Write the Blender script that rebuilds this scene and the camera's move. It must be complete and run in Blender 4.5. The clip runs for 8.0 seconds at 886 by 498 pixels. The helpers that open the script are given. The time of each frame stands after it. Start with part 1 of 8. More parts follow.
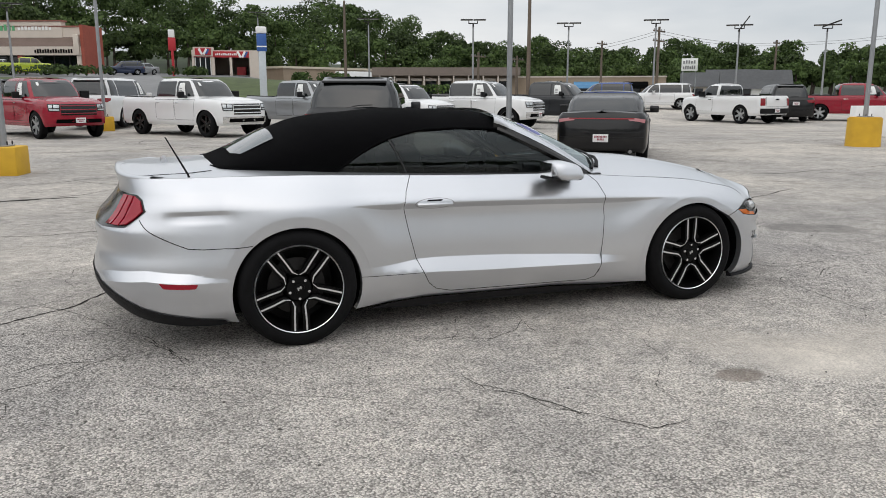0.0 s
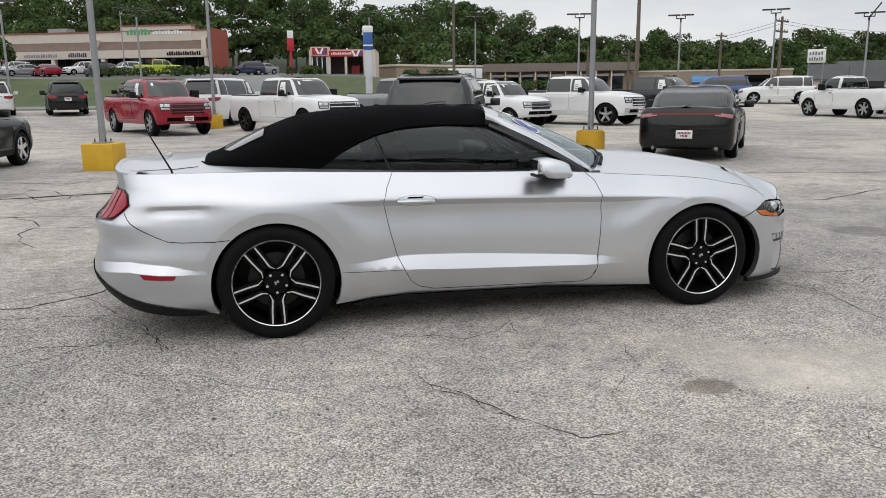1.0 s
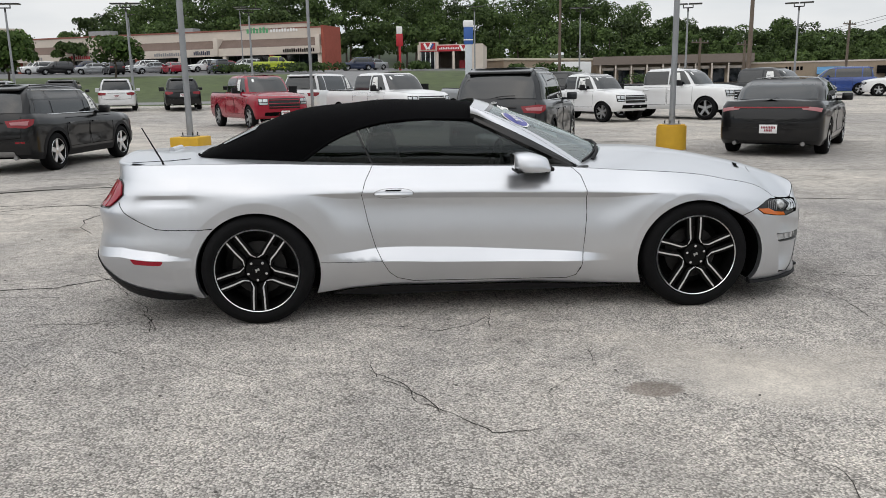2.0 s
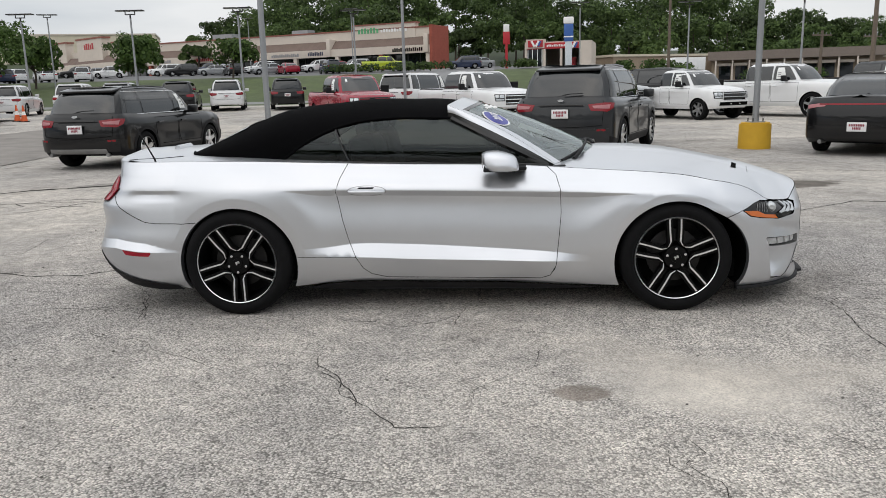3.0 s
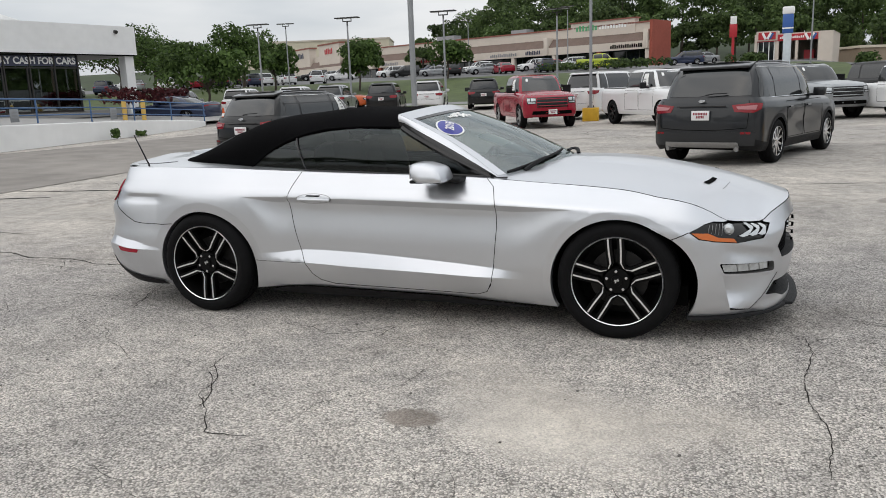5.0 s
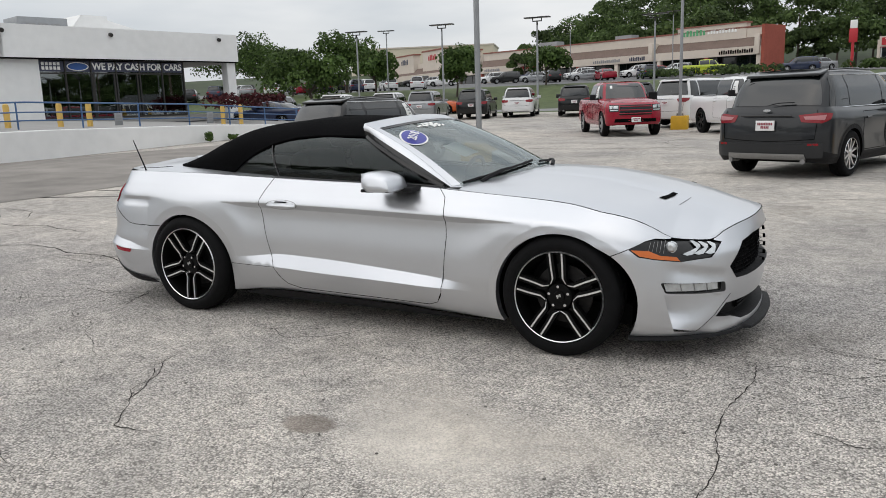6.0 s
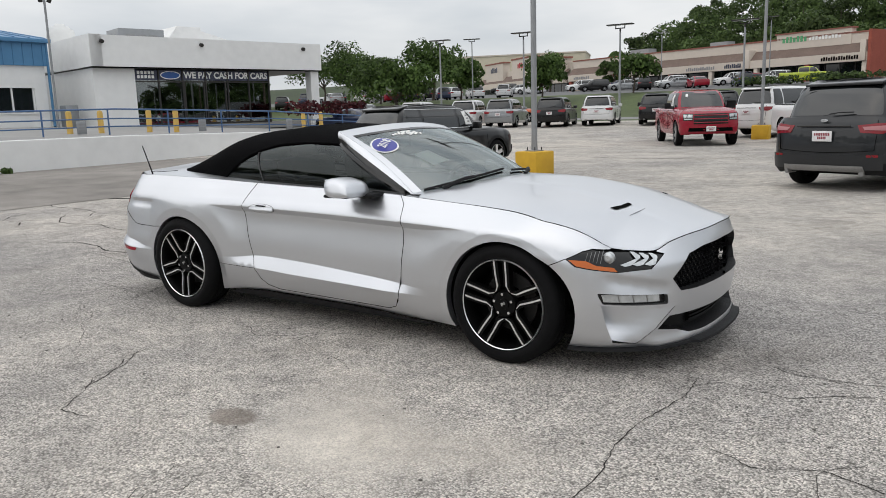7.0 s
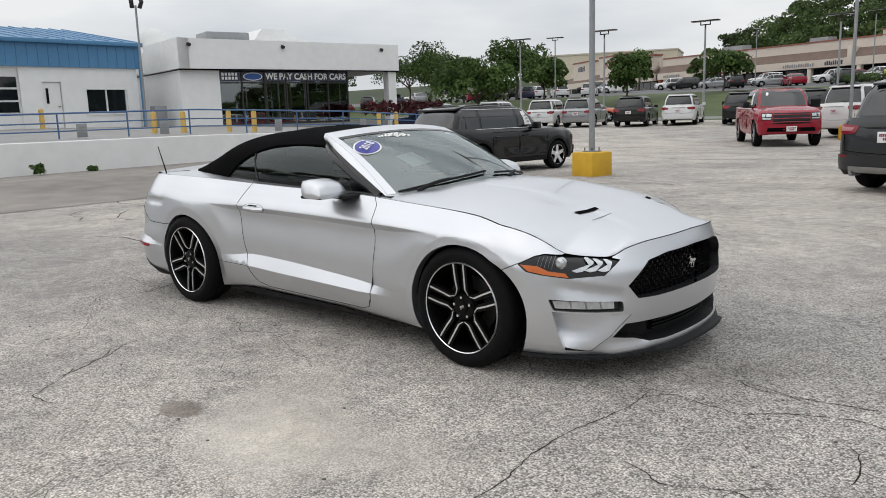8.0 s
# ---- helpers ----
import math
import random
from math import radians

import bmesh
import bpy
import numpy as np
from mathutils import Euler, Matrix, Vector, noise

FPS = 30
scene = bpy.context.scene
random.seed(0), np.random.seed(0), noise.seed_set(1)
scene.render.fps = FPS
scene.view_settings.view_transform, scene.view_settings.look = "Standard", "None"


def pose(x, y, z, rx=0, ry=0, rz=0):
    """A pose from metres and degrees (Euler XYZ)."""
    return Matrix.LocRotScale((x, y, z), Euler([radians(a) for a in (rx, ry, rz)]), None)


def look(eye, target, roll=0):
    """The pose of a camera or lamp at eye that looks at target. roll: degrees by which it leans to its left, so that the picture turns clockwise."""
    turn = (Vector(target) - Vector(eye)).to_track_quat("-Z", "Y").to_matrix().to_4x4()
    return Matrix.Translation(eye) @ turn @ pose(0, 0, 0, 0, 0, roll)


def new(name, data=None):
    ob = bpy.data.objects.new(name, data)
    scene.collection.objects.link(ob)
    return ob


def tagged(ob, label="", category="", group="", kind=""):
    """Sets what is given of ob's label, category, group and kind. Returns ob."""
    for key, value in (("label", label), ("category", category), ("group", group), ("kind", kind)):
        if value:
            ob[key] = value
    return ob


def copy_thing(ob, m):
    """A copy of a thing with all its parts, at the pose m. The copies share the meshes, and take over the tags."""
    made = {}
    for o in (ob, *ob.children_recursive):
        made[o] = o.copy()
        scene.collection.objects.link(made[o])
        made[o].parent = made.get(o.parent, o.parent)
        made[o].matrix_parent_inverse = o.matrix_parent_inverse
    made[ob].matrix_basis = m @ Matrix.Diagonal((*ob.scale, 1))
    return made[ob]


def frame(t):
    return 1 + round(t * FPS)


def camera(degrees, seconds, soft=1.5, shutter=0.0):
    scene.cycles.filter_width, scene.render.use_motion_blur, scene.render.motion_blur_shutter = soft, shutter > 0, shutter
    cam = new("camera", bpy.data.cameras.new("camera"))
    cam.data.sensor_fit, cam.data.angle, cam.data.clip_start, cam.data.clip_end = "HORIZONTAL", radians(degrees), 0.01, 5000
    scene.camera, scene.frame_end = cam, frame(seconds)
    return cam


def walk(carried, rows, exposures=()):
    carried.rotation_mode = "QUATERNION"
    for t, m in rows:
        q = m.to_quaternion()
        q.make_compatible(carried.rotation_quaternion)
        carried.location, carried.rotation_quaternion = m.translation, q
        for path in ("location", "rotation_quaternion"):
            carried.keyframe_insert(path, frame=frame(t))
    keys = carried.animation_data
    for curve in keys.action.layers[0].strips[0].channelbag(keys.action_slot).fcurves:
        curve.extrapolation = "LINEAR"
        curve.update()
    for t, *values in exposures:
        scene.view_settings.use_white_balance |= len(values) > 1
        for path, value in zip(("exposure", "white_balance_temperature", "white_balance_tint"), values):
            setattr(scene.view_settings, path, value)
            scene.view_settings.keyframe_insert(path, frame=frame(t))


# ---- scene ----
cam = camera(59.8, 8.0, soft=0.9)
PATH = [
    (0, (-2.115, -5.159, 1.421), (-1.415, -3.328, 1.024), 0.0),
    (0.5, (-1.735, -5.219, 1.415), (-1.17, -3.342, 1.016), -0.3),
    (1, (-1.349, -5.352, 1.417), (-0.93, -3.439, 1.013), -0.6),
    (1.5, (-0.963, -5.435, 1.408), (-0.688, -3.496, 0.998), -0.9),
    (2.8, (0.106, -5.587, 1.405), (0.022, -3.633, 0.99), -1.3),
    (3, (0.28, -5.559, 1.395), (0.136, -3.607, 0.982), -1.5),
    (3.5, (0.685, -5.493, 1.41), (0.4, -3.557, 0.999), -1.8),
    (4, (1.126, -5.402, 1.406), (0.7, -3.491, 0.998), -2.0),
    (4.5, (1.529, -5.24, 1.395), (0.966, -3.364, 0.99), -2.1),
    (4.7, (1.691, -5.197, 1.412), (1.075, -3.338, 1.008), -2.2),
    (5.8, (2.603, -4.837, 1.386), (1.711, -3.088, 1.006), -1.9),
    (6, (2.753, -4.76, 1.401), (1.818, -3.032, 1.025), -1.9),
    (6.5, (3.154, -4.612, 1.404), (2.115, -2.941, 1.043), -1.8),
    (7, (3.463, -4.433, 1.385), (2.331, -2.821, 1.035), -1.7),
    (7.5, (3.742, -4.236, 1.397), (2.523, -2.689, 1.05), -1.7),
    (8, (4.012, -4.015, 1.383), (2.705, -2.541, 1.038), -1.8),
]
walk(cam, [(t, look(eye, target, roll)) for t, eye, target, roll in PATH])
scene.view_settings.exposure = 0.0

# ---------------------------------------------------------------- sky and sun (overcast)
world = bpy.data.worlds.new("overcast_sky")
world.use_nodes = True
scene.world = world
wt = world.node_tree
wt.nodes.clear()


def wnode(kind, **inputs):
    n = wt.nodes.new(kind)
    for key, value in inputs.items():
        n.inputs[key].default_value = value
    return n


w_out = wnode("ShaderNodeOutputWorld")
w_bg = wnode("ShaderNodeBackground", Strength=1.0)
w_sky = wt.nodes.new("ShaderNodeTexSky")
w_sky.sky_type, w_sky.sun_disc = "NISHITA", False
w_sky.sun_elevation, w_sky.sun_rotation = radians(55), radians(200)
w_sky.air_density, w_sky.dust_density = 1.0, 3.0
w_dim = wt.nodes.new("ShaderNodeVectorMath")
w_dim.operation = "SCALE"
w_dim.inputs["Scale"].default_value = 0.10
wt.links.new(w_sky.outputs[0], w_dim.inputs[0])
w_co = wt.nodes.new("ShaderNodeTexCoord")
w_map = wt.nodes.new("ShaderNodeMapping")
w_map.inputs["Scale"].default_value = (2.2, 2.2, 9.0)
wt.links.new(w_co.outputs["Generated"], w_map.inputs[0])
w_noise = wnode("ShaderNodeTexNoise", Scale=1.0, Detail=5.0, Roughness=0.5)
wt.links.new(w_map.outputs[0], w_noise.inputs["Vector"])
w_ramp = wt.nodes.new("ShaderNodeValToRGB")
w_ramp.color_ramp.elements[0].position, w_ramp.color_ramp.elements[0].color = 0.36, (0.63, 0.67, 0.71, 1)
w_ramp.color_ramp.elements[1].position, w_ramp.color_ramp.elements[1].color = 0.60, (0.88, 0.89, 0.90, 1)
wt.links.new(w_noise.outputs[0], w_ramp.inputs[0])
w_mix = wt.nodes.new("ShaderNodeMix")
w_mix.data_type = "RGBA"
w_mix.inputs["Factor"].default_value = 0.9
wt.links.new(w_dim.outputs[0], w_mix.inputs["A"])
wt.links.new(w_ramp.outputs[0], w_mix.inputs["B"])
# an overcast sky is brighter towards the zenith
w_xyz = wt.nodes.new("ShaderNodeSeparateXYZ")
wt.links.new(w_co.outputs["Generated"], w_xyz.inputs[0])
w_rise = wt.nodes.new("ShaderNodeMapRange")
w_rise.inputs["From Min"].default_value, w_rise.inputs["From Max"].default_value = 0.0, 1.0
w_rise.inputs["To Min"].default_value, w_rise.inputs["To Max"].default_value = 0.95, 1.55
wt.links.new(w_xyz.outputs["Z"], w_rise.inputs["Value"])
w_lift = wt.nodes.new("ShaderNodeVectorMath")
w_lift.operation = "SCALE"
wt.links.new(w_mix.outputs["Result"], w_lift.inputs[0])
wt.links.new(w_rise.outputs[0], w_lift.inputs["Scale"])
wt.links.new(w_lift.outputs[0], w_bg.inputs["Color"])
wt.links.new(w_bg.outputs[0], w_out.inputs[0])

sun = new("sun", bpy.data.lights.new("sun", "SUN"))
sun.data.energy, sun.data.angle, sun.data.color = 0.72, radians(105), (1.0, 0.96, 0.91)
sun.matrix_world = look((0, 0, 60), (0.45, 0.35, 59.2))

# ---------------------------------------------------------------- materials


def material(name, color, rough=0.6, metal=0.0, vary=0.12, scale=6.0, bump=0.0, bump_scale=80.0, coat=0.0, spec=0.5, warm=None, detail=4.0):
    """A surface whose colour drifts at two scales, with fine relief."""
    m = bpy.data.materials.new(name)
    m.use_nodes = True
    nt = m.node_tree
    b = nt.nodes["Principled BSDF"]
    b.inputs["Roughness"].default_value = rough
    b.inputs["Metallic"].default_value = metal
    b.inputs["Specular IOR Level"].default_value = spec
    b.inputs["Coat Weight"].default_value = coat
    b.inputs["Coat Roughness"].default_value = 0.03
    co = nt.nodes.new("ShaderNodeTexCoord")
    if vary > 0:
        big = nt.nodes.new("ShaderNodeTexNoise")
        big.inputs["Scale"].default_value, big.inputs["Detail"].default_value = scale * 0.15, 3.0
        small = nt.nodes.new("ShaderNodeTexNoise")
        small.inputs["Scale"].default_value, small.inputs["Detail"].default_value = scale, detail
        nt.links.new(co.outputs["Object"], big.inputs["Vector"])
        nt.links.new(co.outputs["Object"], small.inputs["Vector"])
        add = nt.nodes.new("ShaderNodeMath")
        add.operation = "ADD"
        nt.links.new(big.outputs[0], add.inputs[0])
        nt.links.new(small.outputs[0], add.inputs[1])
        ramp = nt.nodes.new("ShaderNodeMapRange")
        ramp.inputs["From Min"].default_value, ramp.inputs["From Max"].default_value = 0.6, 1.4
        nt.links.new(add.outputs[0], ramp.inputs["Value"])
        mix = nt.nodes.new("ShaderNodeMix")
        mix.data_type = "RGBA"
        other = warm if warm else tuple(min(1, c * (1 + vary)) for c in color)
        mix.inputs["A"].default_value = (*[c * (1 - vary) for c in color], 1)
        mix.inputs["B"].default_value = (*other, 1)
        nt.links.new(ramp.outputs[0], mix.inputs["Factor"])
        nt.links.new(mix.outputs["Result"], b.inputs["Base Color"])
    else:
        b.inputs["Base Color"].default_value = (*color, 1)
    if bump > 0:
        fine = nt.nodes.new("ShaderNodeTexNoise")
        fine.inputs["Scale"].default_value, fine.inputs["Detail"].default_value = bump_scale, 3.0
        nt.links.new(co.outputs["Object"], fine.inputs["Vector"])
        bp = nt.nodes.new("ShaderNodeBump")
        bp.inputs["Strength"].default_value, bp.inputs["Distance"].default_value = bump, 0.01
        nt.links.new(fine.outputs[0], bp.inputs["Height"])
        nt.links.new(bp.outputs[0], b.inputs["Normal"])
    return m


def paint(name, color, metal=0.0, rough=0.32, flake=0.0, coat=0.8, spec=0.35):
    m = material(name, color, rough, metal, vary=0.03, scale=3.0, coat=coat, spec=spec)
    nt = m.node_tree
    b = nt.nodes["Principled BSDF"]
    if flake > 0:
        co = nt.nodes.new("ShaderNodeTexCoord")
        v = nt.nodes.new("ShaderNodeTexVoronoi")
        v.inputs["Scale"].default_value = 900.0
        nt.links.new(co.outputs["Object"], v.inputs["Vector"])
        bp = nt.nodes.new("ShaderNodeBump")
        bp.inputs["Strength"].default_value, bp.inputs["Distance"].default_value = flake, 0.002
        nt.links.new(v.outputs["Distance"], bp.inputs["Height"])
        nt.links.new(bp.outputs[0], b.inputs["Normal"])
    return m


def glass(name, tint=(0.02, 0.022, 0.024), rough=0.02, clear=0.0, ior=1.5, sheen=2.7):
    """Tinted automotive or shop glass; clear is the share of light let through."""
    m = bpy.data.materials.new(name)
    m.use_nodes = True
    nt = m.node_tree
    b = nt.nodes["Principled BSDF"]
    b.inputs["Base Color"].default_value = (*tint, 1)
    b.inputs["Roughness"].default_value = rough
    b.inputs["IOR"].default_value = ior
    if clear > 0:
        out = nt.nodes["Material Output"]
        tr = nt.nodes.new("ShaderNodeBsdfTransparent")
        tr.inputs[0].default_value = (0.80 * clear, 0.88 * clear, 0.85 * clear, 1)
        gl = nt.nodes.new("ShaderNodeBsdfGlossy")
        gl.inputs["Roughness"].default_value = rough
        gl.inputs["Color"].default_value = (0.88, 0.95, 0.95, 1)
        fr = nt.nodes.new("ShaderNodeFresnel")
        fr.inputs["IOR"].default_value = sheen
        mx = nt.nodes.new("ShaderNodeMixShader")
        nt.links.new(fr.outputs[0], mx.inputs[0])
        nt.links.new(tr.outputs[0], mx.inputs[1])
        nt.links.new(gl.outputs[0], mx.inputs[2])
        nt.links.new(mx.outputs[0], out.inputs[0])
    return m


def glow(name, color, strength):
    m = bpy.data.materials.new(name)
    m.use_nodes = True
    b = m.node_tree.nodes["Principled BSDF"]
    b.inputs["Base Color"].default_value = (*color, 1)
    b.inputs["Emission Color"].default_value = (*color, 1)
    b.inputs["Emission Strength"].default_value = strength
    return m


SILVER = paint("silver_metallic_paint", (0.625, 0.638, 0.665), metal=0.90, rough=0.34, flake=0.03, coat=0.45)
WHITE = paint("white_car_paint", (0.72, 0.72, 0.72))
RED = paint("red_car_paint", (0.27, 0.003, 0.018), rough=0.25, coat=0.5)
DARK_GREY = paint("dark_grey_metallic_paint", (0.014, 0.0155, 0.018), rough=0.30, coat=0.50, spec=0.3)
BLACK = paint("black_car_paint", (0.0035, 0.0035, 0.0042), rough=0.3, coat=0.55, spec=0.25)
GREY = paint("mid_grey_metallic_paint", (0.30, 0.31, 0.32), metal=0.6)
NAVY = paint("navy_car_paint", (0.012, 0.022, 0.06))
BLUE = paint("blue_car_paint", (0.015, 0.05, 0.22))
LIME = paint("lime_car_paint", (0.42, 0.50, 0.02))
ORANGE = paint("orange_car_paint", (0.5, 0.09, 0.02))
PLASTIC = material("black_trim_plastic", (0.010, 0.010, 0.011), 0.6, spec=0.2, vary=0.2, scale=20, bump=0.15, bump_scale=300)
GLOSSBLACK = material("gloss_black", (0.006, 0.006, 0.006), 0.18, vary=0.0)
SATIN = material("satin_black", (0.0035, 0.0035, 0.0035), 0.4, vary=0.0, spec=0.12)
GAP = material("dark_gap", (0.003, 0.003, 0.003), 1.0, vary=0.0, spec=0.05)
RUBBER = material("tyre_rubber", (0.006, 0.006, 0.0065), 0.75, spec=0.12, vary=0.25, scale=30, bump=0.2, bump_scale=200)
MACHINED = material("machined_alloy", (0.85, 0.85, 0.86), 0.30, 1.0, vary=0.04, scale=40)
ALLOY = material("painted_alloy", (0.42, 0.43, 0.44), 0.35, 0.85, vary=0.05, scale=20)
CHROME = material("chrome", (0.75, 0.76, 0.77), 0.12, 1.0, vary=0.0)
STEEL = material("brushed_steel", (0.30, 0.30, 0.30), 0.42, 0.9, vary=0.15, scale=30)
DISC = material("dull_brake_iron", (0.035, 0.033, 0.032), 0.55, 0.6, vary=0.3, scale=30)
CLOTH = material("black_canvas_cloth", (0.0028, 0.0028, 0.0032), 1.0, vary=0.25, scale=25, bump=0.35, bump_scale=900, spec=0.05)
TINT = glass("tinted_side_glass", (0.004, 0.004, 0.005), clear=0.30, sheen=1.5)
SCREEN = glass("windscreen_glass", (0.02, 0.025, 0.026), clear=0.95)
CARGLASS = glass("car_window_glass", (0.006, 0.0075, 0.008), ior=1.75)
CABIN = material("dark_cabin_fabric", (0.03, 0.03, 0.032), 0.8, vary=0.2, scale=15)
REDLENS = glass("red_lamp_lens", (0.30, 0.004, 0.018), 0.08)
AMBER = glass("amber_lamp_lens", (0.55, 0.13, 0.02), 0.1)
LENS = material("clear_lamp_lens", (0.55, 0.57, 0.58), 0.12, 0.6, vary=0.3, scale=40)
PLATE = material("white_dealer_plate", (0.75, 0.74, 0.74), 0.4, vary=0.03)
PLATEINK = material("maroon_print", (0.25, 0.03, 0.05), 0.5, vary=0.0)
PAPER = material("white_paper", (0.82, 0.82, 0.80), 0.7, vary=0.05)
INK = material("grey_print", (0.25, 0.25, 0.26), 0.7, vary=0.0)

# ---------------------------------------------------------------- mesh helpers


def smooth(a, b, x):
    k = np.clip((np.asarray(x, float) - a) / (b - a), 0, 1)
    return k * k * (3 - 2 * k)


def thing(name, at=(0, 0, 0), rz=0.0, label="", category="", group="", kind=""):
    ob = new(name)
    ob.empty_display_size = 0.1
    ob.matrix_world = pose(*at, 0, 0, rz)
    return tagged(ob, label, category, group, kind)


def mesh_object(name, verts, faces, mat, parent=None, label="", smooth_faces=True, normals=None):
    me = bpy.data.meshes.new(name)
    me.from_pydata([tuple(map(float, v)) for v in verts], [], [tuple(map(int, f)) for f in faces])
    mats = mat if isinstance(mat, (list, tuple)) else [mat]
    for m in mats:
        me.materials.append(m)
    me.polygons.foreach_set("use_smooth", [smooth_faces] * len(me.polygons))
    if normals is not None:
        me.normals_split_custom_set_from_vertices([tuple(map(float, n)) for n in normals])
    ob = new(name, me)
    if parent is not None:
        ob.parent = parent
    if label:
        ob["label"] = label
    return ob


def part(name, bm, mat, parent=None, label="", smooth_faces=False):
    me = bpy.data.meshes.new(name)
    bm.normal_update()
    bm.to_mesh(me)
    bm.free()
    for m in (mat if isinstance(mat, (list, tuple)) else [mat]):
        me.materials.append(m)
    if smooth_faces:
        me.polygons.foreach_set("use_smooth", [True] * len(me.polygons))
        me.set_sharp_from_angle(angle=radians(38))
    ob = new(name, me)
    if parent is not None:
        ob.parent = parent
    if label:
        ob["label"] = label
    return ob


def add_box(bm, x0, x1, y0, y1, z0, z1, bevel=0.0, m=None):
    r = bmesh.ops.create_cube(bm, size=1.0)
    vs = r["verts"]
    for v in vs:
        v.co = Vector(((x0 + x1) / 2 + v.co.x * (x1 - x0), (y0 + y1) / 2 + v.co.y * (y1 - y0), (z0 + z1) / 2 + v.co.z * (z1 - z0)))
    if m is not None:
        bmesh.ops.transform(bm, matrix=m, verts=vs)
    if bevel > 0:
        es = list({e for v in vs for e in v.link_edges})
        bmesh.ops.bevel(bm, geom=es, offset=bevel, segments=2, affect="EDGES", profile=0.5)


def box(name, x0, x1, y0, y1, z0, z1, mat, parent=None, label="", bevel=0.0, m=None):
    bm = bmesh.new()
    add_box(bm, x0, x1, y0, y1, z0, z1, bevel, m)
    return part(name, bm, mat, parent, label, bevel > 0)


def add_tube(bm, pts, r, sides=8, r_end=None):
    """A round bar along points."""
    pts = [Vector(p) for p in pts]
    rings = []
    for i, p in enumerate(pts):
        d = (pts[min(i + 1, len(pts) - 1)] - pts[max(i - 1, 0)]).normalized()
        a = d.cross(Vector((0, 0, 1)) if abs(d.z) < 0.9 else Vector((1, 0, 0))).normalized()
        b = d.cross(a)
        k = r if r_end is None else r + (r_end - r) * i / max(1, len(pts) - 1)
        rings.append([bm.verts.new(p + k * (a * math.cos(6.28318 * j / sides) + b * math.sin(6.28318 * j / sides))) for j in range(sides)])
    for q, s in zip(rings, rings[1:]):
        for j in range(sides):
            bm.faces.new((q[j], q[(j + 1) % sides], s[(j + 1) % sides], s[j]))
    bm.faces.new(rings[0][::-1])
    bm.faces.new(rings[-1])


def tube(name, pts, r, mat, parent=None, label="", sides=8, r_end=None):
    bm = bmesh.new()
    add_tube(bm, pts, r, sides, r_end)
    bmesh.ops.recalc_face_normals(bm, faces=bm.faces)
    return part(name, bm, mat, parent, label, True)


def lathe(name, profile, mat, parent=None, label="", seg=40, at=(0, 0, 0)):
    """Turns (radius, along) pairs round the y axis."""
    n = len(profile)
    verts, faces = [], []
    for i in range(seg):
        a = 2 * math.pi * i / seg
        for r, y in profile:
            verts.append((at[0] + r * math.cos(a), at[1] + y, at[2] + r * math.sin(a)))
    for i in range(seg):
        for j in range(n - 1):
            faces.append((i * n + j, i * n + j + 1, ((i + 1) % seg) * n + j + 1, ((i + 1) % seg) * n + j))
    ob = mesh_object(name, verts, faces, mat, parent, label)
    ob.data.set_sharp_from_angle(angle=radians(35))
    return ob


def text_mesh(name, words, size, mat, m, parent=None, label="", depth=0.004, width=None, bold=0.0):
    cu = bpy.data.curves.new(name, "FONT")
    cu.body, cu.size, cu.extrude, cu.align_x, cu.align_y, cu.offset = words, size, depth, "CENTER", "CENTER", bold
    tmp = bpy.data.objects.new(name, cu)
    scene.collection.objects.link(tmp)
    me = bpy.data.meshes.new_from_object(tmp.evaluated_get(bpy.context.evaluated_depsgraph_get()))
    bpy.data.objects.remove(tmp)
    if width:
        xs = [v.co.x for v in me.vertices]
        k = width / max(1e-6, max(xs) - min(xs))
        for v in me.vertices:
            v.co.x *= k
    me.transform(m)
    me.materials.clear()
    me.materials.append(mat)
    ob = new(name, me)
    if parent is not None:
        ob.parent = parent
    if label:
        ob["label"] = label
    return ob


# ---------------------------------------------------------------- ground


def ground_z(x, y):
    """Height of the land: level round the car, rising past the far side of the lot to the shops on the hill."""
    x, y = np.asarray(x, float), np.asarray(y, float)
    z = 0.035 * np.clip(y - 27, 0, 13) + 0.028 * np.clip(-9 - x, 0, 12) * smooth(6, 22, y) * (1 - smooth(26, 40, y))
    left = 1 - smooth(8, 26, x)
    hill = 0.55 * smooth(40, 50, y) * 0.2 + left * (2.25 * smooth(54, 74, y) + 1.35 * smooth(74, 118, y)) + (1 - left) * 0.7 * smooth(50, 110, y)
    return z + hill + 9.0 * smooth(135, 240, y)


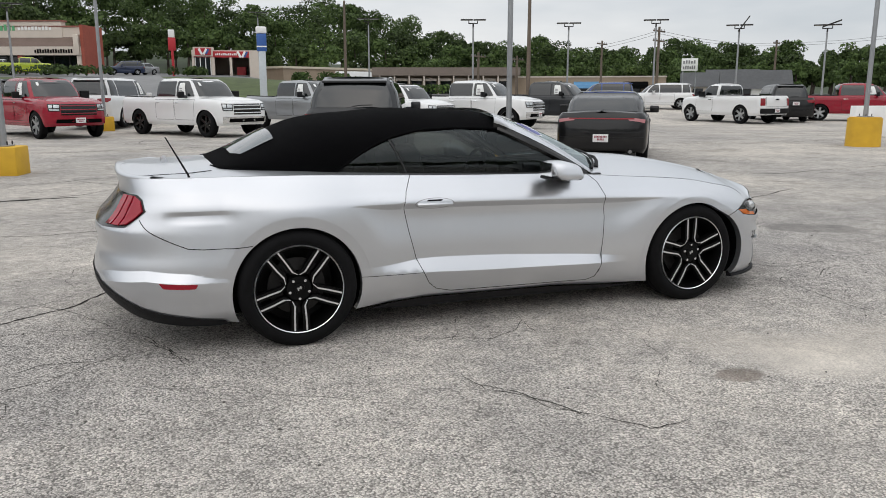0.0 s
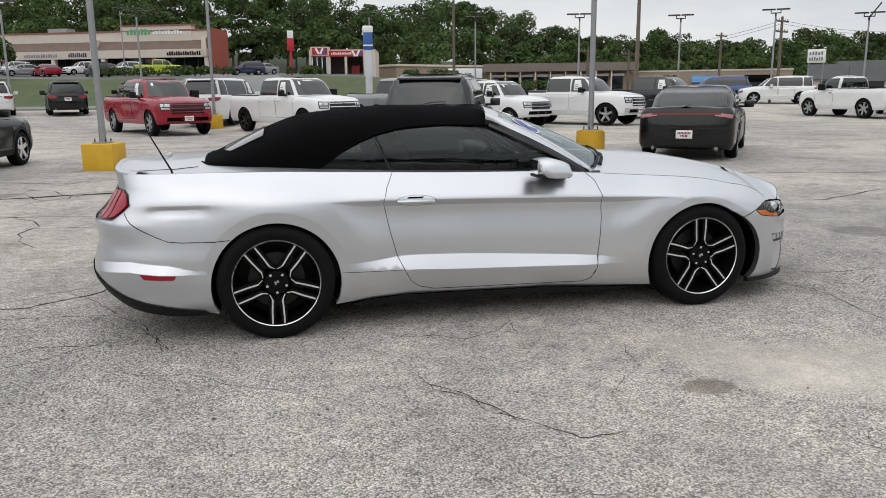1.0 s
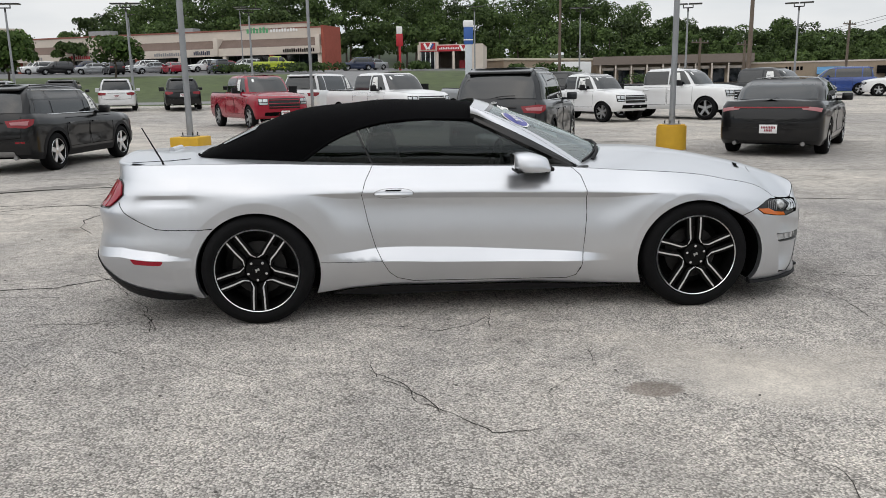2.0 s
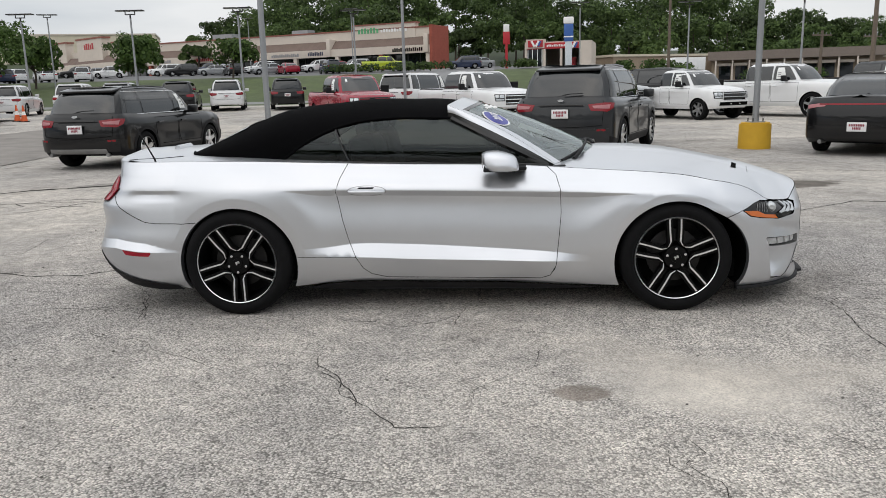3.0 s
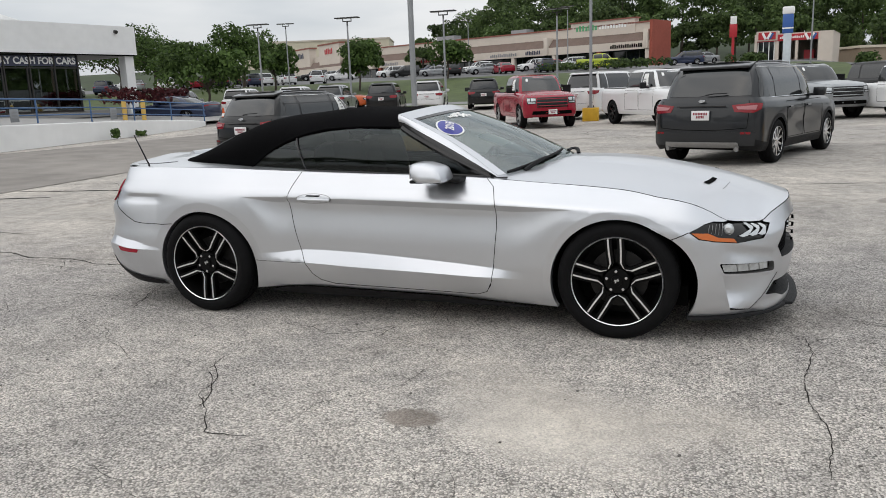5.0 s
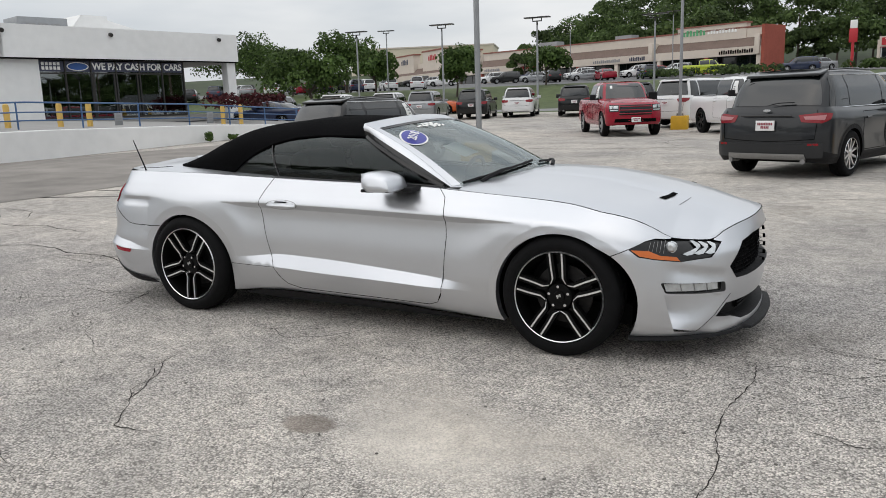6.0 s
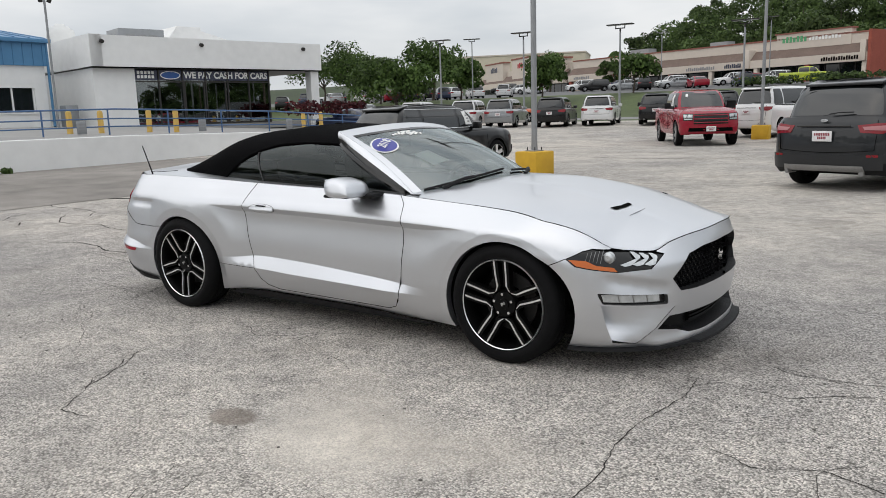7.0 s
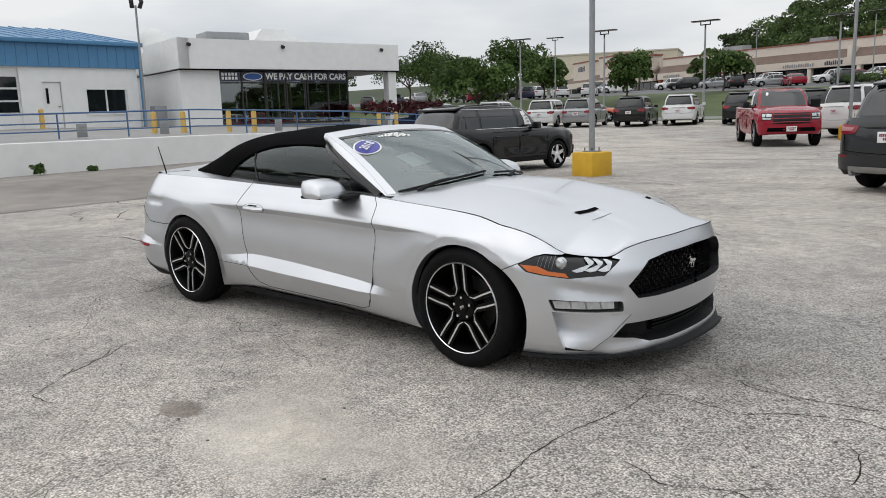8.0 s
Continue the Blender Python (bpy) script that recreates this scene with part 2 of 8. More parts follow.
def asphalt_material():
    """Worn pale asphalt: exposed chippings, blotches, dusty patches and crack lines."""
    m = bpy.data.materials.new("worn_pale_asphalt")
    m.use_nodes = True
    nt = m.node_tree
    b = nt.nodes["Principled BSDF"]
    b.inputs["Roughness"].default_value = 0.92
    b.inputs["Specular IOR Level"].default_value = 0.25
    co = nt.nodes.new("ShaderNodeTexCoord")

    def tex(kind, **kw):
        n = nt.nodes.new(kind)
        for key, value in kw.items():
            n.inputs[key].default_value = value
        nt.links.new(co.outputs["Object"], n.inputs["Vector"])
        return n

    def mixed(a, bcol, fac, lo, hi, blend="MIX"):
        r = nt.nodes.new("ShaderNodeMapRange")
        r.inputs["From Min"].default_value, r.inputs["From Max"].default_value = lo, hi
        nt.links.new(fac, r.inputs["Value"])
        x = nt.nodes.new("ShaderNodeMix")
        x.data_type, x.blend_type = "RGBA", blend
        nt.links.new(r.outputs[0], x.inputs["Factor"])
        for s, v in (("A", a), ("B", bcol)):
            if isinstance(v, tuple):
                x.inputs[s].default_value = (*v, 1)
            else:
                nt.links.new(v, x.inputs[s])
        return x.outputs["Result"]

    chips = tex("ShaderNodeTexVoronoi", Scale=112.0)
    chip_tone = nt.nodes.new("ShaderNodeSeparateColor")
    nt.links.new(chips.outputs["Color"], chip_tone.inputs[0])
    grit = tex("ShaderNodeTexNoise", Scale=48.0, Detail=5.0, Roughness=0.75)
    blotch = tex("ShaderNodeTexNoise", Scale=0.9, Detail=5.0, Roughness=0.6)
    wide = tex("ShaderNodeTexNoise", Scale=0.16, Detail=4.0, Roughness=0.55)
    stone = mixed((0.23, 0.22, 0.208), (0.80, 0.765, 0.73), chip_tone.outputs[0], 0.0, 1.0)
    col = mixed(stone, (0.075, 0.071, 0.067), chips.outputs["Distance"], 0.45, 0.78)
    col = mixed(col, (0.32, 0.304, 0.287), grit.outputs[0], 0.56, 0.90)
    # further off the chippings run together
    fan = tex("ShaderNodeTexNoise", Scale=9.0, Detail=6.0, Roughness=0.7)
    col = mixed(col, mixed((0.26, 0.247, 0.234), (0.48, 0.454, 0.427), fan.outputs[0], 0.3, 0.7), wide.outputs[0], 0.30, 1.25)

    # towards +y, from -0.6 to 5, the ground blends to a paler, plainer tone
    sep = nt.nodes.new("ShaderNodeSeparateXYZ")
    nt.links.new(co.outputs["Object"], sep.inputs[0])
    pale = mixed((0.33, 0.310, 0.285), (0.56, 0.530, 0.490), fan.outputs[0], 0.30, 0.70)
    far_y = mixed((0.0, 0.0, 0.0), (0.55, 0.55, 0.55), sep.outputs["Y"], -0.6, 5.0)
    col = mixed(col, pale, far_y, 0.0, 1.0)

    def patch(cx, cy, rx, ry, turn, rough):
        """1 inside an uneven ellipse on the ground, 0 outside."""
        mp = nt.nodes.new("ShaderNodeMapping")
        mp.vector_type = "TEXTURE"
        mp.inputs["Location"].default_value, mp.inputs["Rotation"].default_value, mp.inputs["Scale"].default_value = (cx, cy, 0), (0, 0, radians(turn)), (rx, ry, 1)
        nt.links.new(co.outputs["Object"], mp.inputs[0])
        ln = nt.nodes.new("ShaderNodeVectorMath")
        ln.operation = "LENGTH"
        nt.links.new(mp.outputs[0], ln.inputs[0])
        nz = tex("ShaderNodeTexNoise", Scale=rough, Detail=5.0, Roughness=0.6)
        ad = nt.nodes.new("ShaderNodeMath")
        ad.operation = "MULTIPLY_ADD"
        nt.links.new(nz.outputs[0], ad.inputs[0])
        ad.inputs[1].default_value = -1.1
        nt.links.new(ln.outputs["Value"], ad.inputs[2])
        return ad.outputs[0]
    for args, tint, edge in (((1.28, -2.12, .62, .42, -20, 3.0), (0.58, 0.545, 0.505), .9), ((1.05, -1.75, .75, .32, -35, 3.0), (0.50, 0.465, 0.425), .45), ((1.75, -1.95, .55, .30, 10, 4.0), (0.50, 0.465, 0.425), .45)):
        mask = patch(*args)
        dust = mixed(tint, tuple(c * .72 for c in tint), chip_tone.outputs[1], 0.3, 1.0)
        keep = nt.nodes.new("ShaderNodeMapRange")
        keep.inputs["From Min"].default_value, keep.inputs["From Max"].default_value = 0.55, -0.25
        keep.inputs["To Max"].default_value = edge
        nt.links.new(mask, keep.inputs["Value"])
        col = mixed(col, dust, keep.outputs[0], 0.0, 1.0)
    for args, tint, edge in (((.66, -2.20, .135, .10, 5, 5.0), (0.17, 0.145, 0.125), .7), ((4.2, 4.95, .70, .36, 20, 2.2), (0.095, 0.082, 0.07), .85), ((4.5, 1.05, .55, .30, -30, 3.0), (0.15, 0.145, 0.14), .55), ((-5.6, 6.4, .9, .3, 30, 3.0), (0.14, 0.135, 0.13), .5)):
        mask = patch(*args)
        keep = nt.nodes.new("ShaderNodeMapRange")
        keep.inputs["From Min"].default_value, keep.inputs["From Max"].default_value = 0.52, 0.25
        keep.inputs["To Max"].default_value = edge
        nt.links.new(mask, keep.inputs["Value"])
        col = mixed(col, tint, keep.outputs[0], 0.0, 1.0)
    dark = mixed((0.86, 0.86, 0.86), (1.16, 1.15, 1.13), blotch.outputs[0], 0.36, 0.66)
    col = mixed(col, dark, wide.outputs[0], -1, 0, "MULTIPLY")
    # old oil and tyre stains, and the fine mottling between them
    stain = tex("ShaderNodeTexNoise", Scale=0.62, Detail=7.0, Roughness=0.62, Distortion=0.6)
    col = mixed(col, mixed((1.0, 1.0, 1.0), (0.68, 0.67, 0.66), stain.outputs[0], 0.57, 0.74), wide.outputs[0], -1, 0, "MULTIPLY")
    mott = tex("ShaderNodeTexNoise", Scale=4.5, Detail=6.0, Roughness=0.7)
    col = mixed(col, mixed((0.89, 0.89, 0.89), (1.12, 1.115, 1.105), mott.outputs[0], 0.36, 0.64), wide.outputs[0], -1, 0, "MULTIPLY")
    tone = mixed((0.80, 0.80, 0.81), (1.12, 1.10, 1.07), wide.outputs[0], 0.38, 0.62)
    col = mixed(col, tone, wide.outputs[0], -1, 0, "MULTIPLY")
    smear = tex("ShaderNodeTexNoise", Scale=1.25, Detail=8.0, Roughness=0.68, Distortion=1.2)
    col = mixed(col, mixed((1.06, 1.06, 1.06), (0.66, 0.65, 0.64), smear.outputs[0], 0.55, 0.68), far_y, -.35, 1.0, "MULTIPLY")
    nt.links.new(col, b.inputs["Base Color"])
    h = nt.nodes.new("ShaderNodeMath")
    h.operation = "MULTIPLY_ADD"
    nt.links.new(chips.outputs["Distance"], h.inputs[0])
    h.inputs[1].default_value = -0.8
    nt.links.new(grit.outputs[0], h.inputs[2])
    bp = nt.nodes.new("ShaderNodeBump")
    bp.inputs["Strength"].default_value, bp.inputs["Distance"].default_value = 0.75, 0.008
    nt.links.new(h.outputs[0], bp.inputs["Height"])
    nt.links.new(bp.outputs[0], b.inputs["Normal"])
    return m


ASPHALT = asphalt_material()
ROAD = material("grey_road_asphalt", (0.20, 0.20, 0.20), 0.9, vary=0.15, scale=1.5, bump=0.3)
DRIVE = material("bare_drive_asphalt", (0.225, 0.205, 0.185), 0.9, vary=0.35, scale=1.4, bump=0.3, bump_scale=150)
UPPER = material("upper_lot_asphalt", (0.13, 0.13, 0.132), 0.9, vary=0.15, scale=0.8)
GRASS = material("mown_grass", (0.062, 0.084, 0.026), 0.9, vary=0.4, scale=1.2, bump=0.6, bump_scale=25)
FOREST_FLOOR = material("wooded_slope", (0.03, 0.045, 0.015), 0.95, vary=0.4, scale=0.5)


def build_ground():
    ys = sorted(set([-400, -200, -100, -40, -12, 4, 8, 12, 16, 20, 24, 28, 32, 36, 40, 44, 46.5, 49, 52, 54.5, 58, 62, 66, 70, 73, 80, 90, 100, 110, 120, 135, 150, 170, 200, 240, 320, 480, 800]))
    xs = sorted(set([-900, -500, -300, -200, -150, -120, -100, -80, -60, -50, -40, -32, -26, -21, -18, -15, -12, -9, -4, 0, 3, 8, 11, 14, 18, 22, 26, 32, 40, 50, 60, 80, 100, 140, 200, 300, 500, 900]))
    verts = [(x, y, float(ground_z(x, y))) for y in ys for x in xs]
    faces, slots = [], []
    n = len(xs)
    for j in range(len(ys) - 1):
        for i in range(n - 1):
            faces.append((j * n + i, j * n + i + 1, (j + 1) * n + i + 1, (j + 1) * n + i))
            x, y = (xs[i] + xs[i + 1]) / 2, (ys[j] + ys[j + 1]) / 2
            s = 0
            if x < 11:
                if 44 < y < 46.5 or 54.5 < y < 73:
                    s = 3
                if 46.5 < y < 54.5:
                    s = 1
                if -9 < x < 0 and y > 46.5:
                    s = 1
                if x < -9 and 73 < y < 135:
                    s = 2
                if x > 0 and 66 < y < 90:
                    s = 3
                if x > 0 and 90 < y < 135:
                    s = 2
            elif y > 46.5:
                s = 3 if y < 58 else 2
            if y > 135:
                s = 4
            slots.append(s)
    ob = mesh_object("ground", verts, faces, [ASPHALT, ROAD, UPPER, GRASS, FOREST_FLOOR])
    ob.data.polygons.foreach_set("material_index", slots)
    return tagged(ob, "worn pale grey asphalt lot with cracks and grass slopes", "ground", kind="structure")


build_ground()


def cracks():
    """Open cracks in the asphalt: thin dark jagged ribbons."""
    nets = {
        "a": [(-2.86, -0.88), (-2.72, -0.76), (-2.49, -0.78), (-2.35, -0.79), (-2.15, -0.67), (-1.93, -0.57)],
        "b": [(-4.4, 0.1), (-3.03, -0.1), (-2.71, -0.12), (-2.38, -0.19), (-2.2, -0.43), (-2.05, -0.8), (-1.94, -1.03)],
        "c": [(-2.85, 0.52), (-2.64, 0.3), (-2.46, -0.03), (-2.38, -0.19)],
        "d": [(-4.5, 0.1), (-3.14, 0.39), (-2.97, 0.56), (-2.83, 0.59), (-2.64, 0.83)],
        "e": [(-5.0, 1.2), (-3.36, 1.38), (-3.04, 1.37), (-2.7, 1.47)],
        "f": [(-0.78, -1.08), (-0.49, -1.09), (-0.3, -1.2), (-0.09, -1.1), (0.04, -0.93), (0.06, -0.78)],
        "g": [(0.04, -0.93), (0.01, -1.21)],
        "h": [(-0.70, -1.77), (-0.51, -2.02), (-0.46, -2.24), (-0.27, -2.42), (-0.16, -2.57), (0.08, -2.56)],
        "i": [(1.99, -0.46), (2.36, -0.63), (2.37, -0.92), (2.31, -1.21), (2.29, -1.42), (2.31, -1.64), (2.36, -1.9), (2.3, -2.3)],
        "j": [(2.6, -0.22), (2.78, -0.32), (3.21, -0.29), (3.68, -0.22), (4.4, -0.1)],
        "k": [(3.84, 0.57), (3.68, 0.08), (3.71, -0.18)],
        "l": [(2.37, -0.72), (2.48, -0.61), (2.56, -0.64), (2.79, -0.67), (2.99, -0.54), (3.13, -0.46), (3.22, -0.44), (3.36, -0.47), (3.9, -.62), (4.6, -.7)],
        "m": [(2.62, -0.24), (2.82, -0.26), (2.95, -0.33), (3.09, -0.38)],
        "n": [(2.61, -1.4), (2.72, -1.42), (2.81, -1.49), (2.95, -1.44), (3.06, -1.39), (3.4, -1.5)],
        "o": [(3.24, -0.69), (3.32, -0.8), (3.37, -0.98), (3.37, -1.12)],
        "p": [(-0.36, -2.37), (-0.41, -2.19), (-0.58, -1.98), (-0.65, -1.89), (-0.68, -1.66)],
        "q": [(-3.86, -1.45), (-3.1, -1.24), (-2.69, -1.03), (-2.29, -0.71)],
        "r": [(-4.6, 0.2), (-4.33, 0.88), (-4.06, 1.02), (-4.21, 1.75), (-3.6, 2.4)],
        "s": [(-1.98, -1.05), (-2.07, -0.79), (-2.2, -0.5)],
        "t": [(-9.6, 4.7), (-8.26, 4.87), (-7.37, 5.03), (-6.82, 5.68), (-5.6, 6.2), (-3, 6.6)],
        "u": [(-13.67, 1.95), (-12.08, 2.45), (-10.97, 2.86), (-9.9, 3.6), (-8.2, 4.0)],
        "v": [(3, 13.5), (6, 13.0), (10, 13.6), (15, 12.6), (22, 13.4)],
        "w": [(2, 6.2), (5, 6.6), (8.5, 5.6), (13, 6.3)],
        "x": [(-7, 16.4), (-4, 15.6), (0, 16.6), (4, 16.0), (7, 17.2)],
        "y": [(3.2, 2.6), (4.3, 3.4), (5.5, 3.1), (7.2, 3.9)],
        "z": [(-6.5, 8.6), (-4.6, 8.1), (-2.8, 9.2), (-0.5, 9.0)],
    }
    gen = random.Random(5)
    bm = bmesh.new()
    # hairline branches between the open cracks
    for i in range(44):
        x, y = gen.uniform(-4.6, 5.2), gen.uniform(-3.3, 2.6)
        a = gen.uniform(0, 6.28)
        line = [(x, y)]
        for _ in range(gen.randint(4, 11)):
            a += gen.uniform(-.7, .7)
            x, y = x + .16 * math.cos(a), y + .13 * math.sin(a)
            line.append((x, y))
        nets["hair" + str(i)] = line
    # long wandering cracks over the open part of the lot
    for i in range(30):
        x, y = gen.uniform(-15, 20), gen.uniform(3.0, 22)
        a = gen.choice((0.05, 3.1, 1.2)) + gen.uniform(-.5, .5)
        line = [(x, y)]
        for _ in range(gen.randint(5, 11)):
            a += gen.uniform(-.5, .5)
            x, y = x + .7 * math.cos(a), y + .7 * math.sin(a)
            line.append((x, y))
        nets["long" + str(i)] = line
    for i in range(16):
        x, y = gen.uniform(-11, -3.4), gen.uniform(.2, 9)
        a = gen.choice((0.1, 3.0, 2.4)) + gen.uniform(-.5, .5)
        line = [(x, y)]
        for _ in range(gen.randint(4, 9)):
            a += gen.uniform(-.8, .8)
            x, y = x + .45 * math.cos(a), y + .45 * math.sin(a)
            line.append((x, y))
        nets["longleft" + str(i)] = line
    for key, line in nets.items():
        far = max(abs(p[1]) for p in line) > 2.6
        pts = []
        for p, q in zip(line, line[1:]):
            n = max(2, int(math.dist(p, q) / (.22 if far else .035)))
            pts += [(p[0] + (q[0] - p[0]) * i / n, p[1] + (q[1] - p[1]) * i / n) for i in range(n)]
        pts.append(line[-1])
        w0 = .0016 if key.startswith("hair") else .009 if key.startswith("long") else {"t": .06, "u": .07, "v": .022, "x": .022}.get(key, .012 if far else .0028)
        k = (.035 if far else .009)
        rows = []
        dx = dy = 0.0
        for i, (x, y) in enumerate(pts):
            dx, dy = dx * .7 + gen.uniform(-k, k), dy * .7 + gen.uniform(-k, k)
            a, b = pts[max(0, i - 1)], pts[min(len(pts) - 1, i + 1)]
            d = math.dist(a, b) or 1
            nx, ny = -(b[1] - a[1]) / d, (b[0] - a[0]) / d
            w = w0 * gen.uniform(.35, 1.3) * min(1, (i + 1) / 4, (len(pts) - i) / 4)
            zz = float(ground_z(x, y)) + .0022
            rows.append((bm.verts.new((x + dx + nx * w, y + dy + ny * w, zz)), bm.verts.new((x + dx - nx * w, y + dy - ny * w, zz))))
        for (a, b), (c, d) in zip(rows, rows[1:]):
            bm.faces.new((b, d, c, a))
    bmesh.ops.recalc_face_normals(bm, faces=bm.faces)
    ob = part("pavement_cracks", bm, material("crack_dirt", (.034, .031, .028), 1.0, vary=.35, scale=30, spec=.05))
    tagged(ob, "dark jagged cracks running through the asphalt", "crack", kind="structure")


cracks()


def pebbles():
    """Loose stones and crumbs on the asphalt."""
    gen = random.Random(3)
    bm = bmesh.new()
    for _ in range(240):
        x, y = gen.uniform(-4, 5), gen.uniform(-3.4, 2.5)
        r = gen.uniform(.003, .008)
        bmesh.ops.create_icosphere(bm, subdivisions=1, radius=r, matrix=Matrix.Translation((x, y, r * .4)) @ Matrix.Rotation(gen.random() * 6, 4, "Z") @ Matrix.Diagonal((1.3, 1, .6, 1)))
    ob = part("loose_stones", bm, material("loose_stone", (.11, .10, .09), .9, vary=.4, scale=50))
    tagged(ob, "scattered small dark stones lying on the asphalt", "stones", kind="stuff")


pebbles()
# ---------------------------------------------------------------- bodywork engine
from mathutils.geometry import delaunay_2d_cdt


def pchip_rows(zs, vs, q):
    """Monotone cubic interpolation, row by row: zs and vs are (n, k), q is (n,)."""
    h = np.diff(zs, axis=1)
    h = np.where(np.abs(h) < 1e-5, 1e-5, h)
    d = np.diff(vs, axis=1) / h
    m = np.zeros_like(vs)
    w1, w2 = 2 * h[:, 1:] + h[:, :-1], h[:, 1:] + 2 * h[:, :-1]
    good = d[:, 1:] * d[:, :-1] > 0
    with np.errstate(all="ignore"):
        mid = (w1 + w2) / (w1 / d[:, :-1] + w2 / d[:, 1:])
    m[:, 1:-1] = np.where(good, mid, 0)
    m[:, 0], m[:, -1] = d[:, 0], d[:, -1]
    i = np.clip((q[:, None] >= zs).sum(1) - 1, 0, zs.shape[1] - 2)
    r = np.arange(len(q))
    t = np.clip((q - zs[r, i]) / h[r, i], -0.3, 1.3)
    a, b, k = vs[r, i], vs[r, i + 1], h[r, i]
    return (2 * t**3 - 3 * t**2 + 1) * a + (t**3 - 2 * t**2 + t) * k * m[r, i] + (3 * t**2 - 2 * t**3) * b + (t**3 - t**2) * k * m[r, i + 1]


def pchip(xs, vs, q):
    q = np.atleast_1d(np.asarray(q, float))
    xs, vs = np.asarray(xs, float), np.asarray(vs, float)
    h = np.maximum(np.diff(xs), 1e-5)
    d = np.diff(vs) / h
    m = np.zeros_like(vs)
    w1, w2 = 2 * h[1:] + h[:-1], h[1:] + 2 * h[:-1]
    with np.errstate(all="ignore"):
        m[1:-1] = np.where(d[1:] * d[:-1] > 0, (w1 + w2) / (w1 / d[:-1] + w2 / d[1:]), 0)
    m[0], m[-1] = d[0], d[-1]
    q = np.clip(q, xs[0], xs[-1])
    i = np.clip(np.searchsorted(xs, q, side="right") - 1, 0, len(xs) - 2)
    t, k = (q - xs[i]) / h[i], h[i]
    return (2 * t**3 - 3 * t**2 + 1) * vs[i] + (t**3 - 2 * t**2 + t) * k * m[i] + (3 * t**2 - 2 * t**3) * vs[i + 1] + (t**3 - t**2) * k * m[i + 1]


class Skin:
    """The sides and ends of a body, as a map from (u, z) to a place. u runs along x on the side and round the corners to the centre line:
    one unit past the side's end is the centre of the tail or the nose. Each level is one line round the body."""

    creases = None

    def __init__(self, knots, levels, n_rear=2.4, n_front=2.05):
        self.k, self.levels, self.nr, self.nf = knots, levels, n_rear, n_front
        self.a, self.b = knots[0], knots[-1]

    def lines(self, u):
        a, b = self.a, self.b
        uk = [a - 1, a - 0.5, *self.k, b + 0.5, b + 1]
        xs, ys, zs = [], [], []
        tr, tf = np.clip(a - u, 0, 1) * math.pi / 2, np.clip(u - b, 0, 1) * math.pi / 2
        for lv in self.levels:
            w = pchip(self.k, lv["y"], u)
            cr, sr, cf, sf = np.cos(tr), np.sin(tr), np.cos(tf), np.sin(tf)
            y = w * np.maximum(cr, 0) ** (2 / self.nr) * np.maximum(cf, 0) ** (2 / self.nf)
            x = np.clip(u, a, b) + (lv["xr"] - a) * np.maximum(sr, 0) ** (2 / self.nr) + (lv["xf"] - b) * np.maximum(sf, 0) ** (2 / self.nf)
            xs.append(x), ys.append(y), zs.append(pchip(lv.get("uk", uk), lv["z"], u))
        return np.array(xs).T, np.array(ys).T, np.array(zs).T

    def at(self, u, z):
        u, z = np.atleast_1d(np.asarray(u, float)), np.atleast_1d(np.asarray(z, float))
        X, Y, Z = self.lines(u)
        return np.stack([pchip_rows(Z, X, z), -pchip_rows(Z, Y, z), z], 1)

    def normal(self, u, z, e=0.002):
        du = self.at(np.clip(u + e, self.a - 0.999, self.b + 0.999), z) - self.at(np.clip(u - e, self.a - 0.999, self.b + 0.999), z)
        dz = self.at(u, z + e) - self.at(u, z - e)
        n = np.cross(du, dz)
        return n / np.maximum(np.linalg.norm(n, axis=1, keepdims=True), 1e-9)

    def edge(self, i, u):
        """Points of level i at u, on the right side."""
        X, Y, Z = self.lines(np.atleast_1d(np.asarray(u, float)))
        return np.stack([X[:, i], -Y[:, i], Z[:, i]], 1)


def inside(poly, pts):
    poly, pts = np.asarray(poly, float), np.asarray(pts, float)
    r = np.zeros(len(pts), bool)
    j = len(poly) - 1
    for i in range(len(poly)):
        (xi, yi), (xj, yj) = poly[i], poly[j]
        hit = ((yi > pts[:, 1]) != (yj > pts[:, 1])) & (pts[:, 0] < (xj - xi) * (pts[:, 1] - yi) / (yj - yi + 1e-12) + xi)
        r ^= hit
        j = i
    return r


def refine(poly, step):
    out = []
    for p, q in zip(poly, poly[1:] + poly[:1]):
        n = max(1, int(math.hypot(q[0] - p[0], q[1] - p[1]) / step))
        out += [(p[0] + (q[0] - p[0]) * i / n, p[1] + (q[1] - p[1]) * i / n) for i in range(n)]
    return out


def rounded(poly, r, n=4):
    """Cuts the corners of a polygon with small arcs."""
    out = []
    for i, p in enumerate(poly):
        a, p, b = Vector(poly[i - 1]), Vector(p), Vector(poly[(i + 1) % len(poly)])
        k = min(r, (a - p).length * 0.45, (b - p).length * 0.45)
        s, e = p + (a - p).normalized() * k, p + (b - p).normalized() * k
        for j in range(n + 1):
            t = j / n
            q = s * (1 - t) ** 2 + p * 2 * t * (1 - t) + e * t * t
            out.append((q.x, q.y))
    return out


def arc(cx, cz, r, a0, a1, n=28):
    return [(cx + r * math.cos(radians(a0 + (a1 - a0) * i / n)), cz + r * math.sin(radians(a0 + (a1 - a0) * i / n))) for i in range(n + 1)]


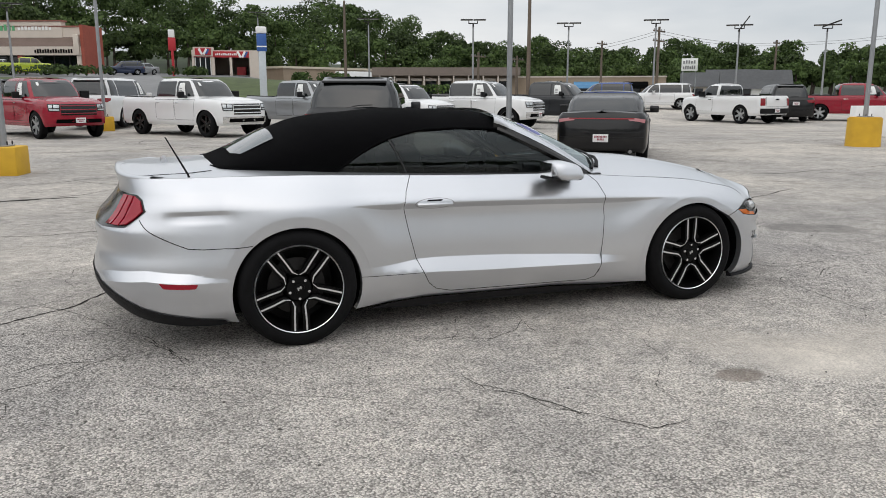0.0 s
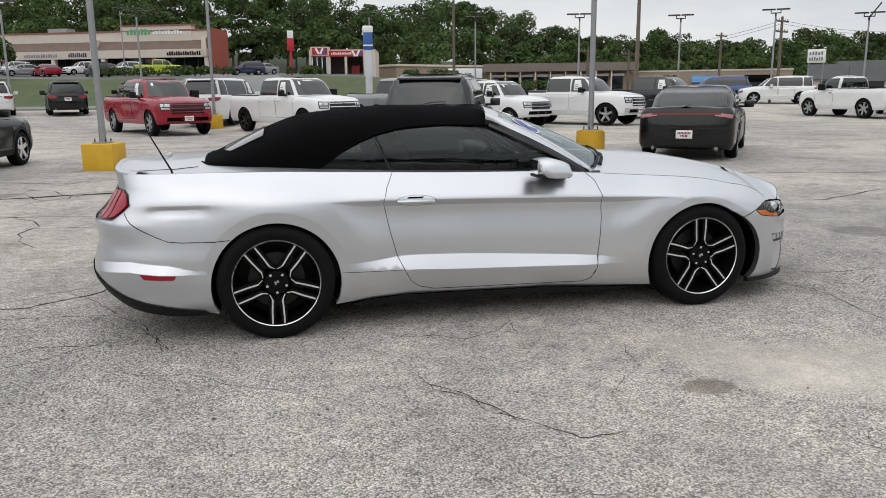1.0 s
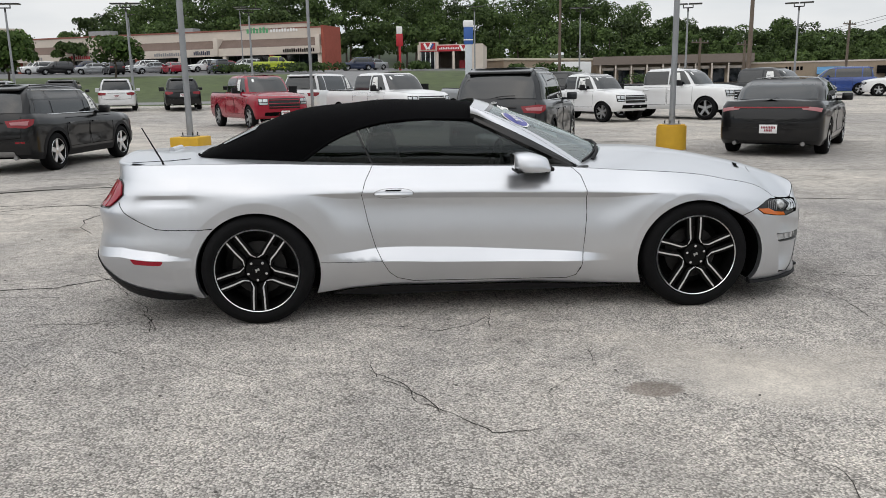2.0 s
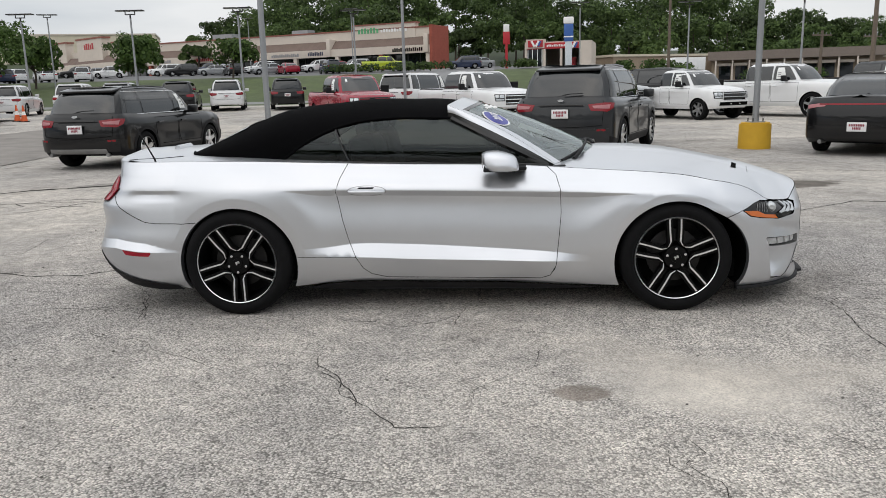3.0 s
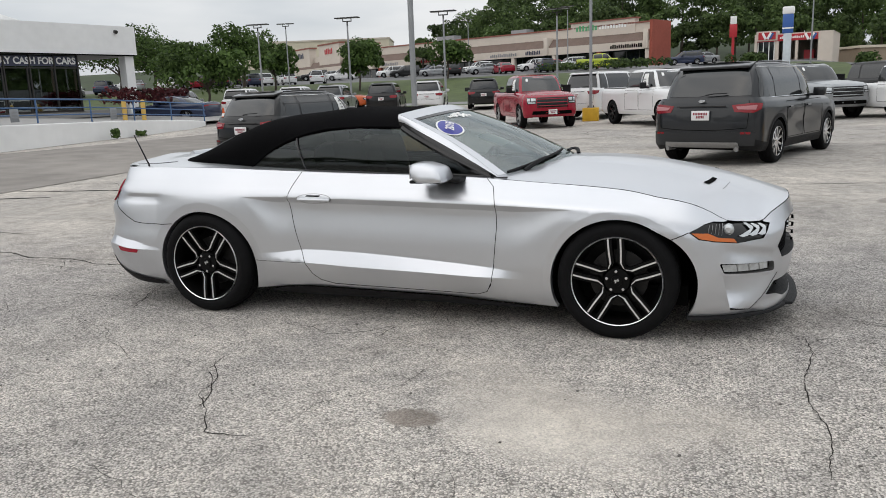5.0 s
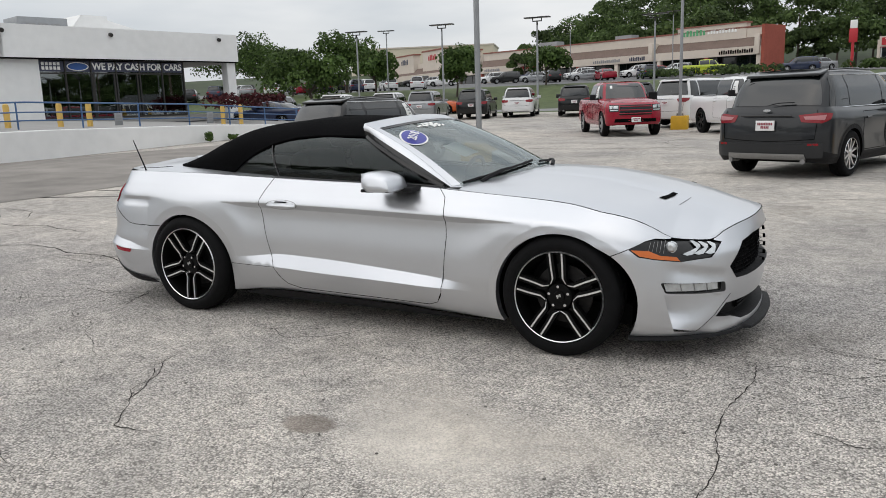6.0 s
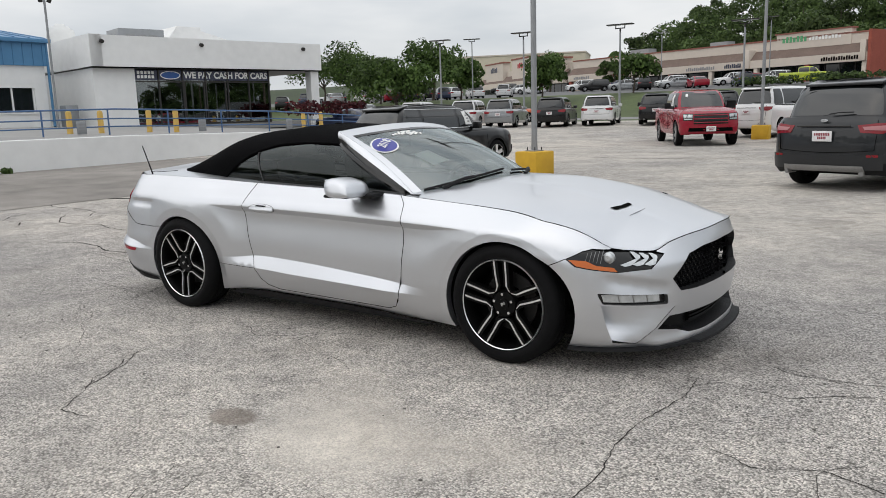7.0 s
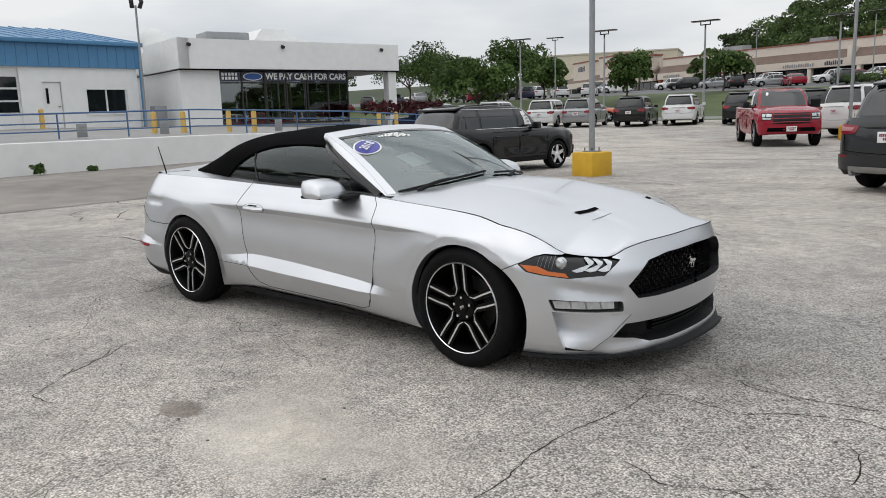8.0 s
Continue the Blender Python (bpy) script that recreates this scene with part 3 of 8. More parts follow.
def flat_fill(poly, step, holes=(), extra=None):
    """Triangles that fill a polygon, with points inside it."""
    rings = [refine(list(poly), step)] + [refine(list(h), step) for h in holes]
    pts, edges = [], []
    for ring in rings:
        s = len(pts)
        pts += ring
        edges += [(s + i, s + (i + 1) % len(ring)) for i in range(len(ring))]
    P = np.array(rings[0])
    x0, z0, x1, z1 = *P.min(0), *P.max(0)
    gx, gz = np.meshgrid(np.arange(x0 + step * 0.7, x1, step), np.arange(z0 + step * 0.7, z1, step))
    G = np.stack([gx.ravel(), gz.ravel()], 1)
    if extra is not None:
        E = extra[(extra[:, 0] > x0) & (extra[:, 0] < x1) & (extra[:, 1] > z0) & (extra[:, 1] < z1)]
        if len(E):
            clear = np.concatenate([np.hypot(g[:, None, 0] - E[None, :, 0], g[:, None, 1] - E[None, :, 1]).min(1) > step * .6 for g in np.array_split(G, max(1, len(G) // 400))])
            G = np.concatenate([G[clear], E])
    ok = inside(P, G)
    for h in rings[1:]:
        ok &= ~inside(h, G)
    B = np.array(pts) if extra is None else np.array([p for ring in rings for p in refine(ring, step * .25)])
    if ok.any():
        G = G[ok]
        d = np.min(np.hypot(G[:, None, 0] - B[None, :, 0], G[:, None, 1] - B[None, :, 1]), axis=1)
        G = G[d > step * 0.35]
        pts = pts + [tuple(g) for g in G]
    vs, _, fs, *_ = delaunay_2d_cdt([Vector(p) for p in pts], edges, [], 0, 1e-6)
    V = np.array([tuple(v) for v in vs])
    F = [f for f in fs if len(f) == 3]
    C = np.array([V[list(f)].mean(0) for f in F])
    keep = inside(rings[0], C)
    for h in rings[1:]:
        keep &= ~inside(h, C)
    return V, [f for f, k in zip(F, keep) if k]


FILLED = {}


def panel(name, skin, poly, mat, parent, label="", step=0.03, off=0.0, holes=(), sides=(1,), thick=0.0, analytic=True):
    """A piece of bodywork: the polygon, in (u, z), laid on the skin; sides 1 is the right hand, -1 the left."""
    made = []
    key = (id(skin), tuple(poly), step, tuple(tuple(h) for h in holes))
    if key not in FILLED:
        V, F = flat_fill(poly, step, holes, skin.creases if step < .03 else None)
        FILLED[key] = (V, F, skin.at(V[:, 0], V[:, 1]), skin.normal(V[:, 0], V[:, 1]), skin)
    V, F, P, N, _ = FILLED[key]
    P = P + N * (off(V[:, 0], V[:, 1])[:, None] if callable(off) else off)
    for s in sides:
        k = np.array([1, s, 1.0])
        P2, N2 = P * k, N * k
        # triangles turn outwards
        T = np.array(F)
        n = np.cross(P2[T[:, 1]] - P2[T[:, 0]], P2[T[:, 2]] - P2[T[:, 0]])
        turn = (n * N2[T[:, 0]]).sum(1) < 0
        T[turn] = T[turn][:, [0, 2, 1]]
        f2 = [tuple(f) for f in T.tolist()]
        verts, norms = P2, N2
        if thick > 0:
            count = {}
            for f in f2:
                for e in zip(f, f[1:] + f[:1]):
                    count[e] = 1
            rim = [e for e in count if (e[1], e[0]) not in count]
            base = len(verts)
            inner = P2 - N2 * thick
            verts = np.concatenate([P2, inner])
            norms = None
            f2 = f2 + [(b, a, a + base, b + base) for a, b in rim]
        ob = mesh_object(name, verts, f2, mat, parent, label, normals=norms if analytic and thick == 0 else None)
        if thick > 0:
            ob.data.set_sharp_from_angle(angle=radians(50))
        made.append(ob)
    return made


def seam(name, skin, line, parent, r=0.0028, sides=(1,), step=0.02, off=0.0, mat=None, label=""):
    """A shut line or moulding along a polyline in (u, z)."""
    pts = []
    for p, q in zip(line, line[1:]):
        n = max(1, int(math.hypot(q[0] - p[0], q[1] - p[1]) / step))
        pts += [(p[0] + (q[0] - p[0]) * i / n, p[1] + (q[1] - p[1]) * i / n) for i in range(n)]
    pts.append(line[-1])
    A = np.array(pts)
    P = skin.at(A[:, 0], A[:, 1]) + skin.normal(A[:, 0], A[:, 1]) * off
    for s in sides:
        tube(name, P * np.array([1, s, 1.0]), r, mat or GAP, parent, label, sides=6)


# ---------------------------------------------------------------- the silver convertible
CAR_KNOTS = [-1.76, -1.36, -0.95, -0.3, 0.35, 0.9, 1.36, 1.58]


def level(y, z, xr, xf, uk=None):
    return {"y": y, "z": z, "xr": xr, "xf": xf} if uk is None else {"y": y, "z": z, "xr": xr, "xf": xf, "uk": uk}


class CoupeSkin(Skin):
    """The convertible's side: shoulder crease, pressed crease over the rear wheel, flared arches, the ledge low on the door and the one on the rear bumper."""

    def crest(self, u):
        return pchip(self.k, [.795, .79, .785, .775, .758, .742, .725, .69], u)

    def fold(self, u):
        """Height of the sharp edge low on the door, and how far above it the ledge begins."""
        return pchip([-1.2, -.6, -.29, .24, .62, .85], [.366, .363, .350, .335, .322, .315], u), pchip([-1.02, -.80, -.6, -.28, .24, .62, .75, .86], [.045, .060, .082, .088, .072, .056, .046, .040], u)

    def tail_ledge(self, u):
        return np.interp(u, [-2.6, -2.3, -2.05, -1.84, -1.725], [.440, .475, .490, .468, .412]), np.interp(u, [-2.6, -2.05, -1.84, -1.725], [.055, .052, .050, .008])

    def at(self, u, z):
        P = super().at(u, z)
        u, z = np.atleast_1d(np.asarray(u, float)), np.atleast_1d(np.asarray(z, float))
        out = np.zeros(len(u))
        s = (.797 - z) / .022
        out -= .014 * smooth(-2.0, -1.86, u) * (1 - smooth(-1.84, -1.68, u)) * np.clip(s, 0, 1) * (1 - smooth(1.0, 3.2, s))
        # the long crease through the door: a flat shoulder, a sharp edge, a narrow facet turned down
        k = smooth(-1.06, -.80, u) * (1 - smooth(.75, 1.14, u))
        s = (self.crest(u) - z) / (.006 + .028 * k)
        out -= .024 * k * np.clip(s, 0, 1) * (1 - smooth(1.0, 8.0, s))
        # flared wheel arches: a bulge that ends in a narrow band turned to the side
        for cx, r0, h in ((-1.36, .432, .016), (1.36, .416, .014)):
            r = np.hypot(u - cx, z - .315)
            low = smooth(.16, .42, z)
            out += low * (h * (1 - smooth(r0, r0 + .30, r)) - .16 * np.clip(r0 - r, 0, .07))
        # the ledge low on the door
        zf, up = self.fold(u)
        k = smooth(-1.04, -.60, u) * (1 - smooth(.48, .86, u))
        out += .042 * k * np.clip((zf + up - z) / up, 0, 1) - .20 * k * np.clip(zf - z, 0, .21)
        # the ledge on the rear bumper
        zt, up = self.tail_ledge(u)
        k = (1 - smooth(-1.90, -1.72, u)) * smooth(-2.75, -2.45, u)
        out += .034 * k * np.clip((zt - z) / up, 0, 1) - .15 * k * np.clip(zt - up - z, 0, .12)
        P[:, 1] -= out * np.where(P[:, 1] < -.30, 1, 0) * (1 - smooth(1.6, 1.95, u))
        return P


CAR = CoupeSkin(CAR_KNOTS, [
    level([.86, .90, .83, .79, .79, .83, .88, .86], [.24, .20, .17, .165, .15, .15, .15, .15, .15, .15, .14, .13], -2.33, 2.265),
    level([.90, .92, .86, .835, .835, .86, .905, .89], [.30, .26, .23, .22, .21, .205, .205, .205, .205, .205, .19, .18], -2.39, 2.28),
    level([.91, .935, .875, .852, .852, .872, .915, .90], [.36, .33, .30, .28, .275, .27, .265, .265, .265, .26, .24, .23], -2.44, 2.285),
    level([.915, .945, .883, .862, .862, .878, .922, .905], [.43, .41, .38, .36, .36, .345, .335, .335, .33, .32, .30, .29], -2.458, 2.29),
    level([.915, .948, .888, .866, .865, .882, .925, .905], [.50, .49, .47, .45, .45, .43, .415, .41, .40, .39, .36, .35], -2.445, 2.30),
    level([.905, .945, .893, .868, .866, .882, .925, .90], [.58, .58, .57, .56, .56, .55, .54, .53, .52, .50, .44, .42], -2.42, 2.308),
    level([.895, .935, .895, .870, .868, .880, .912, .893], [.68, .68, .68, .69, .70, .69, .675, .665, .645, .615, .51, .50], -2.435, 2.31),
    level([.885, .925, .895, .879, .876, .880, .900, .882], [.765, .765, .768, .768, .760, .746, .731, .716, .69, .655, .55, .55], -2.36, 2.31),
    level([.884, .92, .893, .880, .876, .879, .893, .872], [.80, .80, .795, .79, .785, .77, .755, .74, .725, .69, .58, .585], -2.335, 2.307),
    level([.845, .868, .845, .832, .828, .826, .838, .842], [.89, .885, .88, .878, .868, .85, .835, .802, .78, .745, .615, .655], -2.285, 2.295),
    level([.77, .795, .785, .775, .765, .757, .765, .80], [.975, .965, .968, .965, .95, .927, .910, .873, .838, .798, .762, .716, .669, .648, .687, .714, .730], -2.30, 2.27,
          [-2.76, -2.26, -1.76, -1.36, -.95, -.3, .35, .9, 1.36, 1.58, 1.70, 1.79, 1.87, 2.09, 2.18, 2.31, 2.58]),
], n_rear=3.1, n_front=2.4)
_u = np.arange(-1.16, 1.20, .018)
_w = .006 + .028 * smooth(-1.06, -.80, _u) * (1 - smooth(.75, 1.14, _u))
_rows = [np.stack([_u, CAR.crest(_u) + k * _w + d], 1) for k, d in ((0, .014), (0, .0022), (0, -.0022), (-.5, 0), (-1, .002), (-1, -.002), (-1.6, 0), (-2.4, 0))]
_u = np.arange(-2.0, -1.65, .009)
_rows += [np.stack([_u, np.full(len(_u), z)], 1) for z in (.805, .7996, .7944, .786, .7775, .772)]
_u = np.arange(-1.0, .88, .018)
_zf, _up = CAR.fold(_u)
_rows += [np.stack([_u, _zf + k * _up + d], 1) for k, d in ((1, .003), (1, -.003), (.5, 0), (0, .0022), (0, -.0022), (0, -.012))]
_u = np.arange(-2.55, -1.72, .018)
_zt, _up = CAR.tail_ledge(_u)
_rows += [np.stack([_u, _zt - k * _up + d], 1) for k, d in ((0, .003), (0, -.003), (.5, 0), (1, .0022), (1, -.0022))]
for _c, _r0 in ((-1.36, .432), (1.36, .416)):
    _a = np.arange(-.2, 3.35, .045)
    _rows += [np.stack([_c + r * np.cos(_a), .315 + r * np.sin(_a)], 1) for r in (_r0 - .004, _r0 + .004, _r0 - .03, _r0 + .03)]
_u = np.arange(1.86, 2.20, .012)
_rows += [np.stack([_u, .558 - .205 * (_u - 1.86) + d], 1) for d in (.003, -.003, -.016, -.034)]
CAR.creases = np.concatenate(_rows)


class Cabin:
    """The cloth top and the side glass: half a superellipse at each x, from the belt to the roof."""
    X = [-1.77, -1.72, -1.6, -1.4, -1.17, -0.9, -0.5, -0.2, 0.0, 0.3, 0.62]
    ROOF = [1.005, 1.03, 1.09, 1.185, 1.262, 1.30, 1.322, 1.318, 1.30, 1.285, 1.27]
    WIDTH = [.42, .55, .61, .655, .69, .712, .735, .74, .74, .735, .722]
    BELT = [1.0, .995, .985, .970, .960, .948, .934, .925, .918, .912, .900]
    a, b = -3.0, 3.0

    def bits(self, x):
        return pchip(self.X, self.ROOF, x), pchip(self.X, self.WIDTH, x), pchip(self.X, self.BELT, x), 2.75 - 0.6 * smooth(-1.0, -1.7, x)

    def at(self, u, z):
        u, z = np.atleast_1d(np.asarray(u, float)), np.atleast_1d(np.asarray(z, float))
        r, w, b, n = self.bits(u)
        k = np.clip((z - b) / (r - b), 0, 0.999)
        return np.stack([u, -w * (1 - k**n) ** (1 / n), z], 1)

    def normal(self, u, z, e=0.004):
        n = np.cross(self.at(u + e, z) - self.at(u - e, z), self.at(u, z + e) - self.at(u, np.maximum(z - e, 0)))
        return n / np.maximum(np.linalg.norm(n, axis=1, keepdims=True), 1e-9)

    def round_at(self, x, th):
        r, w, b, n = self.bits(x)
        return np.stack([x, -w * np.maximum(np.cos(th), 0) ** (2 / n), b + (r - b) * np.maximum(np.sin(th), 0) ** (2 / n)], 1)


CABIN_SHAPE = Cabin()


def wheel(name, parent, at, side, R=0.342, rim=0.247, width=0.245, style="double", spoke_mat=None, tyre_seg=72, label="", dark=None, turn=0.0):
    """Tyre, barrel, spokes, hub, nuts and brake disc; its face looks along side * y."""
    w = new(name)
    w.parent = parent
    w.matrix_local = pose(*at) @ (Matrix.Identity(4) if side < 0 else Matrix.Rotation(math.pi, 4, "Z"))
    if label:
        w["label"] = label
    h = width / 2
    lathe("tyre", [(rim - 0.008, -h + 0.02), (rim + 0.012, -h + 0.006), (rim + 0.035, -h), (R - 0.035, -h + 0.004), (R - 0.016, -h + 0.016), (R - 0.004, -h + 0.035), (R, -h + 0.06),
                   (R, -0.034), (R - 0.008, -0.032), (R - 0.008, -0.024), (R, -0.022), (R, 0.022), (R - 0.008, 0.024), (R - 0.008, 0.032), (R, 0.034),
                   (R, h - 0.06), (R - 0.016, h - 0.016), (R - 0.05, h), (rim, h - 0.01)], RUBBER, w, "", seg=tyre_seg)
    dk = dark or SATIN
    lathe("rim", [(rim - 0.002, -h + 0.028), (rim, -h + 0.012), (rim - 0.004, -h + 0.006), (rim - 0.008, -h + 0.010)], spoke_mat or MACHINED, w, "machined rim lip", seg=tyre_seg)
    lathe("barrel", [(rim - 0.008, -h + 0.010), (rim - 0.025, -h + 0.05), (rim - 0.035, 0.06), (0.06, 0.065)], dk, w, seg=32)
    lathe("brake_disc", [(0.165, -0.005), (0.165, 0.01), (0.09, 0.01), (0.09, -0.01), (0.165, -0.005)], DISC, w, seg=32)
    if style == "double":
        base, edge = bmesh.new(), bmesh.new()
        for i in range(5):
            a0 = 2 * math.pi * i / 5 + math.pi / 2 + turn
            for s in (-1, 1):
                def P(r, da, y):
                    a = a0 + s * da
                    return Vector((r * math.cos(a), y, r * math.sin(a)))
                f = -h + 0.016
                path = [(rim - 0.008, 0.140, f + 0.004), (0.17, 0.195, f + 0.008), (0.105, 0.275, f + 0.014), (0.082, 0.56, f + 0.018)]
                for j, (r0, r1) in enumerate(zip(path, path[1:])):
                    for bm, half, lift, low in ((base, 0.019, 0.0, 0.045), (edge, 0.0048 if j < 2 else 0.0040, -0.004, 0.01)):
                        ring = []
                        for (r, da, y) in (r0, r1):
                            k = half / r
                            ring.append([bm.verts.new(P(r, da - k, y + lift)), bm.verts.new(P(r, da + k, y + lift)), bm.verts.new(P(r, da + k, y + low)), bm.verts.new(P(r, da - k, y + low))])
                        for q in range(4):
                            bm.faces.new((ring[0][q], ring[0][(q + 1) % 4], ring[1][(q + 1) % 4], ring[1][q]))
        for bm in (base, edge):
            bmesh.ops.recalc_face_normals(bm, faces=bm.faces)
        part("spokes", base, dk, w, "black double spokes")
        part("spoke_edges", edge, spoke_mat or MACHINED, w, "bright machined spoke edges")
        lathe("hub", [(0.001, -h + 0.026), (0.030, -h + 0.028), (0.032, -h + 0.036), (0.070, -h + 0.038), (0.082, -h + 0.06)], dk, w, seg=30)
        bm = bmesh.new()
        for dx, dz, sx, sz in ((0, 0.004, 0.013, 0.004), (0.006, 0.008, 0.004, 0.007), (-0.006, -0.003, 0.003, 0.007)):
            add_box(bm, dx - sx, dx + sx, -h + 0.022, -h + 0.027, dz - sz, dz + sz)
        part("centre_badge", bm, MACHINED, w)
        nuts = 5
        rn = 0.057
    else:
        n = {"five": 5, "six": 6, "ten": 10}[style]
        bm = bmesh.new()
        for i in range(n):
            a = 2 * math.pi * i / n + 0.3
            m = Matrix.Rotation(-a, 4, "Y")
            wide = 0.055 if n < 8 else 0.022
            vs = [(0.05, -h + 0.03, -wide * 0.8), (0.05, -h + 0.03, wide * 0.8), (rim - 0.01, -h + 0.02, wide), (rim - 0.01, -h + 0.02, -wide * 0.5)]
            lo = [bm.verts.new(m @ Vector(v)) for v in vs]
            hi = [bm.verts.new(m @ (Vector(v) + Vector((0, 0.035, 0)))) for v in vs]
            bm.faces.new(lo)
            for q in range(4):
                bm.faces.new((lo[q], lo[(q + 1) % 4], hi[(q + 1) % 4], hi[q]))
        bmesh.ops.recalc_face_normals(bm, faces=bm.faces)
        part("spokes", bm, spoke_mat or ALLOY, w)
        lathe("hub", [(0.001, -h + 0.02), (0.045, -h + 0.022), (0.07, -h + 0.035), (0.07, -h + 0.06)], spoke_mat or ALLOY, w, seg=20)
        nuts = 0
    for i in range(nuts):
        a = 2 * math.pi * i / nuts + math.pi / 2 + turn
        lathe("wheel_nut", [(0.001, -h + 0.020), (0.008, -h + 0.021), (0.010, -h + 0.034)], CHROME, w, seg=8, at=(rn * math.cos(a), 0, rn * math.sin(a)))
    return w


def fill_top(name, poly, zf, mat, parent, label="", step=0.04, holes=()):
    """A nearly level panel: the polygon in (x, y), raised to zf(x, y)."""
    V, F = flat_fill(poly, step, holes)
    x, y = V[:, 0], V[:, 1]
    e = 0.004
    P = np.stack([x, y, zf(x, y)], 1)
    N = np.stack([-(zf(x + e, y) - zf(x - e, y)) / (2 * e), -(zf(x, y + e) - zf(x, y - e)) / (2 * e), np.ones(len(x))], 1)
    N /= np.linalg.norm(N, axis=1, keepdims=True)
    f2 = []
    for a, b, c in F:
        up = (V[b, 0] - V[a, 0]) * (V[c, 1] - V[a, 1]) - (V[b, 1] - V[a, 1]) * (V[c, 0] - V[a, 0])
        f2.append((a, b, c) if up > 0 else (a, c, b))
    return mesh_object(name, P, f2, mat, parent, label, normals=N)


def convertible():
    car = thing("convertible_car", label="silver two-door convertible car with raised black cloth top", category="car")
    B = (1, -1)
    top = lambda u: float(CAR.edge(10, u)[0, 2]) - 0.001
    run = lambda a, b, n: [(u, top(u)) for u in np.linspace(a, b, n)]
    RA, FA = (-1.36, 0.315, 0.372), (1.36, 0.315, 0.372)
    door_rear = [(-.655, top(-.655)), (-.70, .85), (-.724, .77), (-.69, .60), (-.65, .45), (-.61, .363)]
    door_low = [(-.57, .29), (-.52, .25), (-.42, .225), (.54, .21), (.60, .23)]
    door_front = [(.635, .30), (.65, .45), (.665, .62), (.66, .76), (.635, .85), (.585, top(.585))]
    door_poly = door_rear + door_low + door_front + run(.5, -.6, 14)
    for s in B:
        door = panel("door", CAR, door_poly, SILVER, car, step=0.022, sides=(s,))[0]
        # handle in its recess, laid flat: grey rim and dark patch stand for its shade
        A = np.array([(-.530 + .122 * math.cos(a), .775 + .031 * math.sin(a)) for a in np.linspace(0, 6.0, 22)])
        panel("handle_recess", CAR, [tuple(p) for p in A], SILVER, door, "", step=0.02, off=0.002, sides=(s,))
        seam("recess_shade_line", CAR, [tuple(p) for p in A] + [tuple(A[0])], door, r=0.0022, sides=(s,), off=0.001, mat=STEEL)
        P = CAR.at([-.638, -.61, -.56, -.50, -.45, -.422], [.772, .773, .774, .773, .771, .768])
        P[:, 1] -= np.array([.004, .020, .028, .028, .020, .004])
        tube("door_handle", P * np.array([1, s, 1]), 0.013, SILVER, door, "silver pull handle")
        panel("handle_shade", CAR, [(-.585, .789), (-.49, .788), (-.48, .796), (-.575, .797)], GAP, door, step=0.03, off=0.005, sides=(s,))
    panel("quarter_panel", CAR, door_rear + [(-.70, .3636), (-.80, .3642), (-.90, .3646), (-.985, .3649)] + arc(*RA, 7.6, 130) + [(-1.70, .592), (-1.80, .595), (-1.85, .603), (-1.885, .622), (-2.14, .755), (-2.20, .70), (-2.75999, .70), (-2.75999, top(-2.75999))] + run(-2.7, -.70, 44), SILVER, car, step=0.024, sides=B)
    panel("rear_bumper", CAR, [(-2.75999, .70), (-2.20, .70), (-2.14, .755), (-1.885, .622), (-1.85, .603), (-1.80, .595), (-1.70, .592)] + arc(*RA, 130, 205) + [(-1.76, .17), (-2.1, .22), (-2.4, .27), (-2.75999, .28)], SILVER, car, step=0.028, sides=B)
    panel("rear_diffuser", CAR, [(-1.74, .158), (-1.762, .188), (-1.874, .228), (-1.98, .248), (-2.124, .285), (-2.343, .374), (-2.504, .425), (-2.75999, .44), (-2.75999, .25), (-2.3, .22), (-2.05, .185), (-1.8, .155)], PLASTIC, car, "black lower bumper trim", step=0.04, off=0.006, sides=B)
    panel("rocker_panel", CAR, [(-.985, .3649), (-.90, .3646), (-.80, .3642), (-.70, .3636), (-.61, .363)] + door_low + [(.628, .27), (.63, .165), (.3, .188), (-.6, .20), (-.8, .188)] + arc(*RA, -24, 7, 6), SILVER, car, step=0.025, sides=B)
    panel("side_skirt", CAR, [(-.93, .163), (-.8, .190), (-.6, .203), (.3, .191), (.63, .168), (.93, .150), (.5, .128), (-.6, .128)], PLASTIC, car, "black side skirt", step=0.05, off=0.012, sides=B)
    hl_low = [(1.682, .621), (1.724, .583), (1.795, .568), (1.908, .553), (1.991, .560), (2.068, .563), (2.104, .598)]
    hl_top = [(2.14, .632), (2.095, .643), (1.872, .664), (1.789, .673), (1.748, .662)]
    panel("front_fender", CAR, [(.585, top(.585)), (.635, .85), (.66, .76), (.665, .62), (.65, .45), (.635, .30), (.628, .27), (.63, .165)] + arc(*FA, 205, 46) + hl_low[:1] + [(1.748, .662), (1.789, .673), (1.86, .666)] + run(1.868, .64, 40), SILVER, car, step=0.022, sides=B)
    fog_out = rounded([(1.822, .449), (2.167, .424), (2.174, .371), (1.850, .391)], .012)
    scoop = [(1.843, .386), (2.015, .372), (2.175, .358), (2.215, .350), (2.122, .246), (2.021, .170), (1.902, .180)]
    grille = [(2.187, .501), (2.288, .617), (2.395, .642), (2.57999, .650), (2.57999, .432), (2.466, .432), (2.33, .428), (2.24, .432)]
    intake = [(2.130, .238), (2.192, .303), (2.365, .301), (2.57999, .294), (2.57999, .182), (2.40, .183), (2.318, .188), (2.235, .220)]

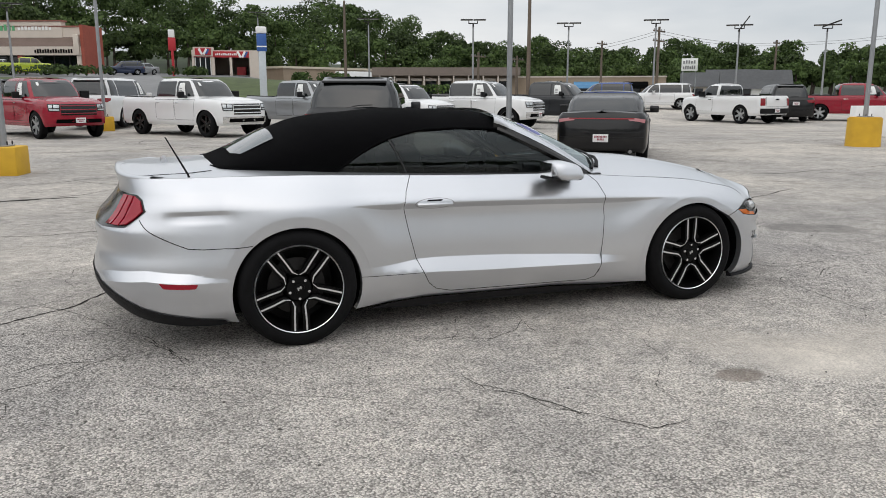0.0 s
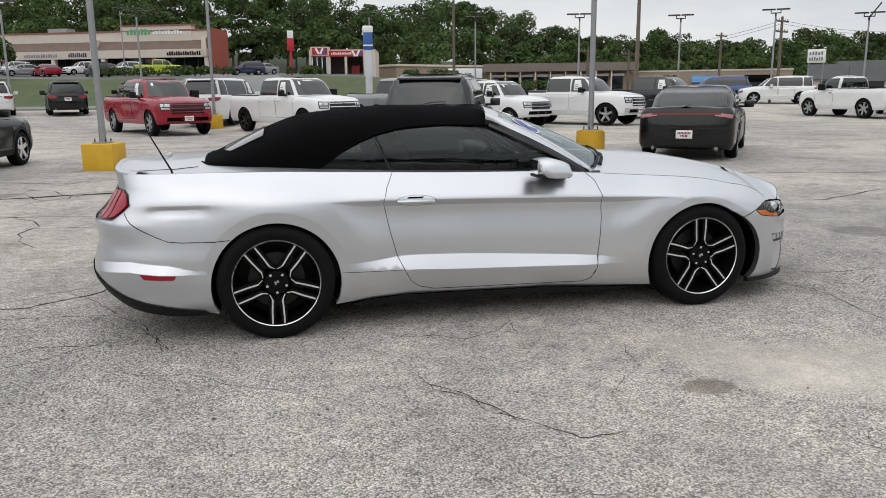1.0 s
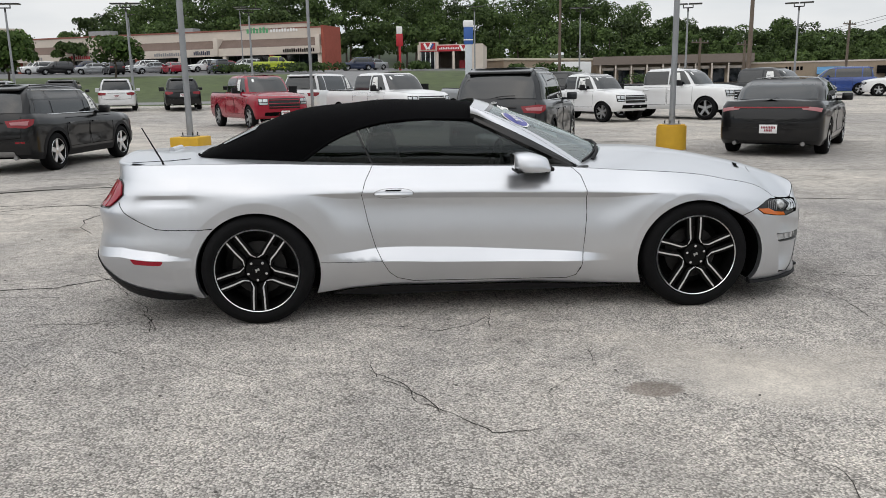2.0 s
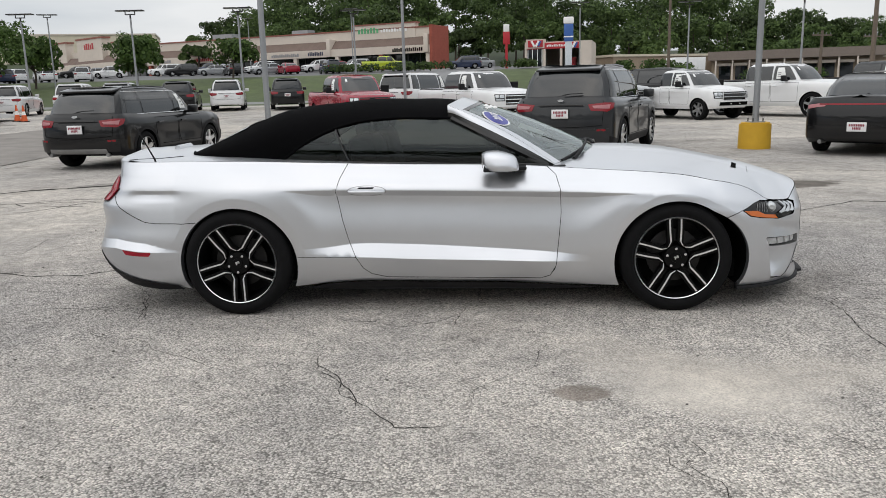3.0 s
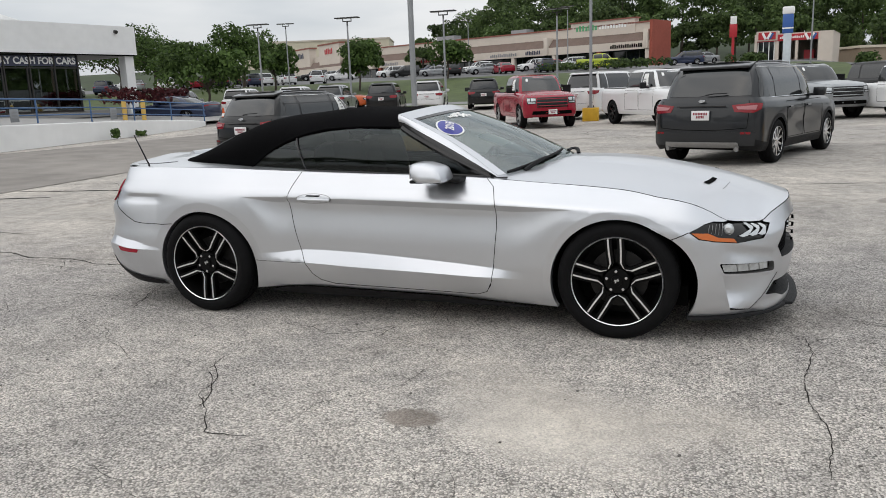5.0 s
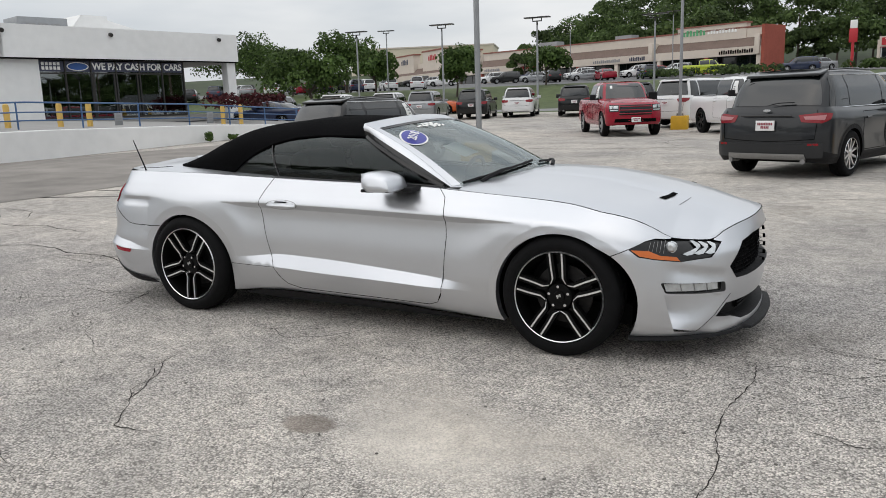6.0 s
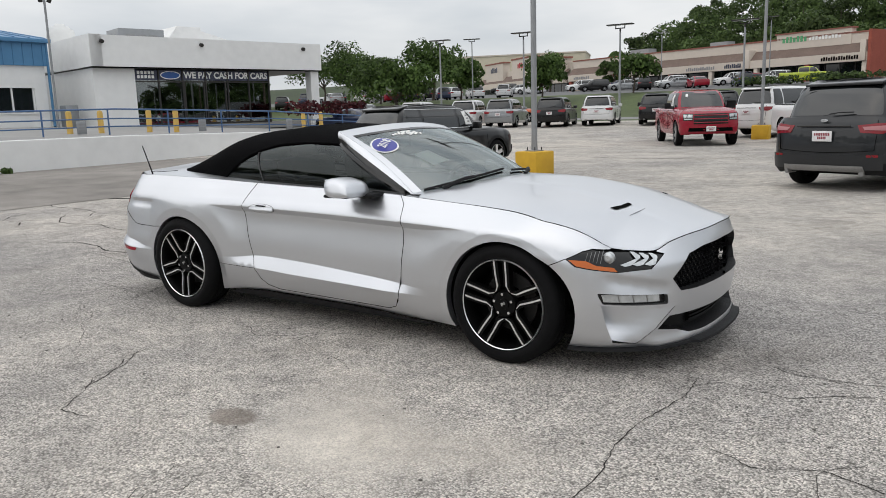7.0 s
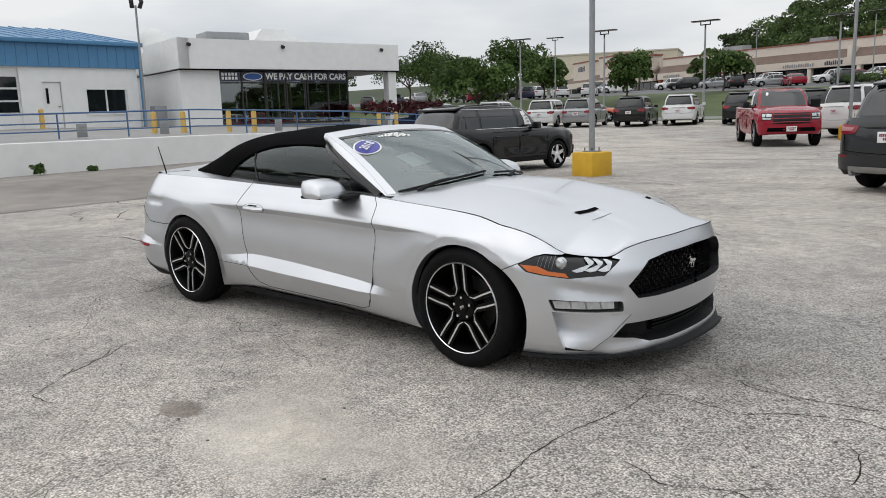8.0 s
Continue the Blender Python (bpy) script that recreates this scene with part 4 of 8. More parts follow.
    def bumper_off(u, z):
        """The edge below the headlight, and the lip below the intake."""
        line = .558 - .205 * (u - 1.86)
        s = (line - z) / .034
        k = smooth(1.80, 1.92, u) * (1 - smooth(2.13, 2.20, u))
        return -.016 * k * np.clip(s, 0, 1) * (1 - smooth(1.0, 3.6, s)) + .020 * smooth(2.03, 2.14, u) * (1 - smooth(.166, .205, z))

    def scoop_off(u, z):
        crest, left = 2.021 + (z - .17) * 1.078, 1.843 + (.386 - z) * .286
        return -.003 - .085 * np.clip((crest - u) / (crest - left), 0, 1) * np.clip((z - .160) / .10, 0, 1)

    def reveal(name, line, near, far, mat, parent, s):
        """The wall of an opening: a strip along a line in (u, z), from one depth to another."""
        A = np.array([(p[0] + (q[0] - p[0]) * i / 5, p[1] + (q[1] - p[1]) * i / 5) for p, q in zip(line, line[1:]) for i in range(5)] + [line[-1]])
        P, N = CAR.at(A[:, 0], A[:, 1]), CAR.normal(A[:, 0], A[:, 1])
        n = len(A)
        f = lambda d: d(A[:, 0], A[:, 1])[:, None] if callable(d) else d
        V = np.concatenate([P + N * f(near), P + N * f(far)]) * np.array([1, s, 1])
        return mesh_object(name, V, [(i, i + 1, n + i + 1, n + i) for i in range(n - 1)], mat, parent, smooth_faces=False)

    for s in B:
        bumper = panel("front_bumper", CAR, hl_low + [(2.14, .632), (2.10, .642)] + run(2.105, 2.57999, 22) + [(2.57999, .145), (2.2, .15), (1.8, .152)] + arc(*FA, -26, 46, 20), SILVER, car, step=0.0145, off=bumper_off, holes=(grille, intake, scoop, fog_out), sides=(s,), analytic=False)[0]
        panel("air_scoop", CAR, scoop, SILVER, bumper, "silver slanted scoop face", step=0.03, off=scoop_off, sides=(s,), analytic=False)
        reveal("scoop_edge", scoop[-1:] + scoop[:4], bumper_off, scoop_off, SILVER, bumper, s)
        # inner shells behind the openings
        gb = panel("grille", CAR, grille, GLOSSBLACK, car, "black honeycomb grille", step=0.05, off=-0.062, sides=(s,))[0]
        reveal("grille_frame", grille[4:] + grille[:4], .002, -.065, PLASTIC, gb, s)
        bm = bmesh.new()
        for r in range(10):
            for c in range(16):
                u, z = 2.185 + c * 0.030 + (0.015 if r % 2 else 0), .435 + r * 0.0235
                if not inside(grille, [(u, z)])[0]:
                    continue
                hexa = np.array([(u + 0.017 * math.cos(a), z + 0.0135 * math.sin(a)) for a in np.arange(6) * math.pi / 3])
                P = CAR.at(hexa[:, 0], hexa[:, 1]) + CAR.normal(hexa[:, 0], hexa[:, 1]) * -0.046
                P = P * np.array([1, s, 1])
                for i in range(6):
                    a, b = P[i], P[(i + 1) % 6]
                    d = Vector((0, 0, 0.0026))
                    back = Vector((-0.014, 0, 0))
                    q = [bm.verts.new(Vector(a) + d), bm.verts.new(Vector(b) + d), bm.verts.new(Vector(b) + back), bm.verts.new(Vector(a) + back)]
                    bm.faces.new(q)
        part("honeycomb", bm, PLASTIC, gb)
        shell = panel("lower_intake", CAR, intake, PLASTIC, car, "black lower intake", step=0.06, off=-0.07, sides=(s,))[0]
        reveal("intake_frame", intake[4:] + intake[:4], bumper_off, -.072, PLASTIC, shell, s)
        panel("intake_opening", CAR, [(2.37, .285), (2.57999, .280), (2.57999, .205), (2.37, .215)], GAP, shell, step=0.06, off=-0.060, sides=(s,))
        for z in (.225, .245, .265):
            seam("intake_bar", CAR, [(2.38, z), (2.57999, z - .004)], shell, r=0.004, sides=(s,), off=-0.05, mat=PLASTIC)
        # headlight: dark housing, clear bars, projector, amber reflector
        hl = panel("headlight", CAR, hl_low + hl_top, GLOSSBLACK, car, "swept headlight with three clear bars and amber reflector", step=0.03, off=-0.008, sides=(s,))[0]
        reveal("lamp_rim", hl_low + hl_top + hl_low[:1], .001, -.009, GAP, hl, s)
        panel("reflector", CAR, [(1.694, .618), (1.730, .587), (1.795, .573), (1.908, .558), (1.89, .579), (1.813, .590), (1.766, .614)], AMBER, hl, step=0.03, off=-.002, sides=(s,))
        for (x0, z0), (x1, z1), (x2, z2), (x3, z3) in (((1.915, .592), (1.938, .583), (2.009, .630), (1.979, .648)), ((1.970, .592), (1.997, .583), (2.053, .627), (2.023, .641)), ((2.031, .589), (2.060, .581), (2.098, .625), (2.074, .637))):
            panel("light_bar", CAR, [(x0, z0), (x1, z1), (x1 + .028, z1 + .004), (x2, z2 - .010), (x2, z2), (x3, z3), (x3 - .02, z3 + .002), (x2 - .022, z2 - .012)], LENS, hl, step=0.02, off=0.001, sides=(s,))
        pc = CAR.at([1.861], [.628])[0]
        lathe("projector", [(0.001, -.012), (0.014, -.013), (0.022, -.008), (0.026, 0.0), (0.030, 0.001), (0.031, 0.02)], LENS, hl, "round clear projector lens", seg=20, at=(pc[0], pc[1] * s, pc[2]))
        for k in range(5):
            seam("lamp_rib", CAR, [(1.765 + .016 * k, .616 - .004 * k), (1.772 + .016 * k, .656 + .002 * k)], hl, r=0.0014, sides=(s,), off=-.004, mat=STEEL)
        fog = panel("fog_light", CAR, fog_out, GLOSSBLACK, car, "clear fog light bar in a dark recess", step=0.03, off=-0.030, sides=(s,))[0]
        reveal("fog_bezel", list(fog_out) + [fog_out[0]], bumper_off, -.031, STEEL, fog, s)
        g = lambda u: (.441 - .055 * (u - 1.835), .400 - .045 * (u - 1.85))
        panel("fog_lens", CAR, [(1.842, g(1.842)[0]), (2.128, g(2.128)[0]), (2.134, g(2.128)[1]), (1.856, g(1.842)[1])], LENS, fog, "clear ribbed lens", step=0.03, off=-0.016, sides=(s,))
        for u0 in (1.92, 1.99, 2.06):
            seam("lens_rib", CAR, [(u0, g(u0)[0]), (u0 + .012, g(u0)[1])], fog, r=.003, sides=(s,), off=-.015, mat=STEEL)
        # splitter lip
        u = np.concatenate([np.linspace(1.69, 2.30, 18), np.linspace(2.31, 2.57999, 12)])
        P = CAR.at(u, np.full(30, .152))
        N = CAR.normal(u, np.full(30, .3))
        N[:, 2] = 0
        N /= np.linalg.norm(N, axis=1, keepdims=True)
        out = 0.012 + 0.026 * smooth(1.85, 2.3, u) + 0.030 * smooth(2.31, 2.335, u)
        ring = [P + N * -0.03 + [0, 0, .010], P + N * out[:, None] + [0, 0, -.008], P + N * (out + .003)[:, None] + [0, 0, -.021], P + N * -0.03 + [0, 0, -.026]]
        vs = np.concatenate(ring) * np.array([1, s, 1])
        fs = []
        for q in range(3):
            for i in range(29):
                fs.append((q * 30 + i, q * 30 + i + 1, (q + 1) * 30 + i + 1, (q + 1) * 30 + i))
        fs.append((0, 30, 60, 90))
        sp = mesh_object("splitter", vs, fs, PLASTIC, car, "black front splitter lip", smooth_faces=False)
        # tail lights
        tl = panel("tail_light", CAR, [(-2.12, .80), (-2.19, .855), (-2.26, .878), (-2.45, .878), (-2.75999, .872), (-2.75999, .705), (-2.45, .70), (-2.21, .712)], GLOSSBLACK, car, "gloss black tail panel with three red bars", step=0.05, off=0.003, sides=(s,))[0]
        for k in range(3):
            u = -2.265 - 0.080 * (k - 1)
            bar = [(-2.14, .798), (-2.205, .726), (-2.252, .720), (-2.268, .868), (-2.20, .848)] if k == 0 else [(u, .718), (u - .064, .716), (u - .080, .868), (u - .018, .868)]
            panel("red_bar", CAR, bar, REDLENS, tl, step=0.03, off=0.012, sides=(s,), thick=0.012)
        panel("side_marker", CAR, rounded([(-1.981, .430), (-1.818, .414), (-1.827, .390), (-1.957, .399)], 0.006), REDLENS, car, "red side reflector", step=0.03, off=0.004, sides=(s,))
    pb = bmesh.new()
    gx = float(CAR.at([2.57999], [.545])[0, 0]) - 0.036
    horse = [(-.046, .004), (-.040, .016), (-.026, .012), (-.006, .014), (.010, .018), (.020, .030), (.034, .036), (.046, .026), (.040, .022), (.030, .022), (.024, .006), (.034, .002), (.042, -.010), (.036, -.013), (.028, -.005), (.014, -.008), (.018, -.024), (.012, -.032), (.007, -.028), (.009, -.018), (.000, -.008), (-.014, -.008), (-.016, -.020), (-.006, -.034), (-.013, -.036), (-.024, -.022), (-.026, -.006), (-.036, -.002)]
    fronts = [[pb.verts.new((gx + d, -y, .545 + z)) for y, z in horse] for d in (.006, -.004)]
    pb.faces.new(fronts[0])
    for i in range(len(horse)):
        j = (i + 1) % len(horse)
        pb.faces.new((fronts[0][i], fronts[0][j], fronts[1][j], fronts[1][i]))
    bmesh.ops.recalc_face_normals(pb, faces=pb.faces)
    part("grille_badge", pb, CHROME, car, "chrome emblem on the grille")
    # shut lines
    for s in B:
        seam("shut_line", CAR, door_rear + door_low + door_front, car, r=0.0020, sides=(s,))
        seam("shut_line", CAR, [(-1.61, .598), (-1.70, .592), (-1.80, .595), (-1.85, .603), (-1.885, .622), (-2.14, .755)], car, r=0.0024, sides=(s,))
        seam("shut_line", CAR, [(-.985, .3649), (-.80, .3642), (-.61, .363)], car, r=0.0016, sides=(s,))
        seam("shut_line", CAR, [(1.615, .580), (1.682, .621)], car, r=0.0024, sides=(s,))
        seam("shut_line", CAR, run(.62, 1.868, 30), car, r=0.0011, sides=(s,))
        seam("shut_line", CAR, run(2.09, 2.57999, 20), car, r=0.0024, sides=(s,))
        # wheel arch lips and wells
        for (cx, cz, r), a0, a1 in ((RA, -24, 205), (FA, -26, 205)):
            pts = np.array(arc(cx, cz, r, a0, a1, 40))
            P = CAR.at(pts[:, 0], pts[:, 1])
            q = P * np.array([1, s, 1])
            ins = q.copy()
            ins[:, 1] += 0.05 * s
            deep = q.copy()
            deep[:, 1] = -0.52 * s
            n = len(q)
            vs = np.concatenate([q, ins])
            mesh_object("arch_lip", vs, [(i, i + 1, n + i + 1, n + i) for i in range(n - 1)], SILVER, car)
            mesh_object("wheel_well", np.concatenate([ins, deep, [[cx, -0.52 * s, cz]]]), [(i, i + 1, n + i + 1, n + i) for i in range(n - 1)] + [(n + i, n + i + 1, 2 * n) for i in range(n - 1)], GAP, car)
    # hood
    ue = np.linspace(.62, 2.57999, 110)
    E = CAR.edge(10, ue)

    def hood_z(x, y):
        x, y = np.asarray(x, float), np.asarray(y, float)
        ye = np.interp(x, E[:, 0], -E[:, 1])
        ze = np.interp(x, E[:, 0], E[:, 2])
        zc = pchip([.6, .9, 1.3, 1.8, 2.1, 2.272], [.958, .966, .946, .862, .788, .731], x)
        k = np.clip(np.abs(y) / np.maximum(ye, .02), 0, 1)
        dome = .012 * (1 - smooth(.30, .36, np.abs(y) + .05 * (2.2 - x))) * smooth(.9, 1.3, x) * (1 - smooth(1.9, 2.2, x))
        return ze + (zc - ze) * (1 - k**2.3) + dome * 0.7
    right = [(float(p[0]), float(p[1])) for p in E]
    left = [(x, -y) for x, y in right[::-1][1:]]
    cowl = [(.62 + .30 * (1 - (w / .70) ** 2), w) for w in np.linspace(.68, -.68, 15)]
    hood = fill_top("hood", right + left + cowl, hood_z, SILVER, car, "silver hood with two vents", step=0.035)
    for s in B:
        vent = [(1.79, -.43), (1.825, -.425), (1.865, -.29), (1.838, -.285)]
        vent = [(x, y * s) for x, y in vent]
        fill_top("hood_vent", vent, lambda x, y: hood_z(x, y) + .003, GAP, hood, "black vent", step=0.03)
        pl = [(1.90, -.42 * s), (1.935, -.28 * s)]
        tube("hood_crease", [(x, y, float(hood_z(x, y)) - .001) for x, y in pl], .003, GREY, hood)
    # deck and tonneau
    ud = np.linspace(-.655, -2.75999, 60)
    D = CAR.edge(10, ud)
    X0 = D[::-1, 0]

    def deck_z(x, y):
        x, y = np.asarray(x, float), np.asarray(y, float)
        ye, ze = np.interp(x, X0, -D[::-1, 1]), np.interp(x, X0, D[::-1, 2])
        zc = pchip([-2.33, -2.24, -2.1, -1.7, -1.3, -.65], [.985, 1.005, 1.003, 1.018, 1.0, .97], x)
        k = np.clip(np.abs(y) / np.maximum(ye, .02), 0, 1)
        return ze + (zc - ze) * (1 - k**2.2)
    base_line = [(-.655, .70), (-1.1, .675), (-1.4, .635), (-1.6, .59), (-1.70, .53), (-1.76, .38), (-1.775, 0)]
    ring = [(float(p[0]), float(p[1])) for p in D] + [(float(p[0]), -float(p[1])) for p in D[::-1][1:]] + base_line + [(x, -y) for x, y in base_line[::-1][1:]]
    fill_top("rear_deck", ring, deck_z, SILVER, car, "silver rear deck", step=0.04)
    lip = []
    for y in np.linspace(-.70, .70, 25):
        xx = float(np.interp(abs(y), -D[::-1, 1], X0)) + .004
        lip.append((xx, y))
    L = np.array(lip)
    z0 = deck_z(L[:, 0], L[:, 1])
    vs = np.concatenate([np.stack([L[:, 0] + dx, L[:, 1], z0 + dz], 1) for dx, dz in ((.12, .001), (.04, .008), (.006, .012), (-.006, .006), (-.008, -.006), (.004, -.034))])
    mesh_object("deck_spoiler", vs, [(q * 25 + i, q * 25 + i + 1, (q + 1) * 25 + i + 1, (q + 1) * 25 + i) for q in range(5) for i in range(24)], SILVER, car, "low silver lip spoiler")
    tube("deck_light_cap", [(-2.02, .12, float(deck_z(-2.02, .12)) + .004), (-2.02, -.12, float(deck_z(-2.02, -.12)) + .004)], .022, SILVER, car)
    tube("shut_line", [(x, y, float(deck_z(x, y))) for x, y in [(-1.78, -.60), (-1.9, -.64), (-2.1, -.62), (-2.24, -.52)]], .003, GAP, car)
    # belt ledge
    for s in B:
        u = np.linspace(-.70, .60, 30)
        A, Bq = CAR.edge(10, u), CABIN_SHAPE.at(u, pchip(Cabin.X, Cabin.BELT, u))
        Bq[:, 1] += 0.012
        mesh_object("belt_ledge", np.concatenate([A, Bq]) * np.array([1, s, 1]), [(i, i + 1, 31 + i, 30 + i) for i in range(29)], SILVER, car)
        tube("belt_seal", np.stack([u, (Bq[:, 1] - .020) * s, Bq[:, 2] + .003], 1), .008, GLOSSBLACK, car)
    # cloth top
    rows = 30
    xs = np.concatenate([np.linspace(-1.77, -1.6, 8)[:-1], np.linspace(-1.6, .022, 46)])
    zt = pchip([-1.77, -1.09, -1.0, -.9, -.8, -.7, -.5, -.3, -.1, 0], [0, .955, 1.025, 1.088, 1.135, 1.167, 1.200, 1.209, 1.202, 1.194], xs)
    r, w, b, n = CABIN_SHAPE.bits(xs)
    zt = np.where(xs < -1.09, b - .002, zt)
    t0 = np.arcsin(np.clip((zt - b) / (r - b), 0, 1) ** (n / 2))
    grid = []
    for i, x in enumerate(xs):
        th = np.concatenate([np.linspace(t0[i], math.pi / 2, rows), np.linspace(math.pi / 2, math.pi - t0[i], rows)[1:]])
        p = CABIN_SHAPE.round_at(np.full(len(th), x), np.where(th > math.pi / 2, math.pi - th, th))
        p[th > math.pi / 2, 1] *= -1
        # slight sag of the cloth between the bows
        k = np.sin(np.clip(th, t0[i], math.pi - t0[i]))
        p[:, 2] -= .006 * k * (0.5 - 0.5 * np.cos((x + .02) / .55 * 2 * math.pi))
        grid.append(p)
    m = grid[0].shape[0]
    V = np.concatenate(grid)
    F = [(i * m + j, (i + 1) * m + j, (i + 1) * m + j + 1, i * m + j + 1) for i in range(len(xs) - 1) for j in range(m - 1)]
    soft = mesh_object("cloth_top", V, F, CLOTH, car, "raised black cloth folding top")
    # hems along the lower edge
    for s in B:
        edge = np.array([g[0] for g in grid])
        tube("top_hem", edge * np.array([1, s, 1]), .009, CLOTH, soft)
    tube("top_seam", [(x, -y, z + .003) for x, y, z in [tuple(CABIN_SHAPE.round_at(np.array([-.62]), np.array([t]))[0]) for t in np.linspace(.9, 2.2, 14)] if abs(y) < .6], .003, CLOTH, soft)
    rw = [(-1.645, -.30), (-1.60, -.44), (-1.40, -.42), (-1.385, 0), (-1.40, .42), (-1.60, .44), (-1.645, .30)]

    def top_z(x, y):
        rr, ww, bb, nn = CABIN_SHAPE.bits(np.asarray(x, float))
        return bb + (rr - bb) * (1 - np.clip(np.abs(y) / ww, 0, .999) ** nn) ** (1 / nn) + .004
    fill_top("rear_window", rw, top_z, glass("rear_screen_glass", (.10, .11, .115)), car, "heated rear window", step=0.04)
    # side glass
    zt_pts = [(-1.05, .985), (-1.0, 1.02), (-.9, 1.083), (-.8, 1.130), (-.755, 1.148)]
    bl = lambda x: float(pchip(Cabin.X, Cabin.BELT, x)[0]) + .001
    zw = [(-.735, 1.153), (-.7, 1.163), (-.5, 1.196), (-.3, 1.206), (-.1, 1.199), (-.02, 1.188)]
    for s in B:
        panel("quarter_window", CABIN_SHAPE, [(-1.08, bl(-1.08))] + zt_pts + [(-.665, bl(-.665))], TINT, car, "dark tinted quarter glass", step=0.05, off=-.006, sides=(s,))
        panel("door_window", CABIN_SHAPE, [(-.645, bl(-.645))] + zw + [(.58, bl(.58))], TINT, car, "dark tinted door glass", step=0.05, off=-.004, sides=(s,))
        seam("window_seal", CABIN_SHAPE, [(-.75, 1.15), (-.655, bl(-.655))], car, r=.007, sides=(s,), off=-.004, mat=GLOSSBLACK)
        seam("window_seal", CABIN_SHAPE, [(-.005, 1.194), (.585, bl(.585))], car, r=.020, sides=(s,), off=0.0, mat=GLOSSBLACK)
    # windscreen and its silver frame
    def screen(s, w):
        s, w = np.asarray(s, float), np.asarray(w, float)
        k = 1 - w * w
        x = (-.012 + .085 * k) * (1 - s) + (.635 + .31 * k) * s + .018 * np.sin(s * math.pi)
        y = (.612 * (1 - s) + .705 * s) * w
        z = (1.268 + .040 * k) * (1 - s) + (.902 + .066 * k) * s + .020 * np.sin(s * math.pi)
        return np.stack([x, y, z], -1)

    def screen_patch(name, s0, s1, w0, w1, ns, nw, mat, lift=0.0, label="", par=None):
        S, W = np.meshgrid(np.linspace(s0, s1, ns), np.linspace(w0, w1, nw), indexing="ij")
        P = screen(S, W).reshape(-1, 3) + np.array([.5, 0, .8]) * lift
        return mesh_object(name, P, [(i * nw + j, (i + 1) * nw + j, (i + 1) * nw + j + 1, i * nw + j + 1) for i in range(ns - 1) for j in range(nw - 1)], mat, par or car, label)
    ws = screen_patch("windscreen", .085, 1, -.94, .94, 12, 24, SCREEN, 0, "clear raked windscreen")
    screen_patch("header_rail", -.03, .085, -1, 1, 4, 30, SILVER, .003, "silver windscreen header")
    screen_patch("screen_band", .085, .12, -.94, .94, 2, 24, GLOSSBLACK, .0025, "", ws)
    for s in B:
        screen_patch("pillar_face", .08, 1.0, *((-1, -.94) if s > 0 else (.94, 1)), 16, 3, SILVER, .003, "silver windscreen pillar")
        k = np.linspace(-.03, 1.02, 22)
        top_edge = screen(k, np.full(22, -1.0))
        xw = np.interp(k, [-.03, 0, 1.02], [-.03, 0.0, .63])
        low = CABIN_SHAPE.at(xw, np.interp(k, [-.03, 0, 1.02], [1.20, 1.20, .905]))
        low[:, 1] -= .004
        seal_edge = low.copy()
        low = low * .55 + top_edge * .45
        low[:, 1] -= .006
        mid = (top_edge + low) / 2
        mid[:, 1] -= .010
        mesh_object("pillar_seal", np.concatenate([low + [0, .003, 0], seal_edge]) * np.array([1, s, 1]), [(i, i + 1, 23 + i, 22 + i) for i in range(21)], GLOSSBLACK, car, "black seal along the pillar")
        vs = np.concatenate([top_edge + [0, 0, .002], mid, low]) * np.array([1, s, 1])
        mesh_object("pillar_side", vs, [(q * 22 + i, q * 22 + i + 1, (q + 1) * 22 + i + 1, (q + 1) * 22 + i) for q in range(2) for i in range(21)], SILVER, car)
    # stickers on the glass
    def on_glass(name, s, w, hw, hs, mat, lift, turn=0.0, n=32, par=None):
        """A flat sticker on the screen: half sizes in metres, turned on the glass."""
        a = np.linspace(0, 2 * math.pi, n, endpoint=False) + (math.pi / 4 if n == 4 else 0)
        p, q = hw * np.cos(a), hs * np.sin(a)
        c, d = math.cos(radians(turn)), math.sin(radians(turn))
        P = screen(s - (p * d + q * c) / .74, w + (p * c - q * d) / .66) + np.array([.5, 0, .8]) * lift
        return mesh_object(name, np.concatenate([P, screen(np.array([s]), np.array([w])) + np.array([.5, 0, .8]) * lift]), [(i, (i + 1) % n, n) for i in range(n)], mat, par or ws)
    ST_BLUE = material("sticker_blue", (.045, .05, .30), .35, vary=0.0)
    SS, SW = .325, -.800
    year = on_glass("year_sticker", SS, SW, .108, .078, PAPER, .004, 38)
    year["label"] = "blue oval year sticker"
    on_glass("year_field", SS, SW, .097, .068, ST_BLUE, .006, 38, par=year)
    fx, fy = screen(np.array([.24]), np.array([-.72]))[0] - screen(np.array([.24]), np.array([-.76]))[0], screen(np.array([.21]), np.array([-.74]))[0] - screen(np.array([.26]), np.array([-.74]))[0]
    ex = Vector(fx).normalized()
    ey = (Vector(fy) - ex * Vector(fy).dot(ex)).normalized()
    ez = ex.cross(ey)
    o = Vector(screen(np.array([SS]), np.array([SW]))[0]) + ez * .014
    R = Matrix((ex, ey, ez)).transposed().to_4x4()
    text_mesh("year_print", "2018", .082, PAPER, Matrix.Translation(o) @ R @ Matrix.Rotation(radians(38), 4, "Z"), year, depth=.0006, width=.128, bold=.001)
    bm = bmesh.new()
